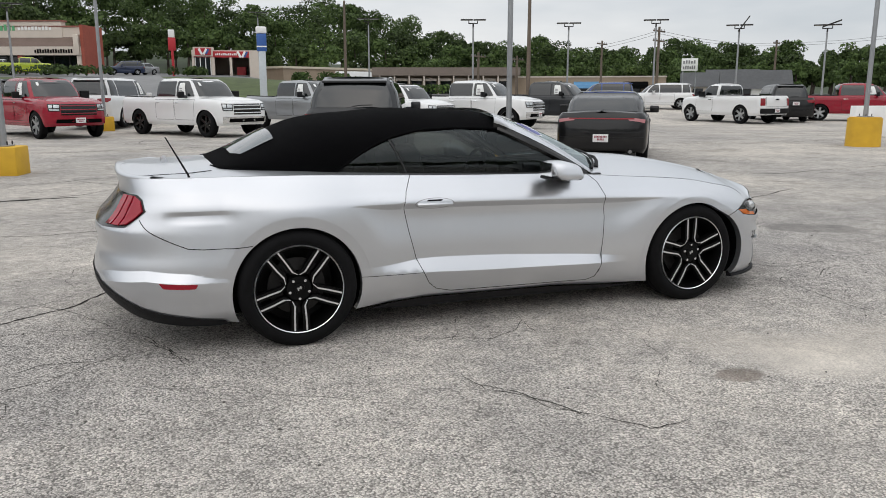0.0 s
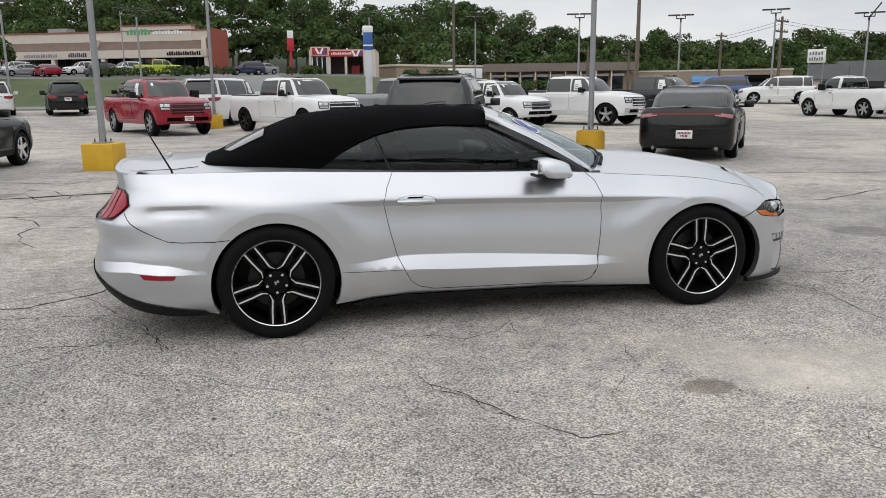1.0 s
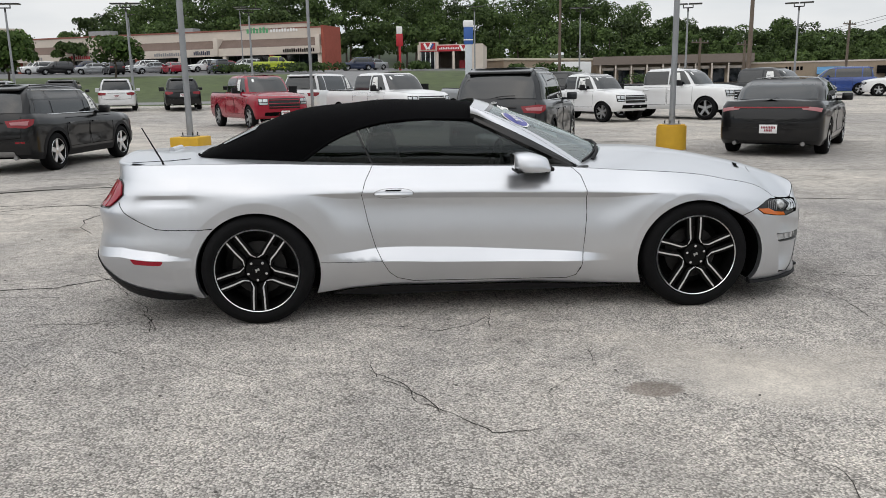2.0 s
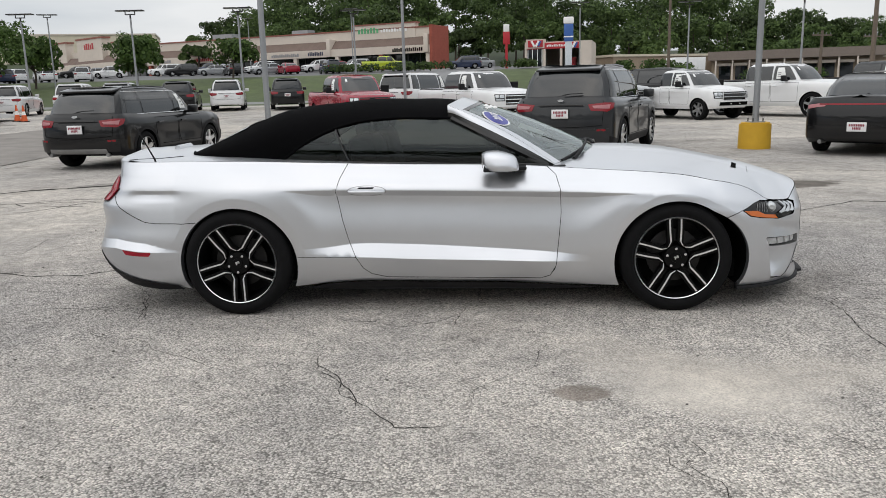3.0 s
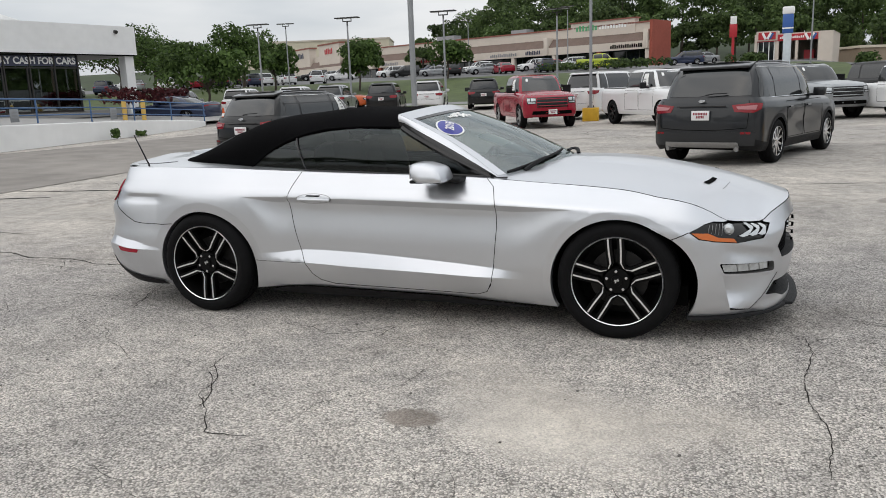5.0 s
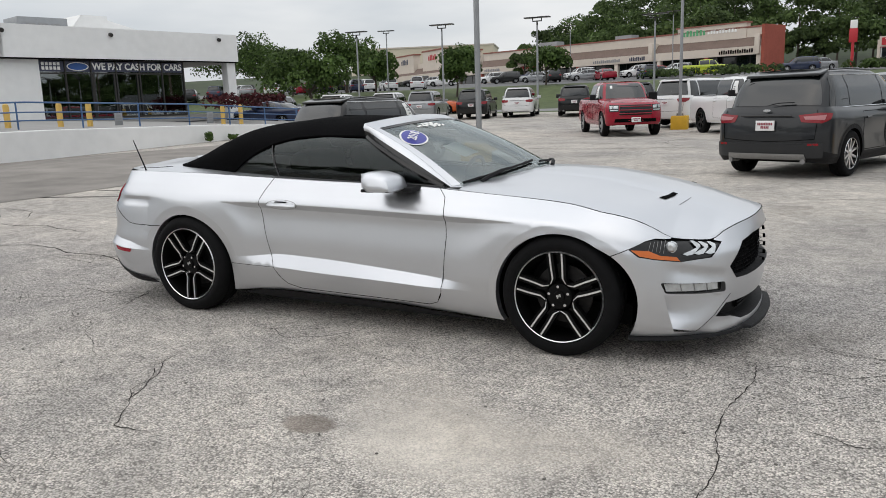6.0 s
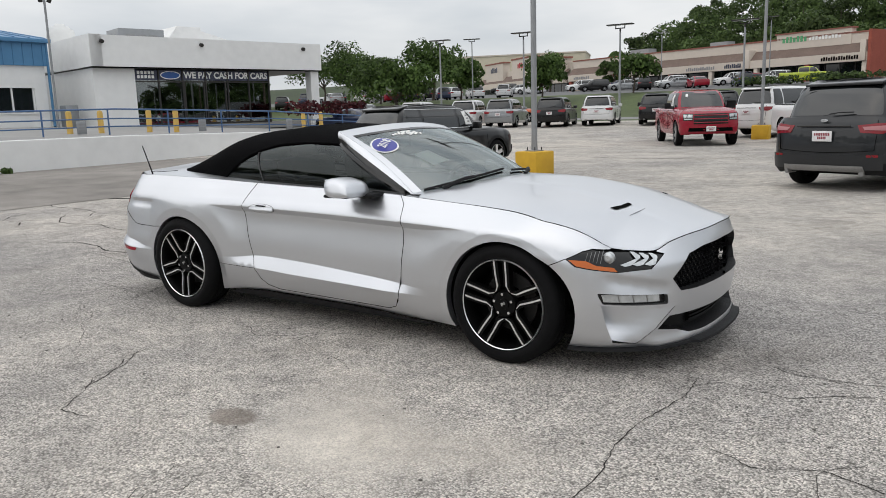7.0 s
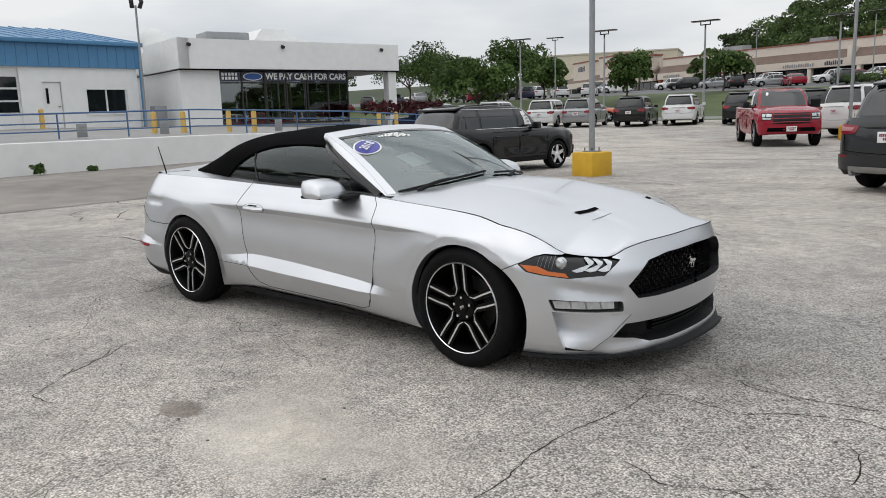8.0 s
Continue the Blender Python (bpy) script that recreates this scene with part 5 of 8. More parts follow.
    for k, (w, s_, hw) in enumerate(((-.33, .16, .10), (-.30, .19, .13), (-.24, .215, .11), (-.48, .185, .06))):
        for j in range(int(hw / .02)):
            c = screen(np.array([s_ + .006 * math.sin(3 * j + k)]), np.array([w - hw + 2 * hw * j / (hw / .02)]))[0]
            add_box(bm, -.008, .008, -.010, .010, -.001, .001, 0, Matrix.Translation(Vector(c) + ez * .004) @ R)
    part("print_sticker", bm, PAPER, ws, "white script sticker")
    on_glass("paper_sheet", .56, -.50, .10, .10, PAPER, -.03, 8, n=4)
    # cabin inside
    tub = bmesh.new()
    add_box(tub, -1.0, .75, -.72, .72, .28, .34)
    add_box(tub, -1.5, -1.0, -.62, .62, .34, .90, .05)
    add_box(tub, -1.55, .70, -.74, -.71, .3, .90)
    add_box(tub, -1.55, .70, .71, .74, .3, .90)
    part("cabin_tub", tub, CABIN, car, "dark cabin trim")
    dash = bmesh.new()
    add_box(dash, .42, .88, -.69, .69, .62, .885, .05)
    add_box(dash, .38, .56, .20, .52, .80, .915, .03)
    part("dashboard", dash, CABIN, car, "", True)
    for y in (-.36, .36):
        seat = bmesh.new()
        add_box(seat, -.50, .05, y - .25, y + .25, .34, .56, .07)
        add_box(seat, -.10, .10, y - .24, y + .24, 0, .62, .07, Matrix.Translation((-.47, 0, .50)) @ Matrix.Rotation(radians(-14), 4, "Y"))
        add_box(seat, -.05, .05, y - .12, y + .12, .60, .74, .04, Matrix.Translation((-.49, 0, .45)) @ Matrix.Rotation(radians(-10), 4, "Y"))
        part("seat", seat, CABIN, car, "dark bucket seat", True)
    sw = bmesh.new()
    add_tube(sw, [(.25 + .05 * math.sin(a), .36 + .175 * math.cos(a), .83 + .165 * math.sin(a)) for a in np.linspace(0, 6.2832, 25)], .015)
    add_box(sw, .24, .28, .25, .47, .80, .86, .015)
    part("steering_wheel", sw, CABIN, car, "", True)
    box("mirror_inside", .17, .19, -.12, .12, 1.16, 1.22, PLASTIC, car, bevel=.008)
    # door mirrors
    for s in B:
        bm = bmesh.new()
        r = bmesh.ops.create_uvsphere(bm, u_segments=24, v_segments=14, radius=1)
        for v in bm.verts:
            x, y, z = v.co
            e = 4.6
            nrm = (abs(x)**e + abs(y)**e + abs(z)**e) ** (1 / e)
            x, y, z = x / nrm, y / nrm, z / nrm
            zz = z * (1 - .42 * max(x, 0)) if z > 0 else z
            v.co = Vector((.295 + .102 * x - .012 * z, s * (-.930 + (.116 - .016 * z) * y), .950 + .060 * zz))
            if z < 0:
                v.co.x -= .01 * z
        mir = part("door_mirror", bm, SILVER, car, "silver mirror cap with black base", True)
        bm = bmesh.new()
        add_box(bm, .195, .385, s * -1.03, s * -.83, .893, .912, .008)
        add_box(bm, .27, .455, s * -.88, s * -.735, .884, .910, .010)
        part("mirror_base", bm, PLASTIC, mir, "", True)
        bm = bmesh.new()
        add_box(bm, .186, .192, s * -1.0, s * -.85, .918, 1.0, .002)
        part("mirror_glass", bm, CHROME, mir)
    # wipers, antenna, exhausts, underbody
    for w0, w1, s0, s1 in ((-.93, -.08, 1.0, .925), (.02, .80, .955, .985)):
        W, S = np.linspace(w0, w1, 9), np.linspace(s0, s1, 9)
        blade = screen(S, W) + np.array([.5, 0, .8]) * .014
        arm = screen(np.linspace(1.03, (s0 + s1) / 2, 4), np.linspace(w0 + .12, (w0 + w1) / 2, 4)) + np.array([.5, 0, .8]) * np.array([.012, .034, .034, .02])[:, None]
        bm = bmesh.new()
        add_tube(bm, blade, .008, 6)
        add_tube(bm, arm, .014, 6, .009)
        part("wiper", bm, PLASTIC, car, "black wiper", True)
    scuttle = fill_top("scuttle", [(x - .01, y) for x, y in cowl] + [(x - .09, y) for x, y in cowl[::-1]], lambda x, y: hood_z(np.maximum(x, .63), y) - .02, PLASTIC, car, step=.05)
    tube("antenna", [(-1.905, -.74, .945), (-1.915, -.74, .985), (-2.02, -.735, 1.19)], .008, PLASTIC, car, "thin black aerial", r_end=.0035)
    lathe("aerial_foot", [(.001, .0), (.012, .0), (.018, .03)], PLASTIC, car, seg=10, at=(-1.905, -.755, .955))
    for s in B:
        bm = bmesh.new()
        add_tube(bm, [(-2.0, s * -.60, .215), (-2.215, s * -.60, .205)], .042, 16)
        part("exhaust_tip", bm, STEEL, car, "", True)
    box("underbody", -2.05, 1.74, -.78, .78, .19, .30, GAP, car)
    box("inner_body", -2.2, 2.10, -.50, .50, .28, .60, GAP, car)
    for x, y in ((-1.364, .826), (1.362, .787)):
        for s in B:
            wheel("wheel", car, (x, -y * s, .335), -s, R=.339, rim=.256, label="black wheel with machined double spokes", turn=math.pi if x < 0 else .06)
    return car


convertible()
# ---------------------------------------------------------------- parked vehicles
TAIL = glass("tail_lamp_lens", (0.22, 0.008, 0.014), 0.1)
TAIL_PALE = glass("pale_tail_lamp_lens", (0.42, 0.17, 0.18), 0.12)


def plate(parent, x, z, facing, y=0.0):
    """A dealer plate with unreadable lines; facing is +1 at the nose and -1 at the tail."""
    p = box("number_plate", x - .008, x + .008, y - .155, y + .155, z - .08, z + .08, PLATE, parent, "white dealer plate with maroon print", bevel=.004)
    bm = bmesh.new()
    e = x + facing * .0105
    for zz, hh, n in ((z + .028, .020, 9), (z - .025, .020, 5)):
        for i in range(n):
            c = y + (i - (n - 1) / 2) * .028
            add_box(bm, e - .001, e + .001, c - .010, c + .010, zz - hh, zz + hh)
    part("plate_print", bm, PLATEINK, p)
    return p


def vehicle(name, label, at, heading, kind="suv", col=None, L=4.7, W=1.9, H=1.72, wb=2.8, fo=.92, R=.36, belt=1.05, hood=.95, tail=None, low=.24,
            cab=(-2.0, 1.0, -1.7, .25), lower=None, rim_mat=None, style="five", fine=.07, papers=0, plates="", doors=None, group="", rails=False, trim=None, wheel_dark=None, stripe=False):
    """A parked car, van or pickup. cab: x of the cabin's rear and front at the belt, then of the roof's rear and front edge."""
    v = thing(name, (at[0], at[1], at[2] if len(at) > 2 else float(ground_z(at[0], at[1]))), heading, label, "pickup" if kind == "pickup" else "car", group)
    B = (1, -1)
    hw = W / 2
    xf, ra, fa = wb / 2 + fo, -wb / 2, wb / 2
    xr = xf - L
    tail = tail or belt
    a, b = xr + .42, xf - .55
    k = [a, ra, 0.0, fa, b] if a < ra - .05 and b > fa + .05 else [min(a, ra - .06), ra, 0.0, fa, max(b, fa + .06)]
    a, b = k[0], k[-1]
    zl = lambda f, s, h: [s, s, s, f * .5 + s * .5, f, f + (h - f) * .3, f + (h - f) * .6, h, h]
    mid = (low + belt) / 2
    S = Skin(k, [
        level([hw * .90, hw * .93, hw * .93, hw * .93, hw * .90], [low + .06, low + .04, low, low, low, low, low, low + .02, low + .03], xr + .08, xf - .08),
        level([hw * .965, hw * .985, hw * .975, hw * .985, hw * .955], [low + .16, low + .15, low + .14, low + .14, low + .14, low + .14, low + .14, low + .15, low + .16], xr + .01, xf - .01),
        level([hw * .97, hw * .998, hw * .96, hw * .998, hw * .96], zl(mid, low + (tail - low) * .5, low + (hood - low) * .5), xr, xf),
        level([hw * .965, hw * .99, hw * .975, hw * .985, hw * .945], zl(belt - .20, tail - .20, hood - .16), xr + .02, xf - .02),
        level([hw * .94, hw * .96, hw * .955, hw * .95, hw * .905], zl(belt - .07, tail - .08, hood - .05), xr + .05, xf - .07),
        level([hw * .88, hw * .90, hw * .90, hw * .87, hw * .82], zl(belt, tail, hood), xr + .09, xf - .17),
    ], 3.2, 2.8)
    paint_m = col or WHITE
    ar = R + .045
    az = R - .01
    top = lambda u: float(S.edge(5, u)[0, 2]) - .001
    bot = lambda u: float(S.edge(0, u)[0, 2]) + .001
    ang = math.degrees(math.asin(min(.95, (az - bot(ra)) / ar)))
    run = lambda u0, u1, n: [(u, top(u)) for u in np.linspace(u0, u1, n)]
    side = [(a - 1.0, bot(a - 1.0)), (a - .5, bot(a - .5)), (a - .1, bot(a - .1))] if a < ra - ar else [(a - 1.0, bot(a - 1.0)), (a - .5, bot(a - .5))]
    side = side + arc(ra, az, ar, 180 + ang, -ang, 18)
    side = side + arc(fa, az, ar, 180 + ang, -ang, 18) + [(b + .5, bot(b + .5)), (b + 1.0, bot(b + 1.0))] + run(b + 1.0, a - 1.0, 40)
    if doors is None:
        doors = [(cab[0] * .35 + .08, cab[1] - .25)]
    dps = [[(d0 + .03, low + .17), (d1 - .03, low + .17), (d1, low + .30), (d1, belt - .06), (d0, belt - .06), (d0, low + .30)] for d0, d1 in doors]
    for s in B:
        body = panel("body_side", S, side, paint_m, v, step=fine, sides=(s,), holes=dps)[0]
        for dp in dps:
            d = panel("door", S, dp, paint_m, v, step=fine, sides=(s,))[0]
            seam("shut_line", S, dp + dp[:1], d, r=.005, sides=(s,), step=.1)
            d0, d1 = dp[5][0], dp[2][0]
            hx = d0 + .16
            P = S.at([hx - .09, hx + .09], [belt - .16, belt - .155])
            P[:, 1] -= .02
            tube("door_handle", P * np.array([1, s, 1]), .016, trim or paint_m, d, sides=6)
        if lower is not None:
            lo = [(a - 1.0, bot(a - 1.0)), (a - .5, bot(a - .5))] + arc(ra, az, ar + .0, 180 + ang, -ang, 18) + arc(fa, az, ar, 180 + ang, -ang, 18) + [(b + .5, bot(b + .5)), (b + 1.0, bot(b + 1.0)), (b + 1.0, low + .20), (b + .4, low + .20)]
            lo = lo + arc(fa, az, ar + .07, max(0, ang * .2), 180 - max(0, ang * .2), 18) + arc(ra, az, ar + .07, max(0, ang * .2), 180 - max(0, ang * .2), 18) + [(a - .4, low + .22), (a - 1.0, low + .22)]
            panel("cladding", S, lo, lower, v, "black lower cladding", step=fine, off=.006, sides=(s,))
        for cx in (ra, fa):
            pts = np.array(arc(cx, az, ar, -ang, 180 + ang, 20))
            P = S.at(pts[:, 0], pts[:, 1]) * np.array([1, s, 1])
            Q = P.copy()
            Q[:, 1] = -s * (hw - .42)
            n = len(P)
            mesh_object("wheel_well", np.concatenate([P, Q, [[cx, -s * (hw - .42), az]]]), [(i, i + 1, n + i + 1, n + i) for i in range(n - 1)] + [(n + i, n + i + 1, 2 * n) for i in range(n - 1)], GAP, v)
            wheel("wheel", v, (cx, -s * (hw - .125 - .005), R), -s, R=R, rim=R * .68, width=.24, style=style, spoke_mat=rim_mat or ALLOY, tyre_seg=30, dark=wheel_dark)
    # cabin
    c0, c1, r0, r1 = cab
    ga, gb = r0 + .12, r1 - .12
    wb_, wr = hw * .885, hw * (.65 if kind == "suv" else .69)
    kk = [ga, (ga + gb) / 2, gb]
    zz = lambda z0, zc, z1: [z0, z0, z0, zc, z1, z1, z1]
    flat = lambda z: zz(z, z, z)
    rise = (H - .16 - belt) / (H - belt)
    G = Skin(kk, [level([wb_, wb_, wb_], zz(belt - .02, belt - .02, belt - .03), c0, c1),
                  level([(wb_ + wr) / 2 + .045] * 3, flat((belt + H) / 2), (c0 + r0) / 2 - .05, (c1 + r1) / 2 + .06),
                  level([wr + .075] * 3, flat(H - .16), c0 + (r0 - c0) * rise - .045, c1 + (r1 - c1) * rise + .05),
                  level([wr + .030] * 3, zz(H - .085, H - .065, H - .09), r0 + .01, r1 + .03),
                  level([wr - .06] * 3, zz(H - .04, H - .022, H - .045), r0 + .12, r1 - .10)], 3.6, 3.4)
    gt = lambda u: float(G.edge(4, u)[0, 2]) - .002
    hz = H - .125
    zb = belt + .035
    for s in B:
        u = np.linspace(ga - 1.0, gb + 1.0, 50)
        panel("cab_frame", G, [(ga - 1.0, belt - .01), (gb + 1.0, belt - .01)] + [(q, gt(q)) for q in u[::-1]], paint_m, v, step=.08, sides=(s,))
        # side glass, cut by the pillars
        cuts = [d[0] for d in doors][1:] if kind != "pickup" else [d[0] for d in doors][1:]
        x0, x1 = ga - (.30 if kind == "suv" else .22), gb + .40
        segs = [x0] + sorted(c for c in cuts if x0 + .2 < c < x1 - .2) + [x1]
        if kind == "suv":
            segs = [x0, ga + .30] + [c for c in segs[1:-1] if c > ga + .5] + [x1]
        for q0, q1 in zip(segs, segs[1:]):
            p0, p1 = q0 + .025, q1 - .025
            poly = [(p0, zb), (p1, zb), (p1 - (.02 if q1 < x1 else 0), hz), (p0 + .01, hz)]
            gl = panel("side_window", G, rounded(poly, .04), CARGLASS, v, step=.12, off=.006, sides=(s,))[0]
            if papers and q0 == segs[-2]:
                px = q0 * .62 + q1 * .38
                wide = .06 if kind == "suv" else .11
                panel("window_sheet", G, [(px - wide, zb + .05), (px + wide, zb + .05), (px + wide, hz - .06), (px - wide, hz - .06)], PAPER, gl, "white price sheet", step=.12, off=.012, sides=(s,))
                bm = bmesh.new()
                for i in range(3):
                    P = G.at([px], [zb + .12 + .07 * i])[0] + G.normal(np.array([px]), np.array([zb + .1]))[0] * .016
                    add_box(bm, P[0] - wide * .6, P[0] + wide * .6, s * P[1] - .002, s * P[1] + .002, P[2] - .015, P[2] + .015)
                part("sheet_print", bm, INK, gl)
        scr = panel("windscreen", G, [(gb + .52, zb), (gb + 1.0, zb), (gb + 1.0, hz + .03), (gb + .54, hz + .03)], CARGLASS, v, step=.08, off=.006, sides=(s,))[0]
        if papers and s > 0:
            panel("screen_sticker", G, rounded([(gb + .70, hz - .16), (gb + .78, hz - .16), (gb + .78, hz - .05), (gb + .70, hz - .05)], .03), PAPER, scr, "white price sticker", step=.1, off=.012, sides=(s,))
        panel("rear_window", G, rounded([(ga - .46, zb + .03), (ga - 1.0, zb + .03), (ga - 1.0, hz + .02), (ga - .50, hz + .02)], .03), CARGLASS, v, step=.08, off=.006, sides=(s,))
        # mirrors
        bm = bmesh.new()
        mx = gb + .30 * (c1 - gb)
        add_box(bm, mx - .06, mx + .07, s * -(hw + .19), s * -(hw - .02), belt - .01, belt + (.15 if kind != "pickup" else .2), .03)
        add_box(bm, mx - .03, mx + .05, s * -(hw + .02), s * -(wb_ - .02), belt - .01, belt + .04, .01)
        part("door_mirror", bm, PLASTIC if kind == "pickup" else (trim or paint_m), v, "", True)
        if rails:
            E = G.edge(3, np.linspace(ga + .05, gb - .1, 8))
            tube("roof_rail", np.stack([E[:, 0], s * (E[:, 1] + .05), E[:, 2] + .055], 1), .014, BLACK, v, sides=6)
            seam("window_trim", G, [(x0 + .02, zb - .014), (x1 - .02, zb - .014)], v, r=.009, sides=(s,), step=.1, off=.008, mat=CHROME)
            seam("window_trim", G, [(x0 + .05, hz + .010), (gb + .15, hz + .010), (x1 - .02, zb + .02)], v, r=.007, sides=(s,), step=.1, off=.006, mat=CHROME)
        # lamps
        hb = hood - .05
        hl = panel("headlight", S, rounded([(b + .30, hb - .06), (b + .62, hb - .12), (b + .74, hb - .20), (b + .40, hb - .22), (b + .24, hb - .14)], .02) if kind != "pickup" else [(b + .30, hb - .02), (b + .68, hb - .03), (b + .68, hb - .25), (b + .36, hb - .25)], GLOSSBLACK, v, "clear headlight in a dark housing", step=.08, off=.008, sides=(s,))[0]
        lens = [[(b + .34, hb - .05), (b + .48, hb - .055), (b + .48, hb - .15), (b + .37, hb - .15)], [(b + .51, hb - .05), (b + .66, hb - .06), (b + .66, hb - .15), (b + .51, hb - .15)], [(b + .38, hb - .18), (b + .66, hb - .185), (b + .66, hb - .225), (b + .40, hb - .225)]] if kind == "pickup" else [[(b + .36, hb - .09), (b + .58, hb - .135), (b + .60, hb - .185), (b + .42, hb - .18)]]
        for shape in lens:
            panel("lamp_lens", S, shape, LENS, hl, step=.08, off=.014, sides=(s,))
        if kind == "pickup":
            panel("tail_light", S, [(a - .34, tail - .12), (a - .62, tail - .12), (a - .62, tail - .45), (a - .34, tail - .45)], TAIL, v, "red tail light", step=.1, off=.008, sides=(s,))
        elif kind == "suv":
            panel("tail_light", S, [(a - .12, tail - .10), (a - .45, tail - .09), (a - .76, tail - .12), (a - .72, tail - .23), (a - .40, tail - .25), (a - .20, tail - .19)], TAIL, v, "red tail light", step=.06, off=.01, sides=(s,))
            if rails:
                panel("lamp_insert", S, [(a - .30, tail - .125), (a - .70, tail - .145), (a - .67, tail - .19), (a - .35, tail - .20)], TAIL_PALE, v, "pale lamp insert", step=.06, off=.016, sides=(s,))
                panel("bumper_insert", S, [(a - .62, low + .10), (a - 1.0, low + .10), (a - 1.0, low + .17), (a - .66, low + .17)], STEEL, v, "silver bumper insert", step=.1, off=.042, sides=(s,))
                panel("reflector", S, [(a - .45, low + .30), (a - .62, low + .30), (a - .62, low + .335), (a - .45, low + .335)], TAIL, v, "red reflector", step=.1, off=.034, sides=(s,))
        else:
            panel("tail_light", S, [(a - .25, tail - .13), (a - .58, tail - .10), (a - .72, tail - .12), (a - .70, tail - .15), (a - .55, tail - .165), (a - .30, tail - .20)], TAIL_PALE if col is BLACK else TAIL, v, "slim tail light", step=.06, off=.01, sides=(s,))
            panel("light_strip", S, [(a - .60, tail - .10), (a - 1.0, tail - .10), (a - 1.0, tail - .125), (a - .60, tail - .125)], TAIL, v, "thin red light strip", step=.08, off=.012, sides=(s,))
        gz0, gz1 = (hood - .42, hood - .08) if kind == "pickup" else (hood - .36, hood - .14)
        gr = panel("grille", S, [(b + .70, gz0), (b + 1.0, gz0), (b + 1.0, gz1), (b + .70, gz1)], GLOSSBLACK, v, "dark grille", step=.1, off=.008, sides=(s,))[0]
        for i in range(3):
            z = gz0 + (gz1 - gz0) * (i + .5) / 3
            seam("grille_bar", S, [(b + .70, z), (b + 1.0, z)], gr, r=.016, sides=(s,), step=.1, off=.02, mat=trim or (paint_m if paint_m is RED else ALLOY))
        bz = low + .10
        panel("front_bumper", S, [(b + .35, bz), (b + 1.0, bz), (b + 1.0, bz + .20), (b + .35, bz + .20)], (trim or paint_m) if kind == "pickup" else (lower or paint_m), v, step=.1, off=.03, sides=(s,), thick=.03)
        panel("lower_grille", S, [(b + .55, bz + .03), (b + 1.0, bz + .03), (b + 1.0, bz + .14), (b + .58, bz + .14)], GAP, v, step=.12, off=.036, sides=(s,))
        panel("rear_bumper", S, [(a - .35, bz + .02), (a - 1.0, bz + .02), (a - 1.0, bz + .24), (a - .35, bz + .24)], (trim or STEEL) if kind == "pickup" else paint_m, v, step=.1, off=.03, sides=(s,), thick=.03)
    # roof, hood, tail deck
    u = np.linspace(ga - 1.0, gb + 1.0, 60)
    E = G.edge(4, u)
    ring = [(float(p[0]), float(p[1])) for p in E] + [(float(p[0]), -float(p[1])) for p in E[::-1][1:-1]]
    fill_top("roof", ring, lambda x, y: np.interp(x, E[:, 0], E[:, 2]) + .03 * (1 - (np.abs(y) / (wr)) ** 2).clip(0, 1), paint_m, v, step=.2)
    u = np.linspace(c1 - .55, b + 1.0, 40)
    Eh = S.edge(5, u)
    ring = [(float(p[0]), float(p[1])) for p in Eh] + [(float(p[0]), -float(p[1])) for p in Eh[::-1][1:]]
    hz_f = lambda x, y: np.interp(x, Eh[:, 0], Eh[:, 2]) + (.05 if kind != "pickup" else .07) * (1 - smooth(xf - .75, xf - .2, x)) * (1 - (np.abs(y) / np.maximum(.05, np.interp(x, Eh[:, 0], -Eh[:, 1]))) ** 2).clip(0, 1)
    fill_top("hood", ring, hz_f, paint_m, v, step=.12)
    if kind != "suv":
        u = np.linspace(c0 + (.35 if kind == "sedan" else .02), a - 1.0, 40)
        Ed = S.edge(5, u)[::-1]
        ring = [(float(p[0]), float(p[1])) for p in Ed] + [(float(p[0]), -float(p[1])) for p in Ed[::-1][1:]]
        if kind == "sedan":
            fill_top("boot_lid", ring, lambda x, y: np.interp(x, Ed[:, 0], Ed[:, 2]) + .045 * (1 - (np.abs(y) / np.maximum(.05, np.interp(x, Ed[:, 0], -Ed[:, 1]))) ** 2).clip(0, 1), paint_m, v, step=.12)
        else:
            fill_top("bed_floor", ring, lambda x, y: np.interp(x, Ed[:, 0], Ed[:, 2]) - .06 + 0 * y, PLASTIC, v, "black bed liner", step=.3)
            for s in B:
                tube("bed_rail", [(float(p[0]), s * (float(p[1]) + .02), float(p[2])) for p in Ed[8:]], .03, PLASTIC, v, sides=6)
            xt = xr + .015
            seam("tailgate_line", S, [(a - .66, tail - .05), (a - .66, low + .42), (a - 1.0, low + .42)], v, r=.006, sides=B, step=.1, off=.003)
            box("tailgate_handle", xr - .012, xr + .02, -.10, .10, tail - .20, tail - .14, PLASTIC, v, bevel=.008)
    else:
        bm = bmesh.new()
        add_box(bm, r0 - .16, r0 + .16, -(wr - .03), wr - .03, H - .075, H - .028, .018)
        for q in bm.verts:
            if q.co.x < r0:
                q.co.z -= .012 + .05 * (q.co.y / wr) ** 2
        part("roof_spoiler", bm, paint_m, v, "", True)
        if rails:
            badge = lathe("tailgate_badge", [(.001, -.006), (.055, -.006), (.060, .004)], CHROME, v, "small oval chrome badge", seg=16)
            badge.matrix_local = pose(xr + .012, 0, tail - .045) @ Matrix.Rotation(radians(-90), 4, "Z") @ Matrix.Diagonal((1, 1, .42, 1))
        tube("rear_wiper", [(c0 - .01, 0, belt + .09), (c0 - .005, -.14, belt + .11), (c0 + .01, -.36, belt + .115)], .009, PLASTIC, v, sides=6)
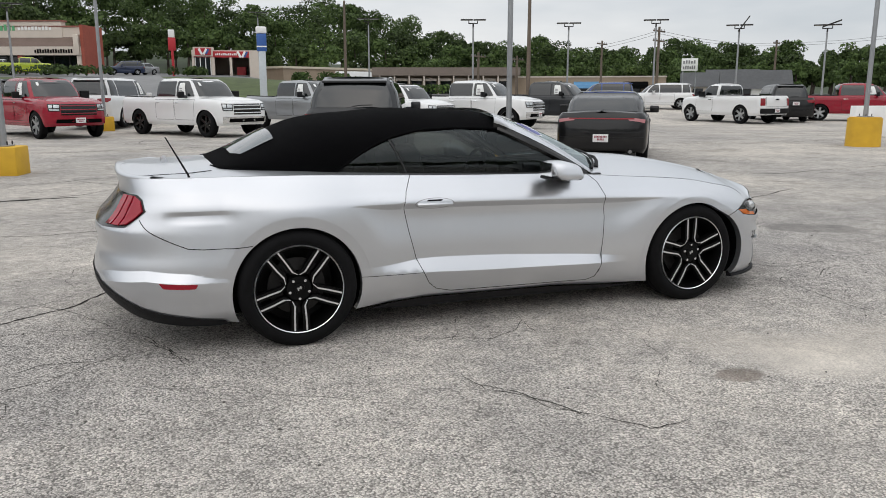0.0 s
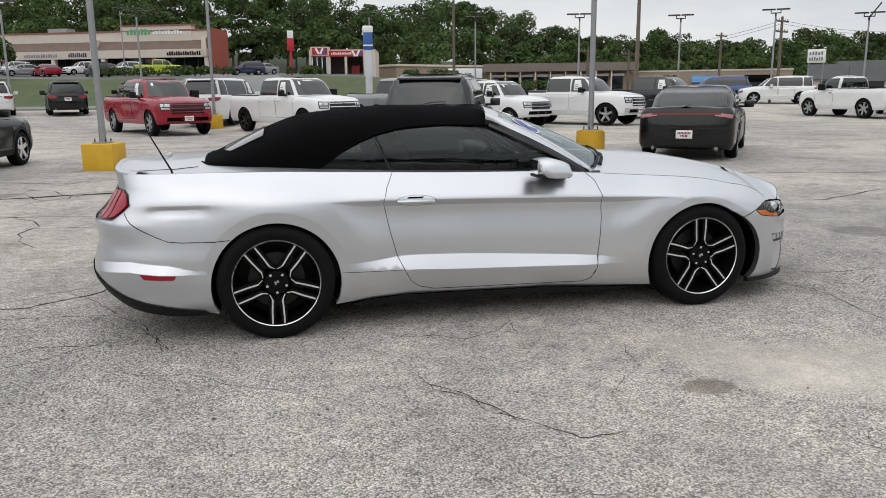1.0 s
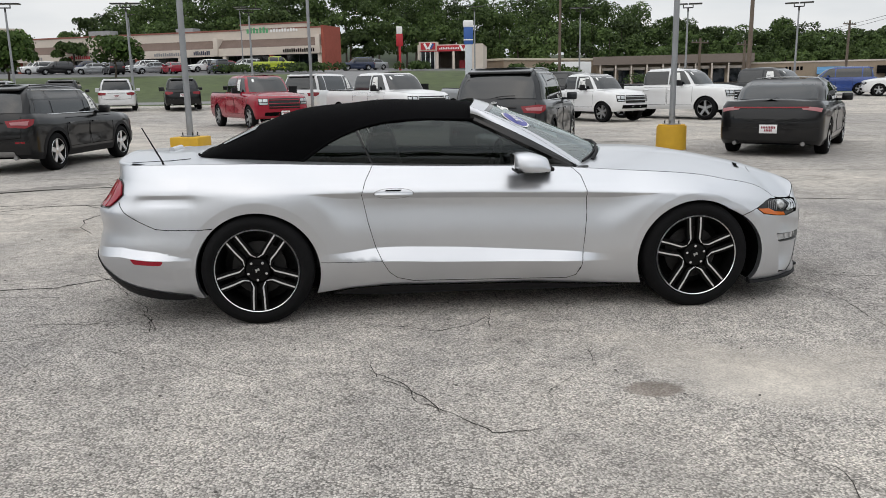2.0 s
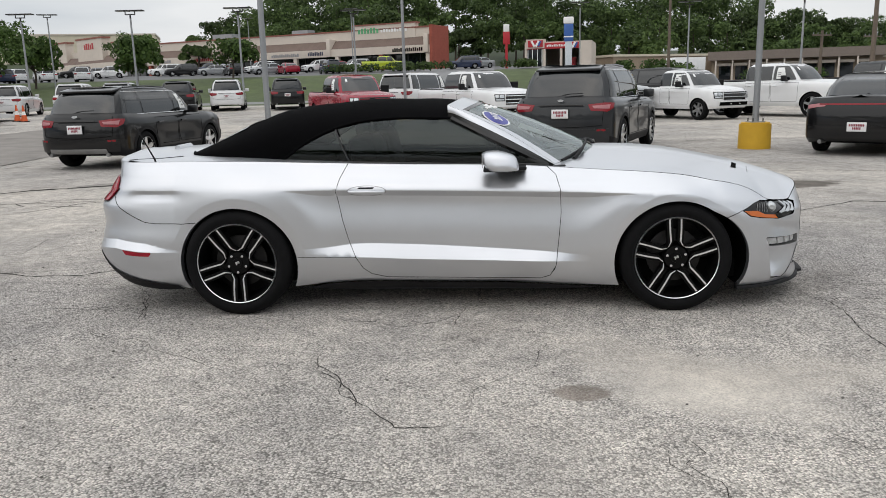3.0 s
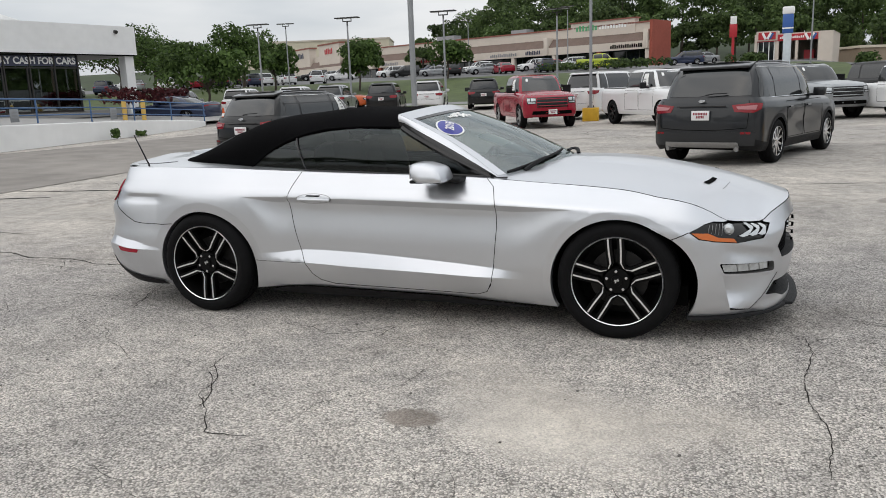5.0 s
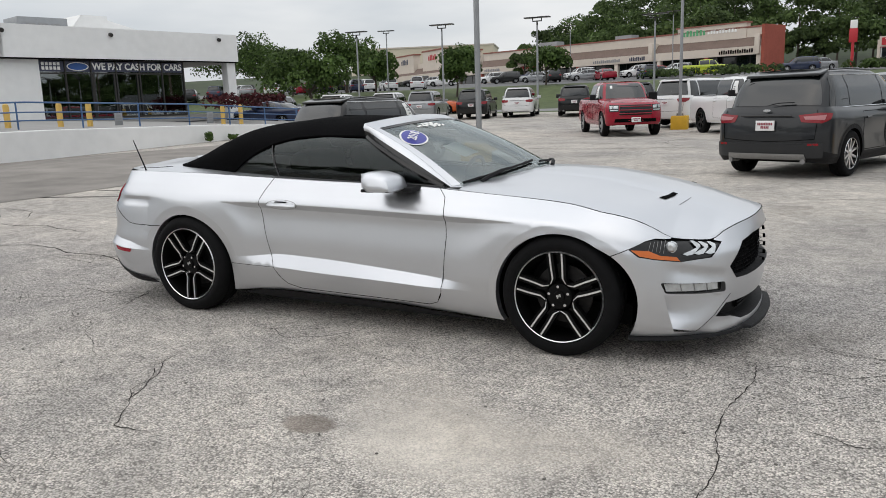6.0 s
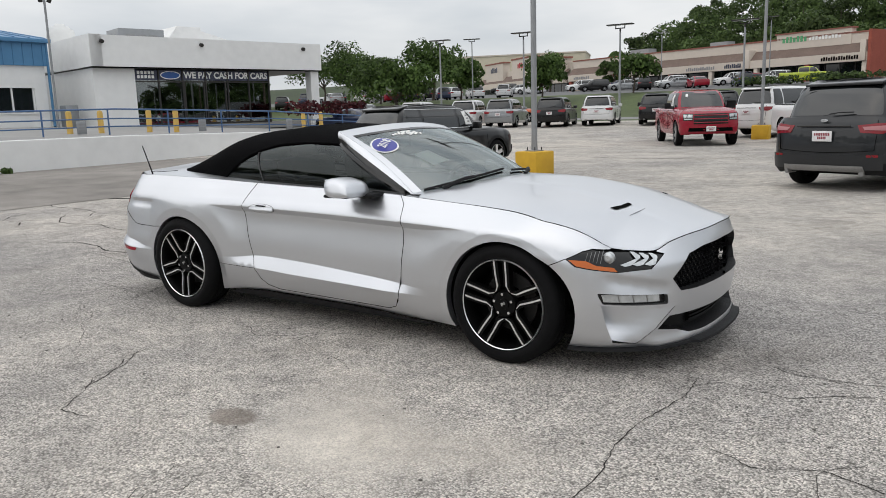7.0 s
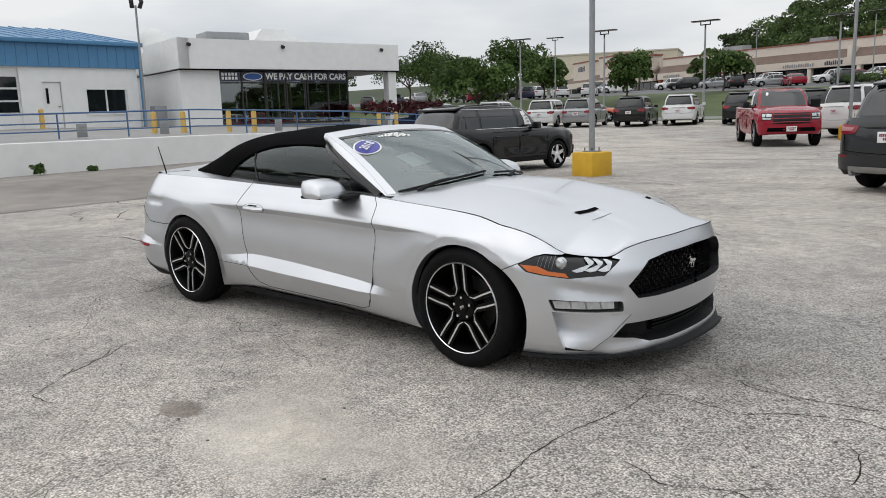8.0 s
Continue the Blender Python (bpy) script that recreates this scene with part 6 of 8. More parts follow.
        seam("tailgate_line", S, [(a - .47, tail - .05), (a - .52, low + .40), (a - 1.0, low + .36)], v, r=.005, sides=B, step=.1, off=.003)
        bm = bmesh.new()
        add_tube(bm, [(xr - .012, -.42, tail - .13), (xr - .022, 0, tail - .125), (xr - .012, .42, tail - .13)], .012, 6)
        part("tailgate_strip", bm, trim or GLOSSBLACK, v)
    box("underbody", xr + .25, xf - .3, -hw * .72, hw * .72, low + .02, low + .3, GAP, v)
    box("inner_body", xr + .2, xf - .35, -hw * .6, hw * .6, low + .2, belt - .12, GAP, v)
    if "r" in plates:
        plate(v, xr - (.03 if kind != "pickup" else .05), {"suv": tail - .28, "sedan": low + .32, "pickup": low + .24}[kind], -1)
    if "f" in plates:
        plate(v, xf + .035, low + .20, 1)
    if kind == "sedan" or plates == "r":
        for s in B:
            bm = bmesh.new()
            add_tube(bm, [(xr + .2, s * .55, low + .06), (xr + .03, s * .60, low + .05)], .038, 14)
            part("exhaust_tip", bm, STEEL, v, "", True)
    return v


CROSS = dict(kind="suv", L=4.6, W=1.86, H=1.68, wb=2.70, fo=.92, R=.35, belt=1.02, hood=.93, tail=1.05, cab=(-2.12, 1.12, -1.85, .20), doors=[(-.95, -.05), (0.0, .95)])
TRUCK = dict(kind="pickup", L=5.85, W=2.03, H=1.93, wb=3.65, fo=.95, R=.43, belt=1.27, hood=1.16, tail=1.30, low=.38, cab=(-1.02, 1.42, -.86, .62), doors=[(-.82, .18), (.22, 1.28)], papers=1)


def place_vehicles():
    # the two nearest behind the convertible, and the saloon
    vehicle("sport_utility_vehicle", "dark grey metallic sport utility vehicle parked tail-on", (2.28, 10.97), 69, L=4.80, W=1.95, H=1.735, wb=2.85, fo=.98, R=.37, belt=1.09, hood=.98, tail=1.13,
            cab=(-2.22, 1.20, -1.78, .20), lower=PLASTIC, doors=[(-1.02, -.06), (-.02, .98)], plates="r", col=DARK_GREY, kind="suv", style="ten", rim_mat=MACHINED, fine=.05, rails=True)
    vehicle("crossover_car", "black compact crossover with a white sheet in the window", (-7.36, 10.75), 83, L=4.40, W=1.84, H=1.57, wb=2.60, fo=.90, R=.345, belt=1.0, hood=.93, tail=1.05,
            cab=(-2.10, 1.12, -1.62, .22), lower=PLASTIC, doors=[(-.92, -.05), (-.01, .92)], plates="r", col=BLACK, kind="suv", style="five", rim_mat=MACHINED, fine=.05, papers=1, rails=True)
    vehicle("saloon_car", "black saloon car with full-width tail light, seen from behind", (8.0, 10.5), 54, kind="sedan", L=4.92, W=1.90, H=1.47, wb=2.85, fo=1.0, R=.345, belt=.98, hood=.88, tail=1.02, low=.20,
            cab=(-1.98, 1.25, -1.0, .28), col=BLACK, doors=[(-.95, -.05), (-.01, .98)], plates="r", style="five", fine=.05, rim_mat=MACHINED)
    t = dict(TRUCK)
    vehicle("pickup_truck", "red crew-cab pickup truck facing the lot on alloy wheels", (-5.3, 24.3), 298, col=RED, plates="f", lower=None, style="six", rim_mat=ALLOY, **t)
    vehicle("pickup_truck", "white crew-cab pickup truck on black wheels with price sheet", (-.45, 23.2), 303, col=WHITE, plates="", style="six", rim_mat=GLOSSBLACK, trim=CHROME, **t)
    vehicle("pickup_truck", "silver crew-cab pickup truck with a price sheet in the window", (4.1, 26.3), 300, col=GREY, style="six", **t)
    f = dict(TRUCK, L=5.2, W=1.85, H=1.78, wb=3.2, fo=.85, R=.37, belt=1.16, hood=1.04, tail=1.16, cab=(-.62, 1.32, -.45, .55), doors=[(-.35, .12), (.16, 1.14)])
    vehicle("pickup_truck", "small white extended-cab pickup truck on dark wheels", (7.3, 24.4), 300, col=WHITE, lower=None, style="six", rim_mat=STEEL, **f)
    vehicle("pickup_truck", "white crew-cab pickup truck with chrome grille and price sheet", (10.9, 24.8), 309, col=WHITE, style="five", trim=CHROME, plates="f", **t)
    vehicle("pickup_truck", "dark grey crew-cab pickup truck behind the white ones", (16.0, 27.6), 309, col=DARK_GREY, style="six", **t)
    vehicle("sport_utility_vehicle", "black boxy sport utility vehicle behind the pickup row", (8.3, 30.5), 320, col=BLACK, **dict(CROSS, L=5.0, H=1.85, W=2.0, belt=1.15, hood=1.1, tail=1.2, R=.39))
    vehicle("sport_utility_vehicle", "large white sport utility vehicle with dark glass", (-3.1, 30.0), 66, col=WHITE, plates="r", papers=1, **dict(CROSS, L=5.35, W=2.05, H=1.92, wb=3.07, fo=1.0, R=.40, belt=1.18, hood=1.1, tail=1.22, cab=(-2.45, 1.35, -2.2, .35)))
    # far side of the lot
    s = dict(TRUCK, L=5.5, wb=3.3, cab=(-.10, 1.40, .02, .62), doors=[(.16, 1.26)], papers=0, H=1.88)
    vehicle("pickup_truck", "white regular-cab pickup truck with a bare bed", (24.9, 25.9), 94, col=WHITE, style="six", trim=PLASTIC, plates="r", **s)
    vehicle("sport_utility_vehicle", "black full-size sport utility vehicle seen from behind", (28.6, 26.6), 62, col=BLACK, plates="r", **dict(CROSS, L=5.2, W=2.0, H=1.86, belt=1.15, hood=1.1, tail=1.2, R=.39))
    vehicle("pickup_truck", "dark red crew-cab pickup truck with chrome bumper", (32.4, 25.2), 322, col=RED, style="six", trim=CHROME, **t)
    vehicle("crossover_car", "white crossover car parked side on", (29.6, 38.2), 152, col=WHITE, **CROSS)
    vehicle("crossover_car", "blue crossover car at the far lot edge", (26.8, 40.6), 150, col=BLUE, **CROSS)
    vehicle("sport_utility_vehicle", "silver sport utility vehicle behind the low white wall", (35.8, 20.5), 300, col=GREY, **CROSS)
    # row along the road, tails to the lot
    row = [(-29.0, 33.5, GREY, "silver"), (-26.2, 36.0, WHITE, "white"), (-23.2, 37.2, WHITE, "white"), (-20.3, 36.6, GREY, "grey"), (-17.2, 37.0, BLACK, "black"), (-15.0, 38.4, WHITE, "white"), (-11.6, 38.3, BLACK, "black"), (-8.2, 38.6, BLACK, "black")]
    for x, y, c, word in row:
        vehicle("sport_utility_vehicle", word + " sport utility vehicle backed towards the lot", (x, y), 106, col=c, plates="r", group="cars along the road", **CROSS)
    vehicle("coupe_car", "dark blue low coupe on the forecourt edge", (-25.2, 27.8), 188, kind="sedan", L=4.78, W=1.9, H=1.38, wb=2.72, R=.34, belt=.93, hood=.82, tail=.98, low=.18, cab=(-1.75, .85, -.75, .05), col=NAVY, doors=[(-.6, .6)])
    vehicle("coupe_car", "orange coupe parked across the road", (-24.6, 45.0), 10, kind="sedan", L=4.78, W=1.9, H=1.36, wb=2.72, R=.34, belt=.93, hood=.82, tail=.98, low=.18, cab=(-1.75, .85, -.75, .05), col=ORANGE, doors=[(-.6, .6)])


place_vehicles()
# ---------------------------------------------------------------- lamps, poles and signs
YELLOW = material("yellow_painted_concrete", (0.66, 0.38, 0.03), 0.75, vary=0.18, scale=5, bump=0.3, bump_scale=60, warm=(0.70, 0.42, 0.03))
GALV = material("galvanised_steel_pole", (0.30, 0.31, 0.32), 0.55, 0.5, vary=0.12, scale=4)
BRONZE = material("dark_bronze_metal", (0.03, 0.028, 0.026), 0.5, 0.3, vary=0.1)
LEDPANE = material("frosted_lamp_pane", (0.55, 0.56, 0.56), 0.35, vary=0.05)
WOODPOLE = material("weathered_pole_wood", (0.14, 0.11, 0.085), 0.85, vary=0.25, scale=8, bump=0.3)
WHITEWALL = material("white_painted_render", (0.80, 0.80, 0.79), 0.8, vary=0.06, scale=2.5, bump=0.15, bump_scale=60)
CREAM = material("cream_render", (0.60, 0.53, 0.46), 0.85, vary=0.06, scale=1.5, bump=0.1)
BROWN = material("brown_shingle_band", (0.16, 0.115, 0.095), 0.9, vary=0.2, scale=6, bump=0.4, bump_scale=20)
BRICKRED = material("red_brick_wall", (0.30, 0.075, 0.05), 0.9, vary=0.15, scale=5, bump=0.3, bump_scale=40)
COPING = material("red_brown_coping", (0.26, 0.10, 0.075), 0.8, vary=0.1)
SHOPGLASS = glass("shopfront_glass", (0.010, 0.013, 0.016), 0.03)
TANWALL = material("tan_brick_wall", (0.33, 0.26, 0.19), 0.9, vary=0.12, scale=4, bump=0.2, bump_scale=40)
BEIGE = material("beige_panel_wall", (0.62, 0.56, 0.44), 0.85, vary=0.06, scale=1)
BLUEMETAL = material("blue_metal_sheet", (0.075, 0.22, 0.40), 0.45, 0.1, vary=0.12, scale=2)
BLUERAIL = material("blue_painted_steel", (0.06, 0.13, 0.27), 0.5, 0.1, vary=0.15, scale=8)
SIGNRED = material("red_sign_face", (0.45, 0.02, 0.03), 0.5, vary=0.05)
SIGNBLUE = material("blue_sign_face", (0.03, 0.10, 0.33), 0.5, vary=0.05)
SIGNGREEN = material("green_sign_letters", (0.10, 0.36, 0.16), 0.5, vary=0.05)
NAVYFILM = material("navy_window_film", (0.03, 0.035, 0.07), 0.35, vary=0.05)
ROOFGREY = material("grey_shingle_roof", (0.08, 0.082, 0.085), 0.9, vary=0.2, scale=5, bump=0.3, bump_scale=20)


def gz(x, y):
    return float(ground_z(x, y))


def lot_lamp(x, y, square, size, tall, label, spin=0.0, group="lot lamps"):
    """A lamp post on a yellow concrete foot, with two flat lamp heads at the top."""
    v = thing("lamp_post", (x, y, gz(x, y)), spin, label, "lamp post", group)
    bm = bmesh.new()
    h = size / 2
    if square:
        add_box(bm, -h, h, -h, h, -.05, tall, .03)
    else:
        bmesh.ops.create_cone(bm, cap_ends=True, segments=28, radius1=h * 1.02, radius2=h * .99, depth=tall + .05)
        bmesh.ops.translate(bm, verts=bm.verts, vec=(0, 0, tall / 2 - .02))
        bmesh.ops.bevel(bm, geom=[e for e in bm.edges if len(e.link_faces) == 2 and e.calc_face_angle(0) > .8], offset=.03, segments=2, affect="EDGES")
    part("concrete_foot", bm, YELLOW, v, "yellow painted concrete foot", True)
    bm = bmesh.new()
    add_box(bm, -.14, .14, -.14, .14, tall, tall + .025, .005)
    part("base_plate", bm, GALV, v, "", True)
    for i in range(4):
        bx, by = .105 * (1 if i % 2 else -1), .105 * (1 if i > 1 else -1)
        tube("anchor_bolt", [(bx, by, tall + .02), (bx, by, tall + .09)], .012, BRONZE, v, sides=6)
    tube("pole", [(0, 0, tall), (0, 0, tall + .3), (0, 0, 8.2)], .068, GALV, v, "grey steel pole", sides=16, r_end=.055)
    lamp_heads(v, 8.2)
    return v


def lamp_heads(v, z, wide=1.6):
    bm = bmesh.new()
    add_tube(bm, [(-.28, 0, z - .18), (-.28, 0, z)], .03, 6)
    add_tube(bm, [(.28, 0, z - .18), (.28, 0, z)], .03, 6)
    add_tube(bm, [(-.30, 0, z - .18), (.30, 0, z - .18)], .035, 6)
    add_tube(bm, [(0, 0, z - .45), (0, 0, z - .15)], .05, 8)
    part("bracket", bm, BRONZE, v)
    for s in (-1, 1):
        head = box("lamp_head", min(s * .03, s * wide / 2), max(s * .03, s * wide / 2), -.22, .22, z, z + .07, BRONZE, v, "dark flat lamp head", bevel=.02)
        box("lamp_pane", min(s * .10, s * (wide / 2 - .08)), max(s * .10, s * (wide / 2 - .08)), -.16, .16, z - .006, z + .002, LEDPANE, head)


lot_lamp(-4.47, 10.40, True, .60, .50, "grey lamp post on a square yellow concrete foot", -14)
lot_lamp(5.49, 10.62, False, .62, .52, "grey lamp post on a round yellow concrete foot", 10)
lot_lamp(-3.50, 26.70, True, .62, .55, "grey lamp post on a yellow foot between the pickups", 4)
lot_lamp(16.10, 10.50, False, .86, .78, "grey lamp post on a wide yellow round foot", 0)


def street_lamp(x, y, top, tilt=0.0, spin=0.0):
    v = thing("street_lamp", (x, y, gz(x, y)), spin, "tall lamp post with flat twin heads by the road", "street lamp", "lamps along the road")
    h = top - gz(x, y)
    tube("pole", [(0, 0, -.05), (0, 0, h * .5), (0, 0, h - .4)], .075, GALV, v, "", 10, .05)
    lamp_heads(v, h)
    if tilt:
        m = Matrix.Translation((.25, 0, h + .12)) @ Matrix.Rotation(radians(tilt), 4, "Y")
        box("solar_panel", -.55, .55, -.3, .3, -.03, .03, BRONZE, v, "tilted flat panel", bevel=.008, m=m)


for x, y, top, tilt, spin in ((-29.8, 43.3, 6.5, 0, 8), (-21.3, 40.5, 6.2, 0, 5), (-14.95, 40.95, 6.2, 0, 3), (-8.9, 45.6, 6.3, 0, 0), (14.0, 52.6, 6.8, 0, -12), (17.9, 41.8, 5.95, 0, -20), (24.8, 41.7, 5.95, 0, -28), (29.5, 38.6, 6.05, 0, -35), (33.5, 35.4, 5.6, -55, -40), (38.6, 33.3, 5.6, -20, -45), (7.5, 64.2, 8.1, 0, 0), (-38.0, 60.5, 8.2, 0, 20), (-17.5, 92.0, 11.0, 0, 0), (-33.0, 100.0, 11.0, 0, 0)):
    street_lamp(x, y, top, tilt, spin)


def utility_pole(x, y, top, arms=2, spin=30):
    v = thing("utility_pole", (x, y, gz(x, y)), spin, "weathered wooden utility pole with cross arms", "utility pole", "utility poles")
    h = top - gz(x, y)
    tube("pole", [(0, 0, -.1), (0, 0, h)], .15, WOODPOLE, v, "", 10, .10)
    for i in range(arms):
        z = h - .35 - .8 * i
        arm = box("cross_arm", -1.1, 1.1, -.06, .06, z - .06, z + .06, WOODPOLE, v)
        for k in (-1.0, -.5, .5, 1.0):
            tube("insulator", [(k, 0, z + .06), (k, 0, z + .2)], .035, GALV, arm, sides=6)


for x, y, top, arms in ((39.1, 51.4, 6.9, 2), (45.9, 71.0, 7.1, 1), (15.5, 66.0, 9.6, 0), (22.0, 42.0, 8.6, 0), (26.4, 60.5, 5.0, 1), (31.5, 63.0, 4.9, 1), (62.0, 62.0, 7.0, 1), (70, 48, 8, 1)):
    utility_pole(x, y, top, arms)


def wires():
    v = thing("overhead_wires", label="thin dark power lines strung between wooden poles", category="power lines")
    P = [(15.5, 66, 9.3), (26.4, 60.5, 4.9), (31.5, 63, 4.8), (39.1, 51.4, 6.6), (62, 62, 6.7), (70, 48, 7.7)]
    for dz in (0, -.25):
        for p, q in zip(P[1:], P[2:]):
            pts = [Vector(p).lerp(Vector(q), t) + Vector((0, 0, dz - 1.6 * t * (1 - t))) for t in np.linspace(0, 1, 9)]
            tube("wire", pts, .012, GAP, v, sides=4)


wires()


def bars(bm, x0, x1, z0, z1, y, n, gap=.35):
    """Stand-ins for lettering that cannot be read: upright blocks of the right size."""
    w = (x1 - x0) / n
    for i in range(n):
        a = x0 + i * w
        top = z1 if (i * 7) % 3 else z0 + (z1 - z0) * .78
        add_box(bm, a, a + w * (1 - gap), y - .04, y, z0, top)


def pole_signs():
    v = thing("red_pole_sign", (1.54, 94.3, gz(1.54, 94.3)), 0, "tall slim red pole sign with a white top", "sign")
    b = 8.75 - gz(1.54, 94.3)
    tube("pole", [(0, 0, -.1), (0, 0, b - 2.2)], .16, SIGNRED, v, "", 10)
    box("sign_panel", -.42, .42, -.15, .15, b - 2.4, b - .9, SIGNRED, v, bevel=.04)
    box("sign_cap", -.36, .36, -.14, .14, b - .9, b, PAPER, v, "white sign top", bevel=.04)
    v = thing("blue_pole_sign", (4.48, 41.3, gz(4.48, 41.3)), -4, "blue and white oval sign on a thick white pole", "sign")
    b = 5.15 - gz(4.48, 41.3)
    box("pole", -.20, .20, -.15, .15, -.1, b - 1.2, material("white_sign_steel", (.5, .54, .57), .5, .2, vary=.08), v, "pale steel post", bevel=.04)
    box("sign_panel", -.27, .27, -.19, .19, b - 1.38, b - .40, SIGNBLUE, v, bevel=.05)
    box("sign_cap", -.30, .30, -.17, .17, b - .40, b, WHITEWALL, v, bevel=.08)
    box("sign_stripe", -.275, .275, -.195, .195, b - 1.15, b - 1.08, PAPER, v)
    v = thing("white_board_sign", (47.4, 57.7, gz(47.4, 57.7)), -40, "white roadside board sign with grey lines on posts", "sign")
    box("board", -.75, .75, -.1, .1, 2.9, 4.1, PAPER, v, bevel=.03)
    bm = bmesh.new()
    bars(bm, -.6, .6, 3.6, 3.9, -.1, 5)
    bars(bm, -.6, .6, 3.1, 3.4, -.1, 6)
    part("sign_print", bm, INK, v)
    for s in (-.6, .6):
        tube("post", [(s, 0, 0), (s, 0, 3)], .06, GALV, v, sides=6)


pole_signs()

# ---------------------------------------------------------------- the shops on the hill


def oriented(name, p0, p1, z, label, category="building"):
    """A thing whose x axis runs from p0 to p1; its front faces -y."""
    a = math.degrees(math.atan2(p1[1] - p0[1], p1[0] - p0[0]))
    return thing(name, (p0[0], p0[1], z), a, label, category), math.hypot(p1[0] - p0[0], p1[1] - p0[1])


def strip_mall():
    v, L = oriented("strip_mall", (-58.2, 123.7), (-8.5, 103.2), 4.35, "long cream and brown strip mall with dark shopfronts")
    # front canopy: shopfront recess, sign band, shingle band, parapet
    box("shop_wall", 0, L - .3, 2.2, 5.0, -.9, 5.3, CREAM, v)
    for i in range(26):
        x = 1 + i * (L - 2) / 26
        fr = box("shop_window", x + .1, x + (L - 2) / 26 - .08, 2.08, 2.2, -.6, 1.75, SHOPGLASS, v, "dark shopfront glass")
        box("mullion", x - .05, x + .08, 2.02, 2.2, -.8, 1.8, BRONZE, fr)
    for i in range(8):
        x = .4 + i * (L - 1.2) / 7
        box("column", x - .3, x + .3, .1, .7, -1.2, 1.75, CREAM if i % 3 else BRICKRED, v, "square canopy column", bevel=.03)
    box("sign_band", 0, L - .3, 0, .8, 1.7, 2.75, CREAM, v, "cream sign band")
    bm = bmesh.new()
    vs = [bm.verts.new(p) for p in ((0, .02, 2.75), (L - .3, .02, 2.75), (L - .3, 1.3, 3.95), (0, 1.3, 3.95))]
    bm.faces.new(vs)
    part("shingle_band", bm, BROWN, v, "sloping brown shingle band")
    box("parapet", 0, L - .3, 1.3, 2.4, 3.9, 5.15, CREAM, v, "cream parapet")
    box("coping", -.1, L - .2, 1.2, 2.5, 5.15, 5.35, COPING, v)
    box("end_wall", L - .3, L + .1, -.2, 5.0, -1.3, 5.35, BRICKRED, v, "red brick end wall")
    # raised middle over one shop
    box("raised_parapet", L - 13.5, L - 3.2, 1.2, 2.2, 3.9, 5.85, CREAM, v)
    box("raised_coping", L - 13.7, L - 3.0, 1.1, 2.3, 5.85, 6.02, COPING, v)
    for x in (L - 17, L - .9, 15):
        bm = bmesh.new()
        add_box(bm, x - .35, x + .35, -.25, 1.5, 1.7, 4.2, .08)
        part("fin_wall", bm, CREAM, v, "cream dividing fin", True)
    signs = ((L - 12.6, L - 9.0, 4.75, 5.5, 1.2, SIGNGREEN, 7), (L - 8.8, L - 4.4, 4.8, 5.25, 1.2, PAPER, 10), (L - 6.3, L - 1.4, 1.95, 2.45, 0, GAP, 15),
             (L - 20.8, L - 18.0, 1.95, 2.5, 0, NAVYFILM, 9), (L - 27.6, L - 22.4, 1.95, 2.4, 0, INK, 14), (10.6, 15.0, 1.95, 2.45, 0, SIGNRED, 11), (1.5, 5.5, 1.95, 2.4, 0, INK, 9))
    for x0, x1, z0, z1, y, m, n in signs:
        bm = bmesh.new()
        bars(bm, x0, x1, z0, z1, y - .01, n)
        tagged(part("shop_sign", bm, m, v, "raised shop lettering"), kind="stuff")
    box("roof_unit", 12, 16, 3, 4.8, 5.3, 6.2, GALV, v)
    box("roof_unit", 28, 31, 3, 4.8, 5.3, 6.0, GALV, v)
    # the wing that turns away
    w, L2 = oriented("strip_mall_wing", (-95.0, 152.0), (-60.0, 125.5), 4.2, "cream shop wing with stepped gable fronts")
    box("wing_wall", 0, L2, 1.6, 18, -.5, 5.4, CREAM, w)
    box("sign_band", 0, L2, 0, .7, 1.8, 3.0, CREAM, w)
    bm = bmesh.new()
    vs = [bm.verts.new(p) for p in ((0, .02, 3.0), (L2, .02, 3.0), (L2, 1.4, 4.3), (0, 1.4, 4.3))]
    bm.faces.new(vs)
    part("shingle_band", bm, BROWN, w)
    for x0, x1, z in ((4, 14, 7.2), (19, 29, 7.4), (33, L2 - 1, 6.2)):
        box("gable_front", x0, x1, .6, 2.2, 2.9, z, CREAM, w, "raised cream shop front")
        box("gable_coping", x0 - .3, x1 + .3, .5, 2.3, z, z + .3, COPING, w)
        bm = bmesh.new()
        bars(bm, (x0 + x1) / 2 - 2, (x0 + x1) / 2 + 2, z - 1.8, z - .7, .58, 5)
        part("shop_sign", bm, SIGNRED if x0 > 15 else NAVYFILM, w)
    for i in range(14):
        x = .6 + i * (L2 - 1) / 14
        box("shop_window", x, x + (L2 - 1) / 14 - .3, 1.5, 1.62, .2, 1.8, SHOPGLASS, w)
    f = thing("far_warehouse", (-116, 205, 8), 20, "plain beige windowless store building far behind", "building")
    box("wall", -22, 22, 0, 20, -2, 9.6, BEIGE, f)
    box("roof_edge", -22.2, 22.2, -.2, 20.2, 9.6, 10.0, CREAM, f)


strip_mall()


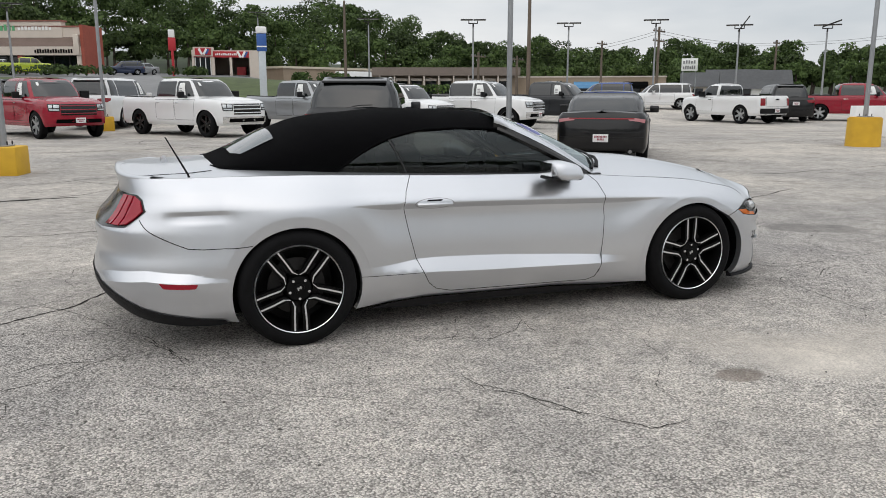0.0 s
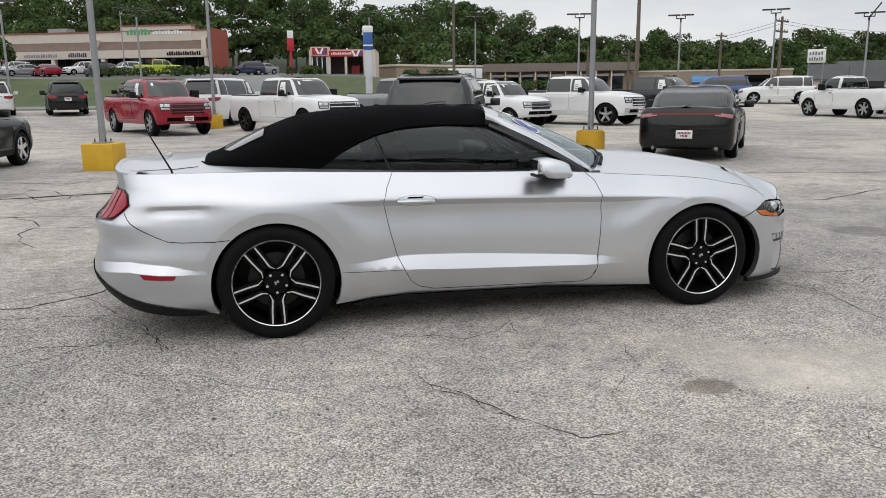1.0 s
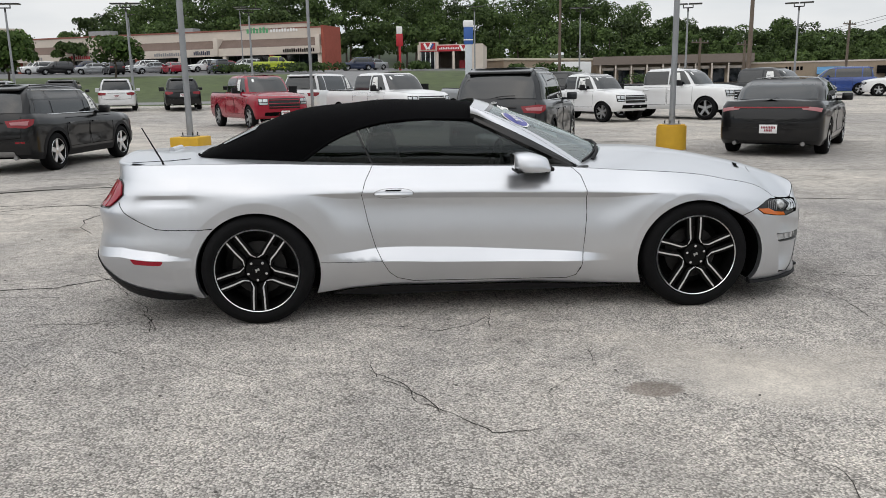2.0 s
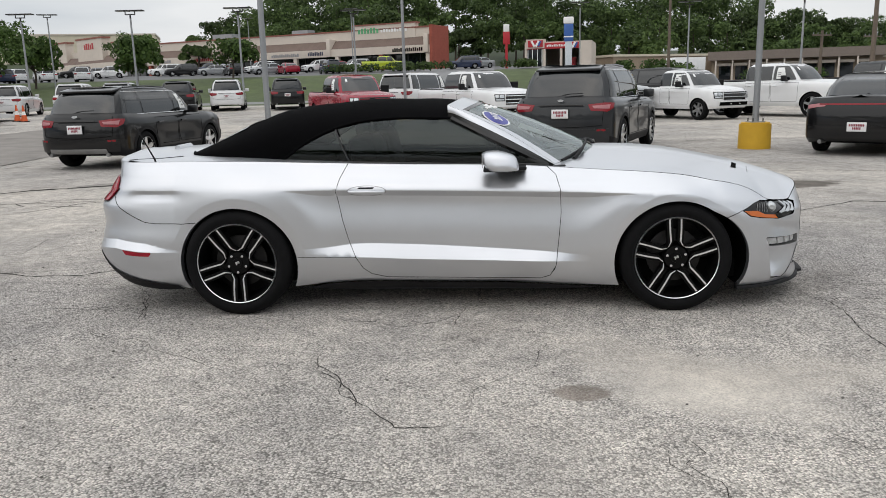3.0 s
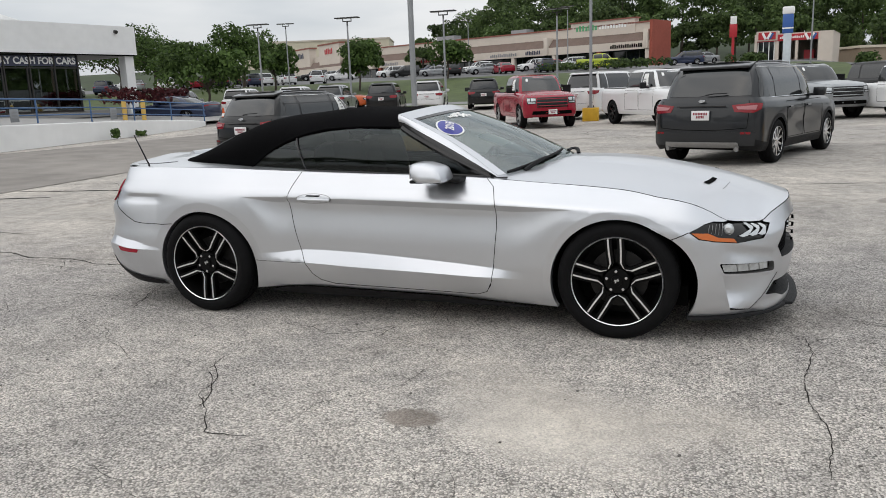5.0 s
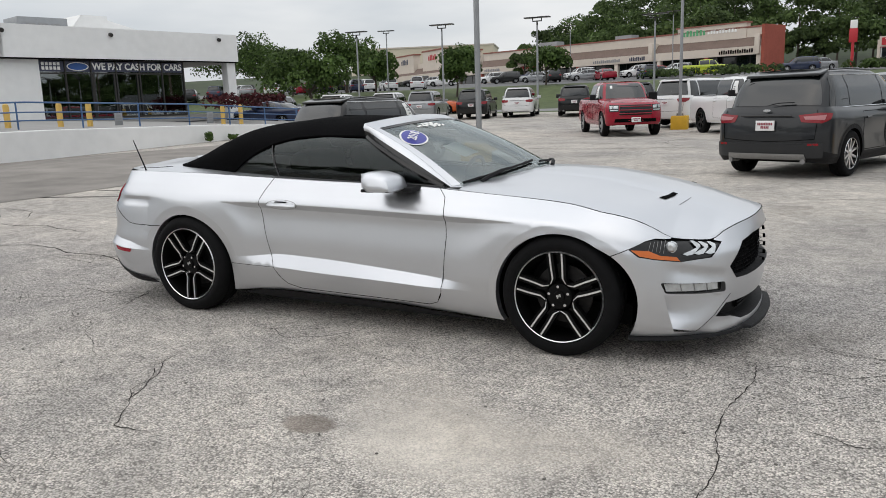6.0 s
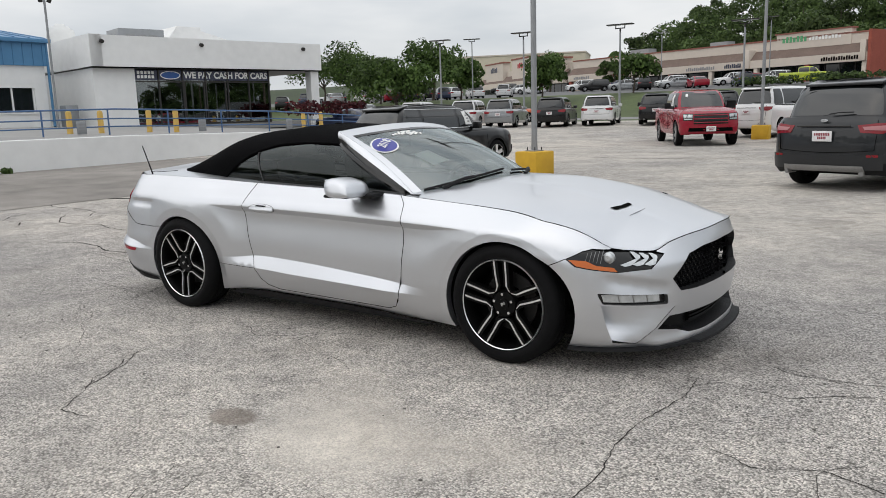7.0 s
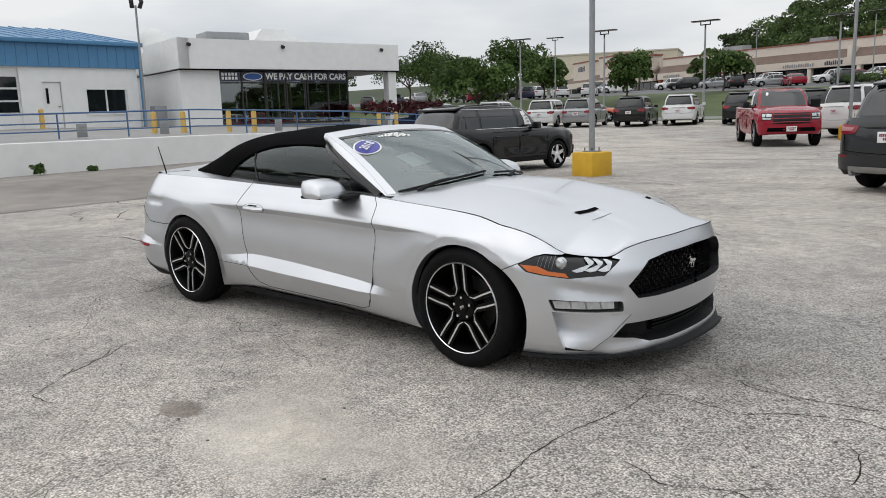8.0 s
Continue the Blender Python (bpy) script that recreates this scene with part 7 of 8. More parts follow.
def service_shop():
    v, L = oriented("oil_change_shop", (4.0, 99.6), (12.5, 98.0), 3.75, "small cream garage with red fascia and two open bays")
    b = lambda n, x0, x1, y0, y1, z0, z1, m, lab="": box(n, x0, x1, y0, y1, z0, z1, m, v, lab)
    b("left_wall", 0, .3, 0, 9, -.6, 3.0, CREAM)
    b("right_wall", L - 1.6, L, 0, 9, -.6, 3.0, CREAM)
    b("back_wall", .3, L - 1.6, 8.7, 9, -.6, 2.9, CREAM)
    b("pier", 2.35, 2.75, 0, .5, -.6, 2.3, CREAM)
    b("pier", 4.6, 4.9, 0, .5, -.6, 2.3, CREAM)
    b("roof_slab", 0, L, .3, 9, 2.85, 3.0, CREAM)
    b("fascia", .3, L - 1.6, -.02, .4, 2.1, 2.85, SIGNRED, "red fascia")
    b("entry_tower", .2, 2.6, -.15, 1.6, 2.2, 3.35, CREAM, "raised cream entry front")
    b("entry_sign", .45, 2.4, -.22, -.15, 2.35, 3.2, SIGNRED, "red entry sign")
    b("floor", .3, L - 1.6, .2, 8.7, -.6, -.1, UPPER)
    b("entry_glass", .4, 2.3, .2, .26, -.1, 2.1, SHOPGLASS, "glass entry")
    for x in (.4, 1.0, 1.65, 2.25):
        b("entry_frame", x - .05, x + .05, .14, .3, -.1, 2.1, PAPER)
    bm = bmesh.new()
    bars(bm, 2.9, 5.6, 2.35, 2.62, -.03, 12)
    part("fascia_letters", bm, PAPER, v)
    for x, m in ((.95, PAPER), (L - 3.0, PAPER)):
        bm = bmesh.new()
        for s in (-1, 1):
            add_box(bm, -.14, .14, -.03, .0, -.42, .42, 0, Matrix.Translation((x + .45 + s * .28, -.24 if x < 2 else -.04, 2.78 if x < 2 else 2.48)) @ Matrix.Rotation(radians(28 * s), 4, "Y"))
        part("chevron_emblem", bm, m, v, "white chevron emblem")
        bm = bmesh.new()
        add_box(bm, -.12, .12, -.03, .0, -.36, .36, 0, Matrix.Translation((x + .45 + .55, -.25 if x < 2 else -.05, 2.78 if x < 2 else 2.48)) @ Matrix.Rotation(radians(28), 4, "Y"))
        part("chevron_emblem", bm, SIGNBLUE, v, "blue chevron emblem")
    b("bay_equipment", 5.3, 6.4, 2.5, 4.5, -.1, 1.0, SIGNRED)


service_shop()


def low_shops():
    v, L = oriented("tan_shop_row", (29.5, 105.4), (49.0, 98.0), 1.0, "long tan brick shop row with a flat roof and white awnings")
    box("wall", 0, L, 2.0, 14, -.4, 3.3, TANWALL, v)
    box("roof_edge", -.3, L + .3, -.2, 14.2, 2.9, 4.05, material("brown_roof_fascia", (.20, .165, .14), .9, vary=.1), v, "brown roof fascia")
    for i in range(9):
        x = 1 + i * (L - 1.5) / 9
        w = box("shop_window", x, x + 1.5, 1.9, 2.02, .3, 2.1, SHOPGLASS, v)
        box("awning", x - .1, x + 1.6, .8, 1.95, 2.15, 2.5, CREAM, w, "pale awning")
        box("column", x - .35, x - .15, -.1, .15, -.4, 2.95, CREAM, v)
    v, L = oriented("tan_store", (48.5, 101.5), (68.5, 89.5), .9, "tan brick store with blue and black awnings")
    box("wall", 0, L, 0, 14, -.3, 2.75, TANWALL, v)
    box("roof_edge", -.1, L + .1, -.1, 14.1, 2.75, 2.95, CREAM, v)
    bm = bmesh.new()
    bars(bm, 5.8, 8.6, 1.75, 2.25, -.02, 6)
    part("store_lettering", bm, GAP, v, "dark raised lettering")
    for x, m in ((10.2, BLUEMETAL), (17.2, GAP)):
        bm = bmesh.new()
        prof = [(0, 1.15), (-1.1, 1.2), (-.9, 1.7), (-.4, 2.05), (0, 2.15)]
        a = [bm.verts.new((x, y, z)) for y, z in prof]
        c = [bm.verts.new((x + 3.6, y, z)) for y, z in prof]
        for i in range(len(prof) - 1):
            bm.faces.new((a[i], a[i + 1], c[i + 1], c[i]))
        bm.faces.new(a[::-1])
        bm.faces.new(c)
        part("awning", bm, m, v, "rounded awning")
        box("door", x + 1.0, x + 2.6, -.04, .02, -.3, 1.15, SHOPGLASS, v)
    v, L = oriented("tan_warehouse", (16.4, 105.5), (33.0, 114.0), 1.6, "windowless tan warehouse with a pale roof edge")
    box("wall", 0, L, 0, 12, -.4, 3.2, TANWALL, v)
    box("roof_edge", -.2, L + .2, -.2, 12.2, 3.2, 3.5, BEIGE, v)
    v = thing("box_truck", (23.5, 97.5, gz(23.5, 97.5)), -160, "white box delivery truck by the warehouse", "truck")
    box("cargo_box", -3.2, 1.2, -1.1, 1.1, .75, 2.9, WHITEWALL, v, bevel=.05)
    box("cab", 1.3, 3.0, -1.0, 1.0, .5, 2.2, WHITE, v, bevel=.25)
    box("cab_window", 1.9, 2.7, -1.02, 1.02, 1.45, 1.95, CARGLASS, v, bevel=.02)
    for x in (-2.2, 2.2):
        for s in (-1, 1):
            wheel("wheel", v, (x, s * .95, .42), s, R=.42, rim=.27, width=.25, style="six", tyre_seg=20)
    for i, (x, y, w, d, h, m) in enumerate(((72, 80, 6, 5, 2.6, WHITEWALL), (58, 68, 5, 5, 2.0, CREAM), (47.5, 49, 5, 4, 1.8, WHITEWALL), (90, 62, 7, 6, 3.0, CREAM))):
        v = thing("small_house", (x, y, gz(x, y)), -38, "small pale house with grey shingle gable roof", "house", "houses at the lot edge")
        box("wall", -w / 2, w / 2, -d / 2, d / 2, -.3, h - .6, m, v)
        bm = bmesh.new()
        z0, z1 = h - .6, h + 1.0
        a = [bm.verts.new(p) for p in ((-w / 2 - .4, -d / 2 - .4, z0), (w / 2 + .4, -d / 2 - .4, z0), (w / 2 + .4, d / 2 + .4, z0), (-w / 2 - .4, d / 2 + .4, z0), (-w / 2 - .4, 0, z1), (w / 2 + .4, 0, z1))]
        for f in ((0, 1, 5, 4), (2, 3, 4, 5), (1, 2, 5), (3, 0, 4), (3, 2, 1, 0)):
            bm.faces.new([a[i] for i in f])
        part("roof", bm, ROOFGREY, v, "grey gable roof")
        for k in (-.3, .1):
            win = box("window", k * w, k * w + 1.1, -d / 2 - .04, -d / 2 + .02, .3, 1.2, SHOPGLASS, v)
            box("sill", k * w - .06, k * w + 1.16, -d / 2 - .10, -d / 2 - .04, .22, .3, PAPER, win)
    v = thing("low_wall", (24.0, 13.6, gz(24.0, 13.6)), -12, "low white painted concrete wall at the lot edge", "wall")
    box("wall", -4.0, 4.0, -.15, .15, -.1, 1.0, WHITEWALL, v, bevel=.02)


low_shops()

# ---------------------------------------------------------------- the dealer's buildings on their raised forecourt
PAVE = material("forecourt_concrete", (0.30, 0.295, 0.285), 0.9, vary=0.12, scale=1.5, bump=0.2)


def forecourt():
    # retaining wall along the drive, its top falling towards the ramp's end
    line = [(-20.2, -30), (-19.8, -8), (-19.65, 4.0), (-19.1, 10.5), (-18.6, 17.3), (-19.2, 21.5), (-20.2, 23.9)]
    tops = [.95, .95, .94, .94, .82, .66, .52]
    v = thing("retaining_wall", label="white painted retaining wall beside the drive with weeds", category="wall")
    bm = bmesh.new()
    rows = []
    for (x, y), t in zip(line, tops):
        rows.append([bm.verts.new((x, y, -.15)), bm.verts.new((x, y, t - .02)), bm.verts.new((x - .02, y, t)), bm.verts.new((x - .28, y, t)), bm.verts.new((x - .30, y, -.15))])
    for a, b in zip(rows, rows[1:]):
        for i in range(4):
            bm.faces.new((a[i], b[i], b[i + 1], a[i + 1]))
    bm.faces.new(rows[-1])
    bmesh.ops.recalc_face_normals(bm, faces=bm.faces)
    part("wall", bm, WHITEWALL, v)
    ys = [-30, -8, 4, 10.5, 17.3, 21.5, 23.9, 30]
    xl = [-20.3, -19.9, -19.75, -19.2, -18.7, -19.3, -20.3, -22]
    zt = [.9, .9, .9, .9, .78, .62, .5, .55]
    verts, faces = [], []
    for y, x0, z in zip(ys, xl, zt):
        for k, x in enumerate((x0 - .1, -22.5, -26, -32, -60)):
            verts.append((x, y, z + (.05, .1, .3, .42, .42)[k] * (1 if y < 20 else .9) - (.05 if k == 0 else 0)))
    for j in range(len(ys) - 1):
        for k in range(4):
            faces.append((j * 5 + k, (j + 1) * 5 + k, (j + 1) * 5 + k + 1, j * 5 + k + 1))
    ob = mesh_object("forecourt_pavement", verts, [f[::-1] for f in faces], PAVE)
    tagged(ob, "raised grey concrete forecourt behind the white wall", "pavement", kind="structure")
    ob = mesh_object("drive", [(x, y, gz(x, y) + .006) for x, y in ((-19.9, -30), (-10.6, -30), (-9.6, 4), (-10.2, 12), (-13.5, 22), (-17, 27), (-22, 30), (-20.2, 23.9), (-18.6, 17.3), (-19.1, 10.5), (-19.65, 4))], [tuple(range(11))], DRIVE, smooth_faces=False)
    tagged(ob, "darker asphalt drive along the white wall", "road", kind="structure")
    # railing
    r = thing("railing", label="blue painted steel pipe railing along the ramp", category="railing")
    path = [(-21.5, -26, 1.0, 1.78), (-21.5, 4.9, .98, 1.76), (-21.2, 11.3, .98, 1.82), (-20.6, 18, .86, 1.62), (-20.7, 24.6, .55, 1.28)]
    py = [p[1] for p in path]
    for f, rr in ((1.0, .028), (.62, .022), (.30, .022)):
        pts = [(x, y, b + (t - b) * f) for x, y, b, t in path]
        tube("rail", pts, rr, BLUERAIL, r, sides=8)
    for y in np.arange(-25, 24.7, 2.25):
        x, b, t = (float(np.interp(y, py, [p[i] for p in path])) for i in (0, 2, 3))
        tube("post", [(x, y, b - .25), (x, y, t)], .028, BLUERAIL, r, sides=8)
    for y in (7.2, 10.0, 14.6, 18.8):
        x, b, t = (float(np.interp(y, py, [p[i] for p in path])) for i in (0, 2, 3))
        s = thing("notice_board", (x + .06, y, b), 90, "small grey notice plate hung on the railing", "sign", "railing notices")
        box("plate", -.17, .17, -.015, .015, .02, .46, GALV, s, bevel=.01)
        bm = bmesh.new()
        for i in range(3):
            add_box(bm, -.11, .11, -.02, -.016, .12 + .1 * i, .17 + .1 * i)
        part("plate_print", bm, INK, s)
    for x, y, z in ((-22.8, 10.5, .98), (-22.75, 11.65, .98), (-22.7, 13.6, .98), (-22.15, 14.4, .98), (-23.3, 22.4, .75), (-23.4, 23.7, .75), (-30.3, 9.55, 1.3)):
        b = thing("bollard", (x, y, z), 0, "yellow painted steel bollard on the forecourt", "bollard", "bollards")
        lathe_z(b, [(.10, -.1), (.10, .72), (.085, .79), (.04, .82), (0.001, .825)], material("bollard_paint", (.62, .40, .10), .6, vary=.15, scale=6) if "bollard_paint" not in bpy.data.materials else bpy.data.materials["bollard_paint"])


def lathe_z(parent, prof, mat, name="post", seg=20):
    verts, faces = [], []
    n = len(prof)
    for i in range(seg):
        a = 2 * math.pi * i / seg
        verts += [(r * math.cos(a), r * math.sin(a), z) for r, z in prof]
    for i in range(seg):
        for j in range(n - 1):
            faces.append((i * n + j, ((i + 1) % seg) * n + j, ((i + 1) % seg) * n + j + 1, i * n + j + 1))
    ob = mesh_object(name, verts, faces, mat, parent)
    ob.data.set_sharp_from_angle(angle=radians(40))
    return ob


forecourt()


def showroom():
    v, L = oriented("car_showroom", (-28.75, 15.2), (-26.4, 27.1), 1.15, "white flat-roofed showroom with glass front and covered porch", "building")
    # x runs along the front from the corner to the porch end; y goes back
    fr = lambda n, x0, x1, y0, y1, z0, z1, m, lab="", p=None, bevel=0.0: box(n, x0, x1, y0, y1, z0, z1, m, p or v, lab, bevel)
    fr("fascia", 0, L, 0, 1.2, 2.66, 4.02, WHITEWALL, "deep white fascia")
    fr("fascia", -.02, .5, 0, 5.0, 2.66, 4.04, WHITEWALL)
    fr("roof_deck", .3, L - .2, .8, 14, 2.75, 3.85, WHITEWALL)
    fr("corner_wall", .12, 2.0, .35, .65, -.3, 2.66, WHITEWALL, "white corner wall")
    fr("side_wall", .12, .42, .65, 14, -.3, 2.66, WHITEWALL)
    fr("porch_wall", L - .5, L - .2, 6.0, 14, -.3, 2.7, WHITEWALL)
    fr("porch_pillar", L - .62, L - .12, .15, .65, -.3, 2.66, WHITEWALL, "white porch pillar")
    fr("back_wall", .3, L - .3, 13.7, 14, -.3, 2.7, WHITEWALL)
    fr("soffit", .1, L - .05, .1, 13.9, 2.60, 2.66, BRONZE)
    fr("inner_wall", 2.0, 9.2, 8.6, 8.8, -.1, 2.6, CREAM)
    fr("floor", .2, L - .2, .4, 13.8, -.3, 0.02, PAVE)
    fr("fascia_joint", .0, L, -.004, .01, 2.60, 2.64, GAP)
    g0, g1, n = 1.95, 9.05, 6
    w = (g1 - g0) / n
    for i in range(n):
        x = g0 + i * w
        pane = fr("glass_pane", x + .03, x + w - .03, .44, .455, .05, 2.56, glass("showroom_glass", (.01, .013, .015), .015, clear=.8) if "showroom_glass" not in bpy.data.materials else bpy.data.materials["showroom_glass"], "tall showroom pane")
        pane.visible_shadow = False
        fr("mullion", x - .03, x + .03, .38, .50, 0.0, 2.60, BRONZE, "dark mullion")
        fr("sign_strip", x + .035, x + w - .035, .425, .437, 2.10, 2.56, NAVYFILM, "dark film strip above the glass", pane)
    fr("mullion", g1 - .03, g1 + .03, .38, .50, 0.0, 2.60, BRONZE)
    fr("glass_rail", g0, g1, .40, .48, 2.0, 2.06, BRONZE)
    fr("sill", g0, g1, .36, .52, 0.0, .08, BRONZE)
    for x in (g0 + 2.45, g0 + 3.45, g0 + 4.6):
        fr("door_frame", x - .035, x + .035, .40, .50, .05, 2.02, BRONZE)
    fr("glass_return", g1, g1 + .015, .45, 6, .05, 2.56, bpy.data.materials["showroom_glass"])
    for y in (2.2, 4.0, 5.9):
        fr("mullion", g1 - .03, g1 + .04, y, y + .07, 0, 2.6, BRONZE)
    text_mesh("window_lettering", "WE PAY CASH FOR CARS", .42, PAPER, pose((g0 + 2 * w + g1) / 2, .418, 2.33, 90, 0, 0), v, "white window lettering", .002, width=(g1 - g0 - 2 * w) * .97, bold=.014)
    bm = bmesh.new()
    for z in (2.44, 2.25):
        for i in range(5):
            add_box(bm, g0 + .18 + i * .17, g0 + .30 + i * .17, .414, .42, z - .07, z + .07)
    tagged(part("window_name", bm, PAPER, v), "white unreadable lettering", kind="stuff")
    bm = bmesh.new()
    bmesh.ops.create_cone(bm, cap_ends=True, segments=28, radius1=.5, radius2=.5, depth=.01, matrix=Matrix.Translation((g0 + 1.5 * w, .416, 2.33)) @ Matrix.Rotation(math.pi / 2, 4, "X") @ Matrix.Diagonal((1, .38, 1, 1)))
    part("oval_emblem", bm, PAPER, v, "white oval emblem ring")
    bm = bmesh.new()
    bmesh.ops.create_cone(bm, cap_ends=True, segments=28, radius1=.45, radius2=.45, depth=.01, matrix=Matrix.Translation((g0 + 1.5 * w, .408, 2.33)) @ Matrix.Rotation(math.pi / 2, 4, "X") @ Matrix.Diagonal((1, .34, 1, 1)))
    part("oval_emblem", bm, SIGNBLUE, v, "blue oval emblem")
    for x in (.5, 5.2, 11.0):
        tube("wall_lamp", [(x, -.12, 3.72), (x, .02, 3.75)], .09, BRONZE, v, "small round wall lamp", sides=10)
    # roof monitor with sloping flank
    bm = bmesh.new()
    prof = [(6.0, 3.85), (7.2, 5.35), (8.6, 5.35), (8.6, 5.15), (L + 1.2, 3.95), (L + 1.2, 3.85)]
    a = [bm.verts.new((x, 6.5, z)) for x, z in prof]
    c = [bm.verts.new((x, 11, z)) for x, z in prof]
    bm.faces.new(a)
    bm.faces.new(c[::-1])
    for i in range(len(prof)):
        bm.faces.new((a[i - 1], a[i], c[i], c[i - 1]))
    bmesh.ops.recalc_face_normals(bm, faces=bm.faces)
    part("roof_monitor", bm, WHITEWALL, v, "white sloping roof monitor")
    # desks inside
    d = thing("showroom_desk", (-31.2, 19.8, 1.17), 76, "dark desk standing inside the glass showroom", "desk")
    box("desk_top", -.9, .9, -.4, .4, .70, .74, BRONZE, d)
    for x in (-.8, .8):
        box("leg", x - .04, x + .04, -.35, .35, 0, .70, BRONZE, d)
    h = thing("rooftop_unit", (-34.2, 21.2, 5.0), 76, "grey sheet-metal rooftop air unit", "air unit")
    box("casing", -1.2, 1.2, -.9, .9, 0, 1.15, GALV, h, bevel=.03)
    for x in (-.6, 0, .6):
        box("louvre_panel", x - .22, x + .22, -.93, -.9, .2, .85, STEEL, h)
    s = thing("satellite_dish", (-33.4, 16.6, 4.9), 60, "large pale satellite dish on the flat roof", "dish")
    bm = bmesh.new()
    bmesh.ops.create_uvsphere(bm, u_segments=24, v_segments=12, radius=.75)
    bmesh.ops.delete(bm, geom=[q for q in bm.verts if q.co.y > -.30], context="VERTS")
    bmesh.ops.transform(bm, matrix=Matrix.Translation((0, .2, .55)) @ Matrix.Diagonal((1, .5, 1, 1)), verts=bm.verts)
    part("dish", bm, PAPER, s, "", True)
    tube("mast", [(0, 0, -.2), (0, 0, .5)], .05, GALV, s)
    p = thing("flood_light_pole", (-27.3, 12.6, 1.0), 0, "slender pole carrying two small flood lights", "light pole")
    tube("pole", [(0, 0, -.1), (0, 0, 5.2)], .045, GALV, p)
    for sx in (-.16, .16):
        tube("flood_light", [(0, sx, 5.1), (.10, sx * 1.4, 5.35), (.0, sx * 1.4, 5.5)], .09, BRONZE, p)


showroom()


def service_building():
    v = thing("service_building", (-31.0, 14.3, 1.25), -90, "white service building with blue metal roof and band", "building")
    # x runs towards -y of the world (leftwards seen from the lot), y goes out of the lot
    W = 26.0
    b = lambda n, x0, x1, y0, y1, z0, z1, m, lab="", p=None, bv=0.0: box(n, x0, x1, -y1, -y0, z0, z1, m, p or v, lab, bv)
    holes = ((.55, 2.45, .65, 1.70), (3.5, 4.3, 0, 2.02), (5.2, 9.0, 0, 2.6))
    xs = [0, .55, 2.45, 3.5, 4.3, 5.2, 9.0, W]
    for x0, x1 in zip(xs, xs[1:]):
        h = next((q for q in holes if q[0] == x0), None)
        if h is None:
            b("wall", x0, x1, 0, .3, -.4, 2.65, WHITEWALL)
        else:
            b("wall", x0, x1, 0, .3, h[3], 2.65, WHITEWALL)
            if h[2] > 0:
                b("wall", x0, x1, 0, .3, -.4, h[2], WHITEWALL)
    b("end_wall", -.0, .3, .3, 14, -.4, 3.7, WHITEWALL)
    b("back_wall", 0, W, 13.7, 14, -.4, 3.7, WHITEWALL)
    win = b("window", .55, 2.45, .12, .16, .65, 1.70, SHOPGLASS, "two-light dark window")
    for x in (.55, 1.48, 2.39):
        b("window_frame", x, x + .06, .06, .2, .65, 1.70, WHITEWALL, "", win)
    b("window_sill", .48, 2.52, -.06, .12, .58, .65, WHITEWALL, "", win)
    d = b("door", 3.53, 4.27, .08, .14, 0, 2.0, WHITEWALL, "white steel door")
    b("door_light", 4.05, 4.15, .05, .08, 1.1, 1.75, SHOPGLASS, "", d)
    b("door_handle", 3.6, 3.68, .03, .08, .95, 1.0, STEEL, "", d)
    g = b("garage_door", 5.2, 9.0, .15, .2, 0, 2.6, WHITEWALL, "white sectional garage door with glass lights")
    for r in range(3):
        for c in range(4):
            b("door_light", 5.28 + c * .93, 6.08 + c * .93, .12, .15, .75 + r * .52, 1.18 + r * .52, SHOPGLASS, "", g)
    # blue band of ribbed sheet, gutter and roof
    b("blue_band", -.15, W, -.12, .1, 2.65, 3.62, BLUEMETAL, "blue ribbed metal band")
    for i in range(60):
        b("rib", .05 + i * .43, .09 + i * .43, -.145, -.12, 2.66, 3.60, BLUEMETAL)
    b("gutter", -.25, W, -.35, .0, 3.62, 3.80, BLUEMETAL, "blue gutter", None, .03)
    bm = bmesh.new()
    a = [bm.verts.new(p) for p in ((-.3, .30, 3.80), (W, .30, 3.80), (W, -7.5, 5.1), (-.3, -7.5, 5.1), (-.3, -14.2, 3.8), (W, -14.2, 3.8))]
    bm.faces.new((a[0], a[1], a[2], a[3]))
    bm.faces.new((a[3], a[2], a[5], a[4]))
    bm.faces.new((a[0], a[3], a[4]))
    part("roof", bm, BLUEMETAL, v, "blue standing-seam metal roof")
    for i in range(40):
        x = i * .65
        tube("roof_seam", [(x, .30, 3.83), (x, -7.5, 5.13)], .02, BLUEMETAL, v, sides=4)
    b("ridge_vent", 3.2, 9.0, 7.2, 7.8, 5.05, 5.3, BLUEMETAL)
    tube("flue", [(5.5, -6.5, 4.8), (5.5, -6.5, 6.0)], .07, GALV, v)
    tube("downpipe", [(-.12, .1, 3.7), (-.12, .12, .3), (-.05, .25, 0)], .06, BLUEMETAL, v)
    bx = thing("utility_box", (-30.4, 14.9, 1.22), 0, "grey utility cabinet against the white wall", "cabinet")
    box("cabinet", -.25, .25, -.3, .3, -.05, .95, GALV, bx, bevel=.03)


service_building()


def traffic_cones():
    orange = material("orange_cone_plastic", (.62, .10, .02), .5, vary=.05)
    for x, y in ((-21.6, 27.2), (-21.0, 27.8), (-20.5, 27.5)):
        c = thing("traffic_cone", (x, y, gz(x, y)), 20, "orange traffic cone with white collar on black foot", "traffic cone", "traffic cones")
        box("foot", -.19, .19, -.19, .19, 0, .04, PLASTIC, c, bevel=.01)
        lathe_z(c, [(.14, .04), (.09, .30)], orange, "cone")
        lathe_z(c, [(.091, .30), (.065, .46)], PAPER, "collar")
        lathe_z(c, [(.066, .46), (.03, .72), (.001, .725)], orange, "tip")


traffic_cones()
# ---------------------------------------------------------------- trees


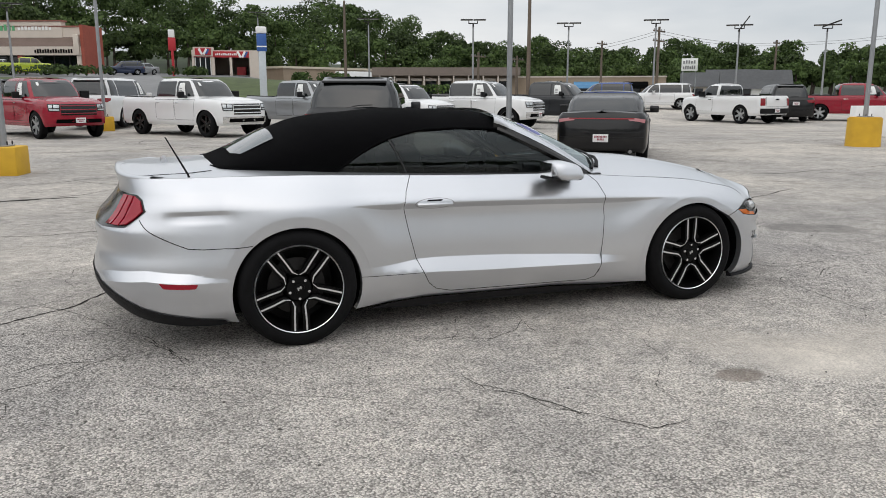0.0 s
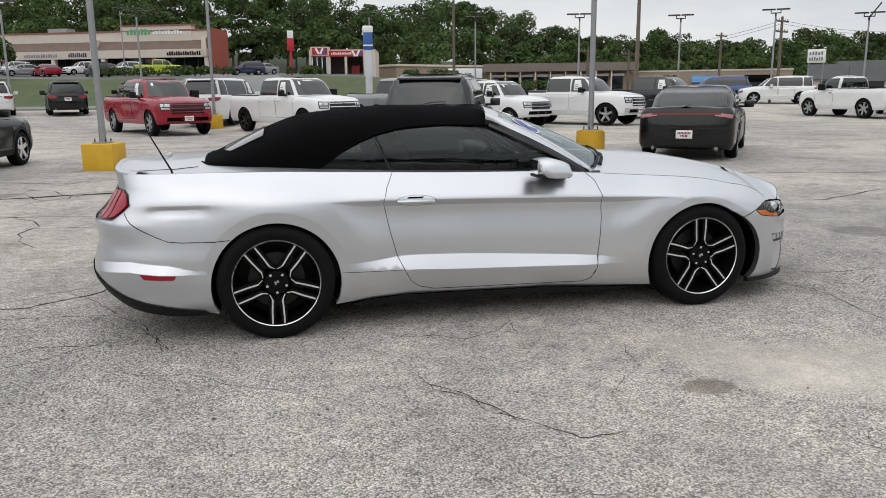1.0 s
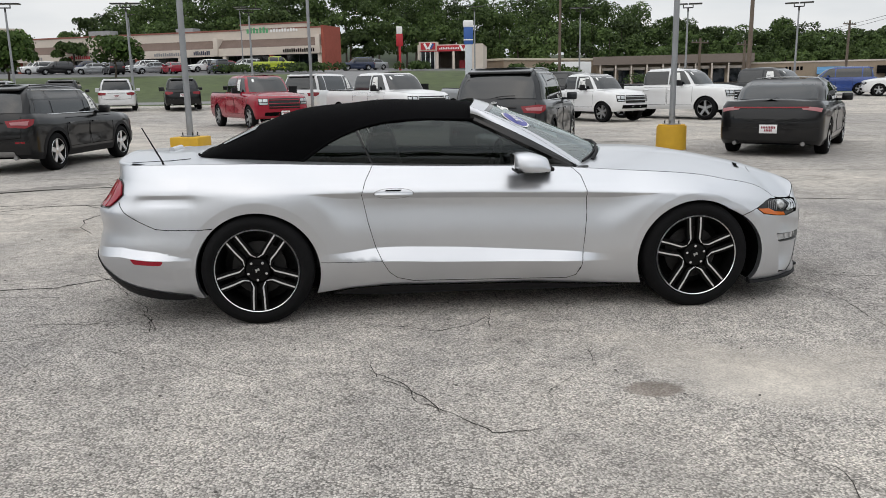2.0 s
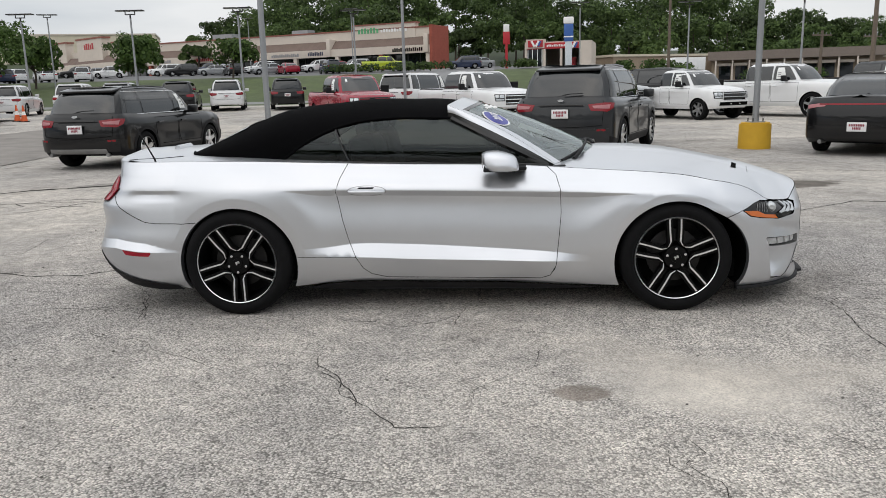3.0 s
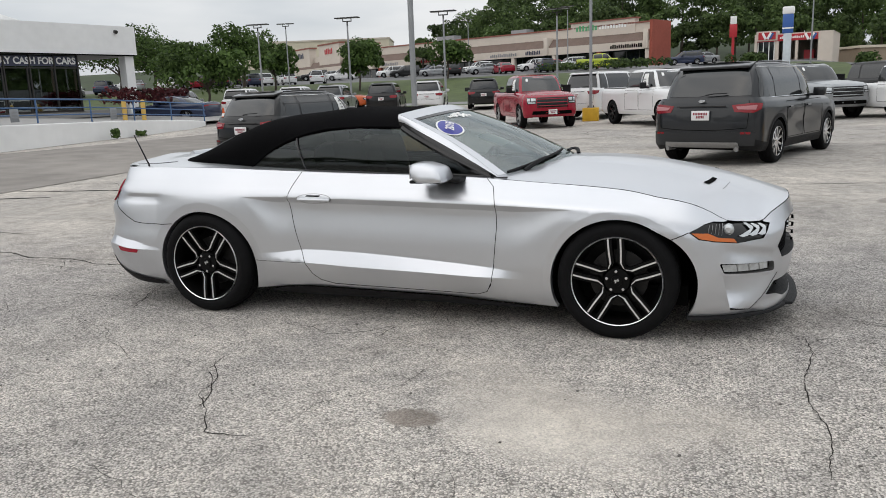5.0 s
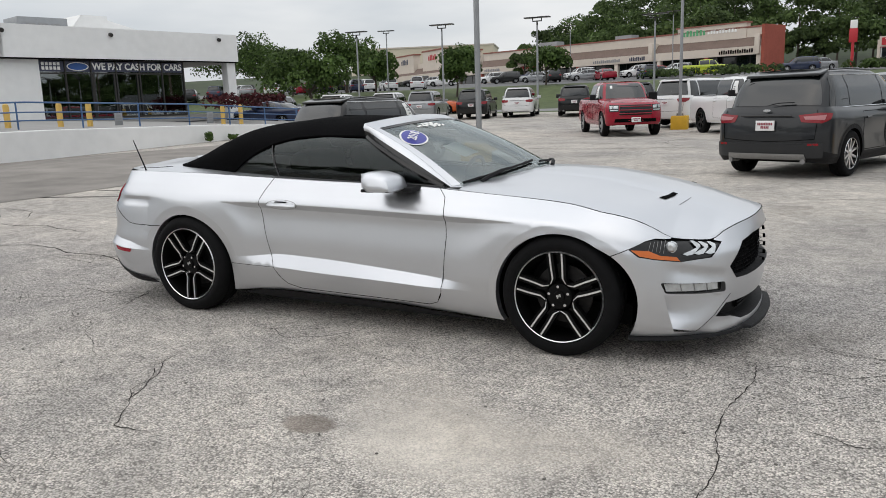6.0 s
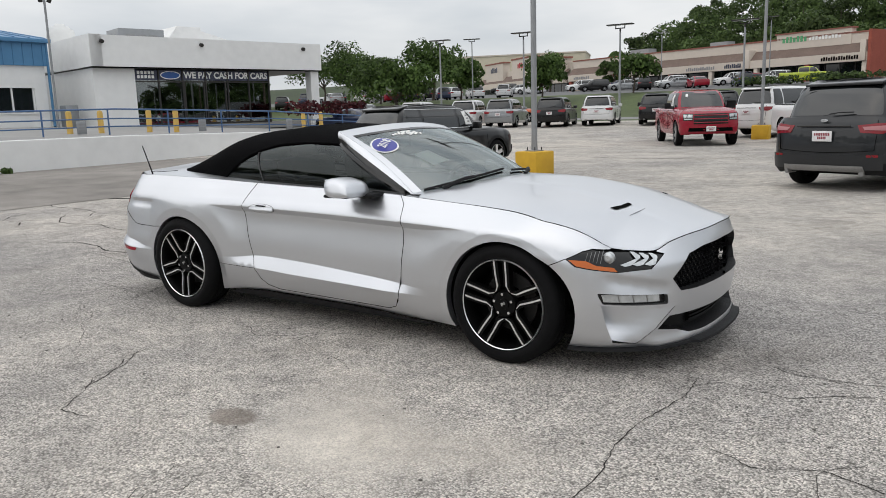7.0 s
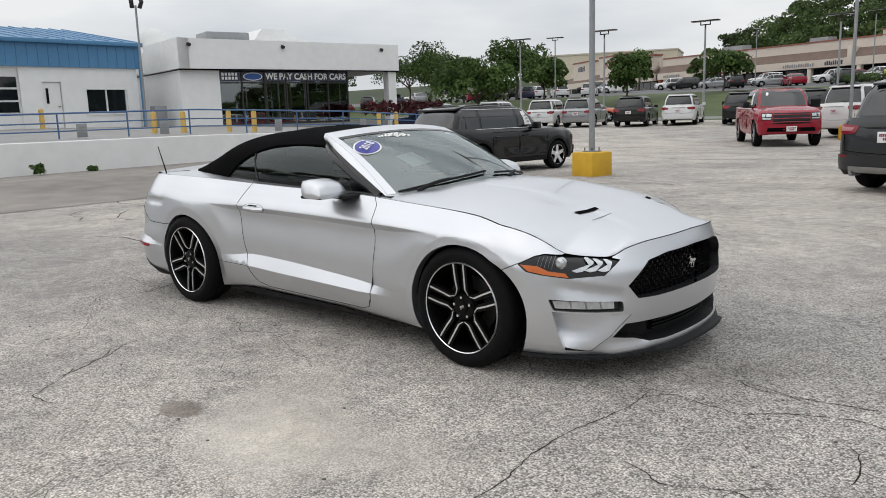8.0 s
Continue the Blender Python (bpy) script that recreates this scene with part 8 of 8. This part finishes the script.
def leaf_material(name, dark, light):
    m = bpy.data.materials.new(name)
    m.use_nodes = True
    nt = m.node_tree
    b = nt.nodes["Principled BSDF"]
    b.inputs["Roughness"].default_value = 0.7
    b.inputs["Specular IOR Level"].default_value = 0.25
    g = nt.nodes.new("ShaderNodeNewGeometry")
    mix = nt.nodes.new("ShaderNodeMix")
    mix.data_type = "RGBA"
    mix.inputs["A"].default_value, mix.inputs["B"].default_value = (*dark, 1), (*light, 1)
    nt.links.new(g.outputs["Random Per Island"], mix.inputs["Factor"])
    co = nt.nodes.new("ShaderNodeTexCoord")
    n = nt.nodes.new("ShaderNodeTexNoise")
    n.inputs["Scale"].default_value, n.inputs["Detail"].default_value = 0.12, 2.0
    nt.links.new(co.outputs["Object"], n.inputs["Vector"])
    r = nt.nodes.new("ShaderNodeMapRange")
    r.inputs["From Min"].default_value, r.inputs["From Max"].default_value, r.inputs["To Min"].default_value, r.inputs["To Max"].default_value = .35, .65, .6, 1.5
    nt.links.new(n.outputs[0], r.inputs["Value"])
    mul = nt.nodes.new("ShaderNodeVectorMath")
    mul.operation = "SCALE"
    nt.links.new(mix.outputs["Result"], mul.inputs[0])
    nt.links.new(r.outputs[0], mul.inputs["Scale"])
    nt.links.new(mul.outputs[0], b.inputs["Base Color"])
    tr = nt.nodes.new("ShaderNodeBsdfTranslucent")
    nt.links.new(mul.outputs[0], tr.inputs[0])
    mx = nt.nodes.new("ShaderNodeMixShader")
    mx.inputs[0].default_value = 0.25
    nt.links.new(b.outputs[0], mx.inputs[1])
    nt.links.new(tr.outputs[0], mx.inputs[2])
    nt.links.new(mx.outputs[0], nt.nodes["Material Output"].inputs[0])
    return m


LEAF = leaf_material("broad_tree_leaves", (0.030, 0.052, 0.016), (0.092, 0.138, 0.042))
LEAF_YOUNG = leaf_material("young_tree_leaves", (0.032, 0.060, 0.014), (0.090, 0.145, 0.036))
LEAF_RED = leaf_material("dark_red_shrub_leaves", (0.03, 0.006, 0.008), (0.10, 0.018, 0.022))
BARK = material("grey_brown_bark", (0.075, 0.06, 0.048), 0.95, vary=0.3, scale=10, bump=0.5, bump_scale=30)
rng = np.random.default_rng(7)


def leaf_cloud(centres, radii, count, size):
    """Small leaf-clump quads spread through the outer part of several lobes."""
    k = rng.integers(0, len(centres), count)
    d = rng.normal(size=(count, 3))
    d /= np.linalg.norm(d, axis=1, keepdims=True)
    d[:, 2] = np.where(d[:, 2] < -.5, -d[:, 2], d[:, 2])
    r = 0.62 + 0.38 * rng.random(count) ** 0.6
    r *= 1 + .18 * np.sin(5 * d[:, 0] + k) * np.cos(4 * d[:, 1] + 2 * k)
    p = np.asarray(centres)[k] + d * r[:, None] * np.asarray(radii)[k]
    a = rng.normal(size=(count, 3)) * .7 + d * .0
    a /= np.linalg.norm(a, axis=1, keepdims=True)
    n = d + rng.normal(size=(count, 3)) * .55
    u = np.cross(n, a)
    u /= np.maximum(np.linalg.norm(u, axis=1, keepdims=True), 1e-6)
    w = np.cross(n / np.linalg.norm(n, axis=1, keepdims=True), u)
    s = size * (0.6 + 0.8 * rng.random(count))[:, None]
    quad = np.stack([p - u * s * .5, p + w * s * .34 + u * s * .05, p + u * s * .55, p - w * s * .34], 1)
    return quad


def quads_object(name, quads, mat, parent=None, label=""):
    V = quads.reshape(-1, 3).astype(np.float32)
    n = len(quads)
    me = bpy.data.meshes.new(name)
    me.vertices.add(len(V))
    me.vertices.foreach_set("co", V.ravel())
    me.loops.add(4 * n)
    me.loops.foreach_set("vertex_index", np.arange(4 * n, dtype=np.int32))
    me.polygons.add(n)
    me.polygons.foreach_set("loop_start", np.arange(0, 4 * n, 4, dtype=np.int32))
    me.update(calc_edges=True)
    me.materials.append(mat)
    ob = new(name, me)
    if parent is not None:
        ob.parent = parent
    if label:
        ob["label"] = label
    return ob


def lobes(h, w, n, base=.35):
    c, r = [], []
    for i in range(n):
        a, q = rng.random() * 6.28, rng.random() ** .6
        z = base + (1 - base) * (.12 + .74 * rng.random())
        spread = w * .5 * q * (1 - .55 * abs((z - .55) / .5) ** 1.5)
        c.append((spread * math.cos(a), spread * math.sin(a), h * z))
        k = w * (.15 + .12 * rng.random())
        r.append((k, k, k * .8))
    c.append((0, 0, h * .72))
    r.append((w * .26, w * .26, h * .2))
    return c, r


def tree(x, y, h, w, count, size, mat, label, group=""):
    v = thing("tree", (x, y, gz(x, y)), 0, label, "tree", group)
    c, r = lobes(h, w, 16)
    bm = bmesh.new()
    add_tube(bm, [(0, 0, -.2), (.03 * w, .01, h * .25), (-.01, .02, h * .55), (.02, 0, h * .85)], h * .028, 8, h * .006)
    for cx, cy, cz in c[:9]:
        z0 = h * .28 + .25 * (cz - h * .3)
        add_tube(bm, [(0, 0, z0), (cx * .5, cy * .5, (z0 + cz) * .55), (cx, cy, cz)], h * .012, 5, h * .003)
    part("trunk", bm, BARK, v, "", True)
    quads_object("crown", leaf_cloud(c, r, count, size), mat, v)
    return v


for x, y, h, w, cnt in ((-43.4, 55.0, 5.2, 7.6, 5200), (-52.0, 73.4, 7.4, 8.0, 4200), (-43.7, 66.9, 4.6, 5.0, 3400), (-32.8, 64.9, 4.4, 4.8, 4200), (-26.1, 72.0, 3.9, 4.6, 2600), (-57.5, 70.0, 5.0, 6.0, 3000), (-69.2, 79.2, 6.4, 9.0, 3600), (-80.0, 84.0, 6.6, 9.0, 3200), (-78.0, 66.0, 6.5, 8.0, 3000), (-64.0, 128.0, 8.6, 6.0, 2000), (-86.0, 72.0, 8.5, 11.0, 3600), (-74.0, 84.0, 8.0, 10.0, 3400), (-92.0, 60.0, 8.0, 10.0, 3000)):
    tree(x, y, h, w, cnt, .34, LEAF_YOUNG, "leafy young street tree on the grass bank", "street trees")


def woods():
    """The wooded hill behind the shops: many crowns, one mass. An added, unseen tree ring shares the mesh."""
    ang = [22, 30, 36, 40, 42, 44, 47, 48, 51, 54.5, 57, 60, 61.7, 64, 66, 70, 73, 78, 82, 85, 90, 99, 102, 104, 106, 108, 110, 111.5]
    top = [11, 11, 11, 11, 9, 7.5, 10.5, 9, 11, 11, 9, 10.5, 13, 10, 11.5, 14.5, 16.5, 20, 17.5, 19.5, 21, 22.5, 22, 20.5, 18.5, 16, 13.5, 11.5]
    quads, trunks = [], bmesh.new()
    for row, (rad, drop) in enumerate(((136, 5.0), (150, 1.5), (166, 0.0), (182, 0.0))):
        a = 23.0 + row * .8
        while a < 111:
            d = rad + rng.uniform(-5, 5)
            if 77 < a < 100 and row == 0:
                d = 122 + rng.uniform(-3, 3)
            x, y = d * math.cos(radians(a)) - 1, d * math.sin(radians(a)) - 5
            zt = float(np.interp(a, ang, top)) * d / 150 - drop + rng.uniform(-2.0, .8)
            g = gz(x, y)
            h = max(5.0, zt - g)
            w = min(h * .85, 10.0) * rng.uniform(.8, 1.1)
            c, r = lobes(h, w, 9, .2 if row < 2 else .3)
            q = leaf_cloud(c, r, 2500 if row < 3 else 1600, .50) + np.array([x, y, g])
            quads.append(q)
            if row < 2:
                add_tube(trunks, [(x, y, g - .3), (x + .2, y, g + h * .5), (x, y + .1, g + h * .8)], .22, 5, .06)
            a += math.degrees(w * .62 / d)
    # added out of view: a tree ring behind the lot that darkens horizon reflections
    a = 172.0
    while a < 380:
        d = 78 + rng.uniform(-8, 8)
        x, y = d * math.cos(radians(a)), d * math.sin(radians(a))
        h = 13.0 + rng.uniform(-2.5, 2)
        c, r = lobes(h, 10.0, 9, .15)
        quads.append(leaf_cloud(c, r, 700, 1.0) + np.array([x, y, float(ground_z(x, y))]))
        a += 4.2
    v = tagged(quads_object("woods", np.concatenate(quads), LEAF), "dense green broadleaf woods on the hill, with an added unseen tree ring", "woods", kind="stuff")
    t = part("woods_trunks", trunks, BARK, None)
    tagged(t, "thin grey trunks among the hillside woods", "woods", kind="stuff")


woods()


def shrubs():
    for x, y, w, h, m, lab in ((-24.6, 24.6, 3.6, .95, LEAF_RED, "dark red barberry hedge by the porch"), (-26.2, 28.8, 2.6, .9, LEAF_RED, "dark red barberry hedge by the porch"), (-8.5, 88.5, 6.0, 1.3, LEAF, "clipped green hedge along the upper lot"), (-15.0, 90.0, 9.0, 1.2, LEAF, "clipped green hedge along the upper lot"),
                               (2.8, 90.5, 4.5, 1.2, LEAF, "rounded green shrub below the shop"), (20.5, 90.0, 6.0, 1.9, LEAF_YOUNG, "overgrown green bushes before the warehouse"), (15.0, 74.0, 5.0, 1.4, LEAF_YOUNG, "overgrown green bushes before the warehouse"), (33.0, 88.0, 9.0, 1.5, LEAF_YOUNG, "overgrown green bushes before the warehouse"), (-19.0, 4.8, .5, .5, LEAF_YOUNG, "weeds growing at the foot of the wall"), (-18.95, 6.3, .4, .25, LEAF_YOUNG, "weeds growing at the foot of the wall"), (-18.3, 16.4, .5, .55, LEAF_YOUNG, "weeds growing at the foot of the wall"), (-18.25, 17.6, .4, .3, LEAF_YOUNG, "weeds growing at the foot of the wall"), (-18.6, 1.5, .5, .3, LEAF_YOUNG, "weeds growing at the foot of the wall")):
        z = gz(x, y) + (.9 if m is LEAF_RED else 0)
        h = h * (.75 if w < 1 else 1)
        c = [(rng.uniform(-.5, .5) * w, rng.uniform(-.2, .2) * w, h * .45) for _ in range(8)]
        r = [(w * .16, w * .16, h * .5)] * 8
        ob = quads_object("shrub", leaf_cloud(c, r, 900 if w > 1 else 160, .16 if w < 4 else .32) if w > 1 else leaf_cloud(c, r, 160, .12), m)
        ob.location = (x, y, z)
        tagged(ob, lab, "shrub", "shrubs")


shrubs()


def upper_lot_cars():
    """Cars on the lot before the shops, and the lime pickup."""
    vehicle("pickup_truck", "lime green crew-cab pickup truck before the shops", (-13.8, 94.0), 10, col=LIME, style="six", **dict(TRUCK, papers=0, fine=.15))
    base = []
    for c, w, k in ((WHITE, "white", "suv"), (BLACK, "black", "suv"), (GREY, "silver", "sedan"), (RED, "red", "sedan"), (NAVY, "dark blue", "suv")):
        spec = dict(CROSS, fine=.15) if k == "suv" else dict(kind="sedan", L=4.8, W=1.85, H=1.45, wb=2.8, R=.34, belt=.95, hood=.85, tail=1.0, low=.2, cab=(-1.9, 1.2, -1.0, .3), doors=[(-.9, -.05), (0, .95)], fine=.15)
        base.append((spec, c, w, k))
    spots = [(-18.5, 98.2, 0), (-21.2, 99.6, 3), (-24.0, 100.8, 0), (-20.5, 92.0, 4), (-26.5, 94.5, 3), (-29.5, 96.0, 2), (-32.5, 102.5, 0), (-33.8, 94.8, 1), (-38.5, 104, 2), (-37.5, 98.5, 2), (-41.5, 107, 4), (-42.5, 99.5, 1), (-46, 103, 0), (-50.5, 112, 0), (-52.5, 99, 0), (-56.5, 103, 2), (-61, 106, 1), (-47.5, 83, 0), (-54, 86, 0), (-59, 88, 0), (-66, 92, 1), (-72, 90, 3), (-78, 97, 2), (-62, 80, 1), (-84, 92, 1), (-90, 96, 0), (-4.0, 96.5, 4), (-2.2, 98.5, 2)]
    spots += [(-77 + 2.6 * k, 63 + 2.3 * k, (k * 3) % 5) for k in range(9)]
    first = {}
    for x, y, i in spots:
        spec, c, w, k = base[i]
        h = 202 + (x * 37 % 40) - 20 if y > 95 else 112 + (x * 29 % 30)
        if i not in first:
            first[i] = vehicle("parked_car", w + " car parked on the upper lot before the shops", (x, y), h, col=c, group="cars on the upper lot", **spec)
        else:
            copy_thing(first[i], pose(x, y, gz(x, y), 0, 0, h))


upper_lot_cars()
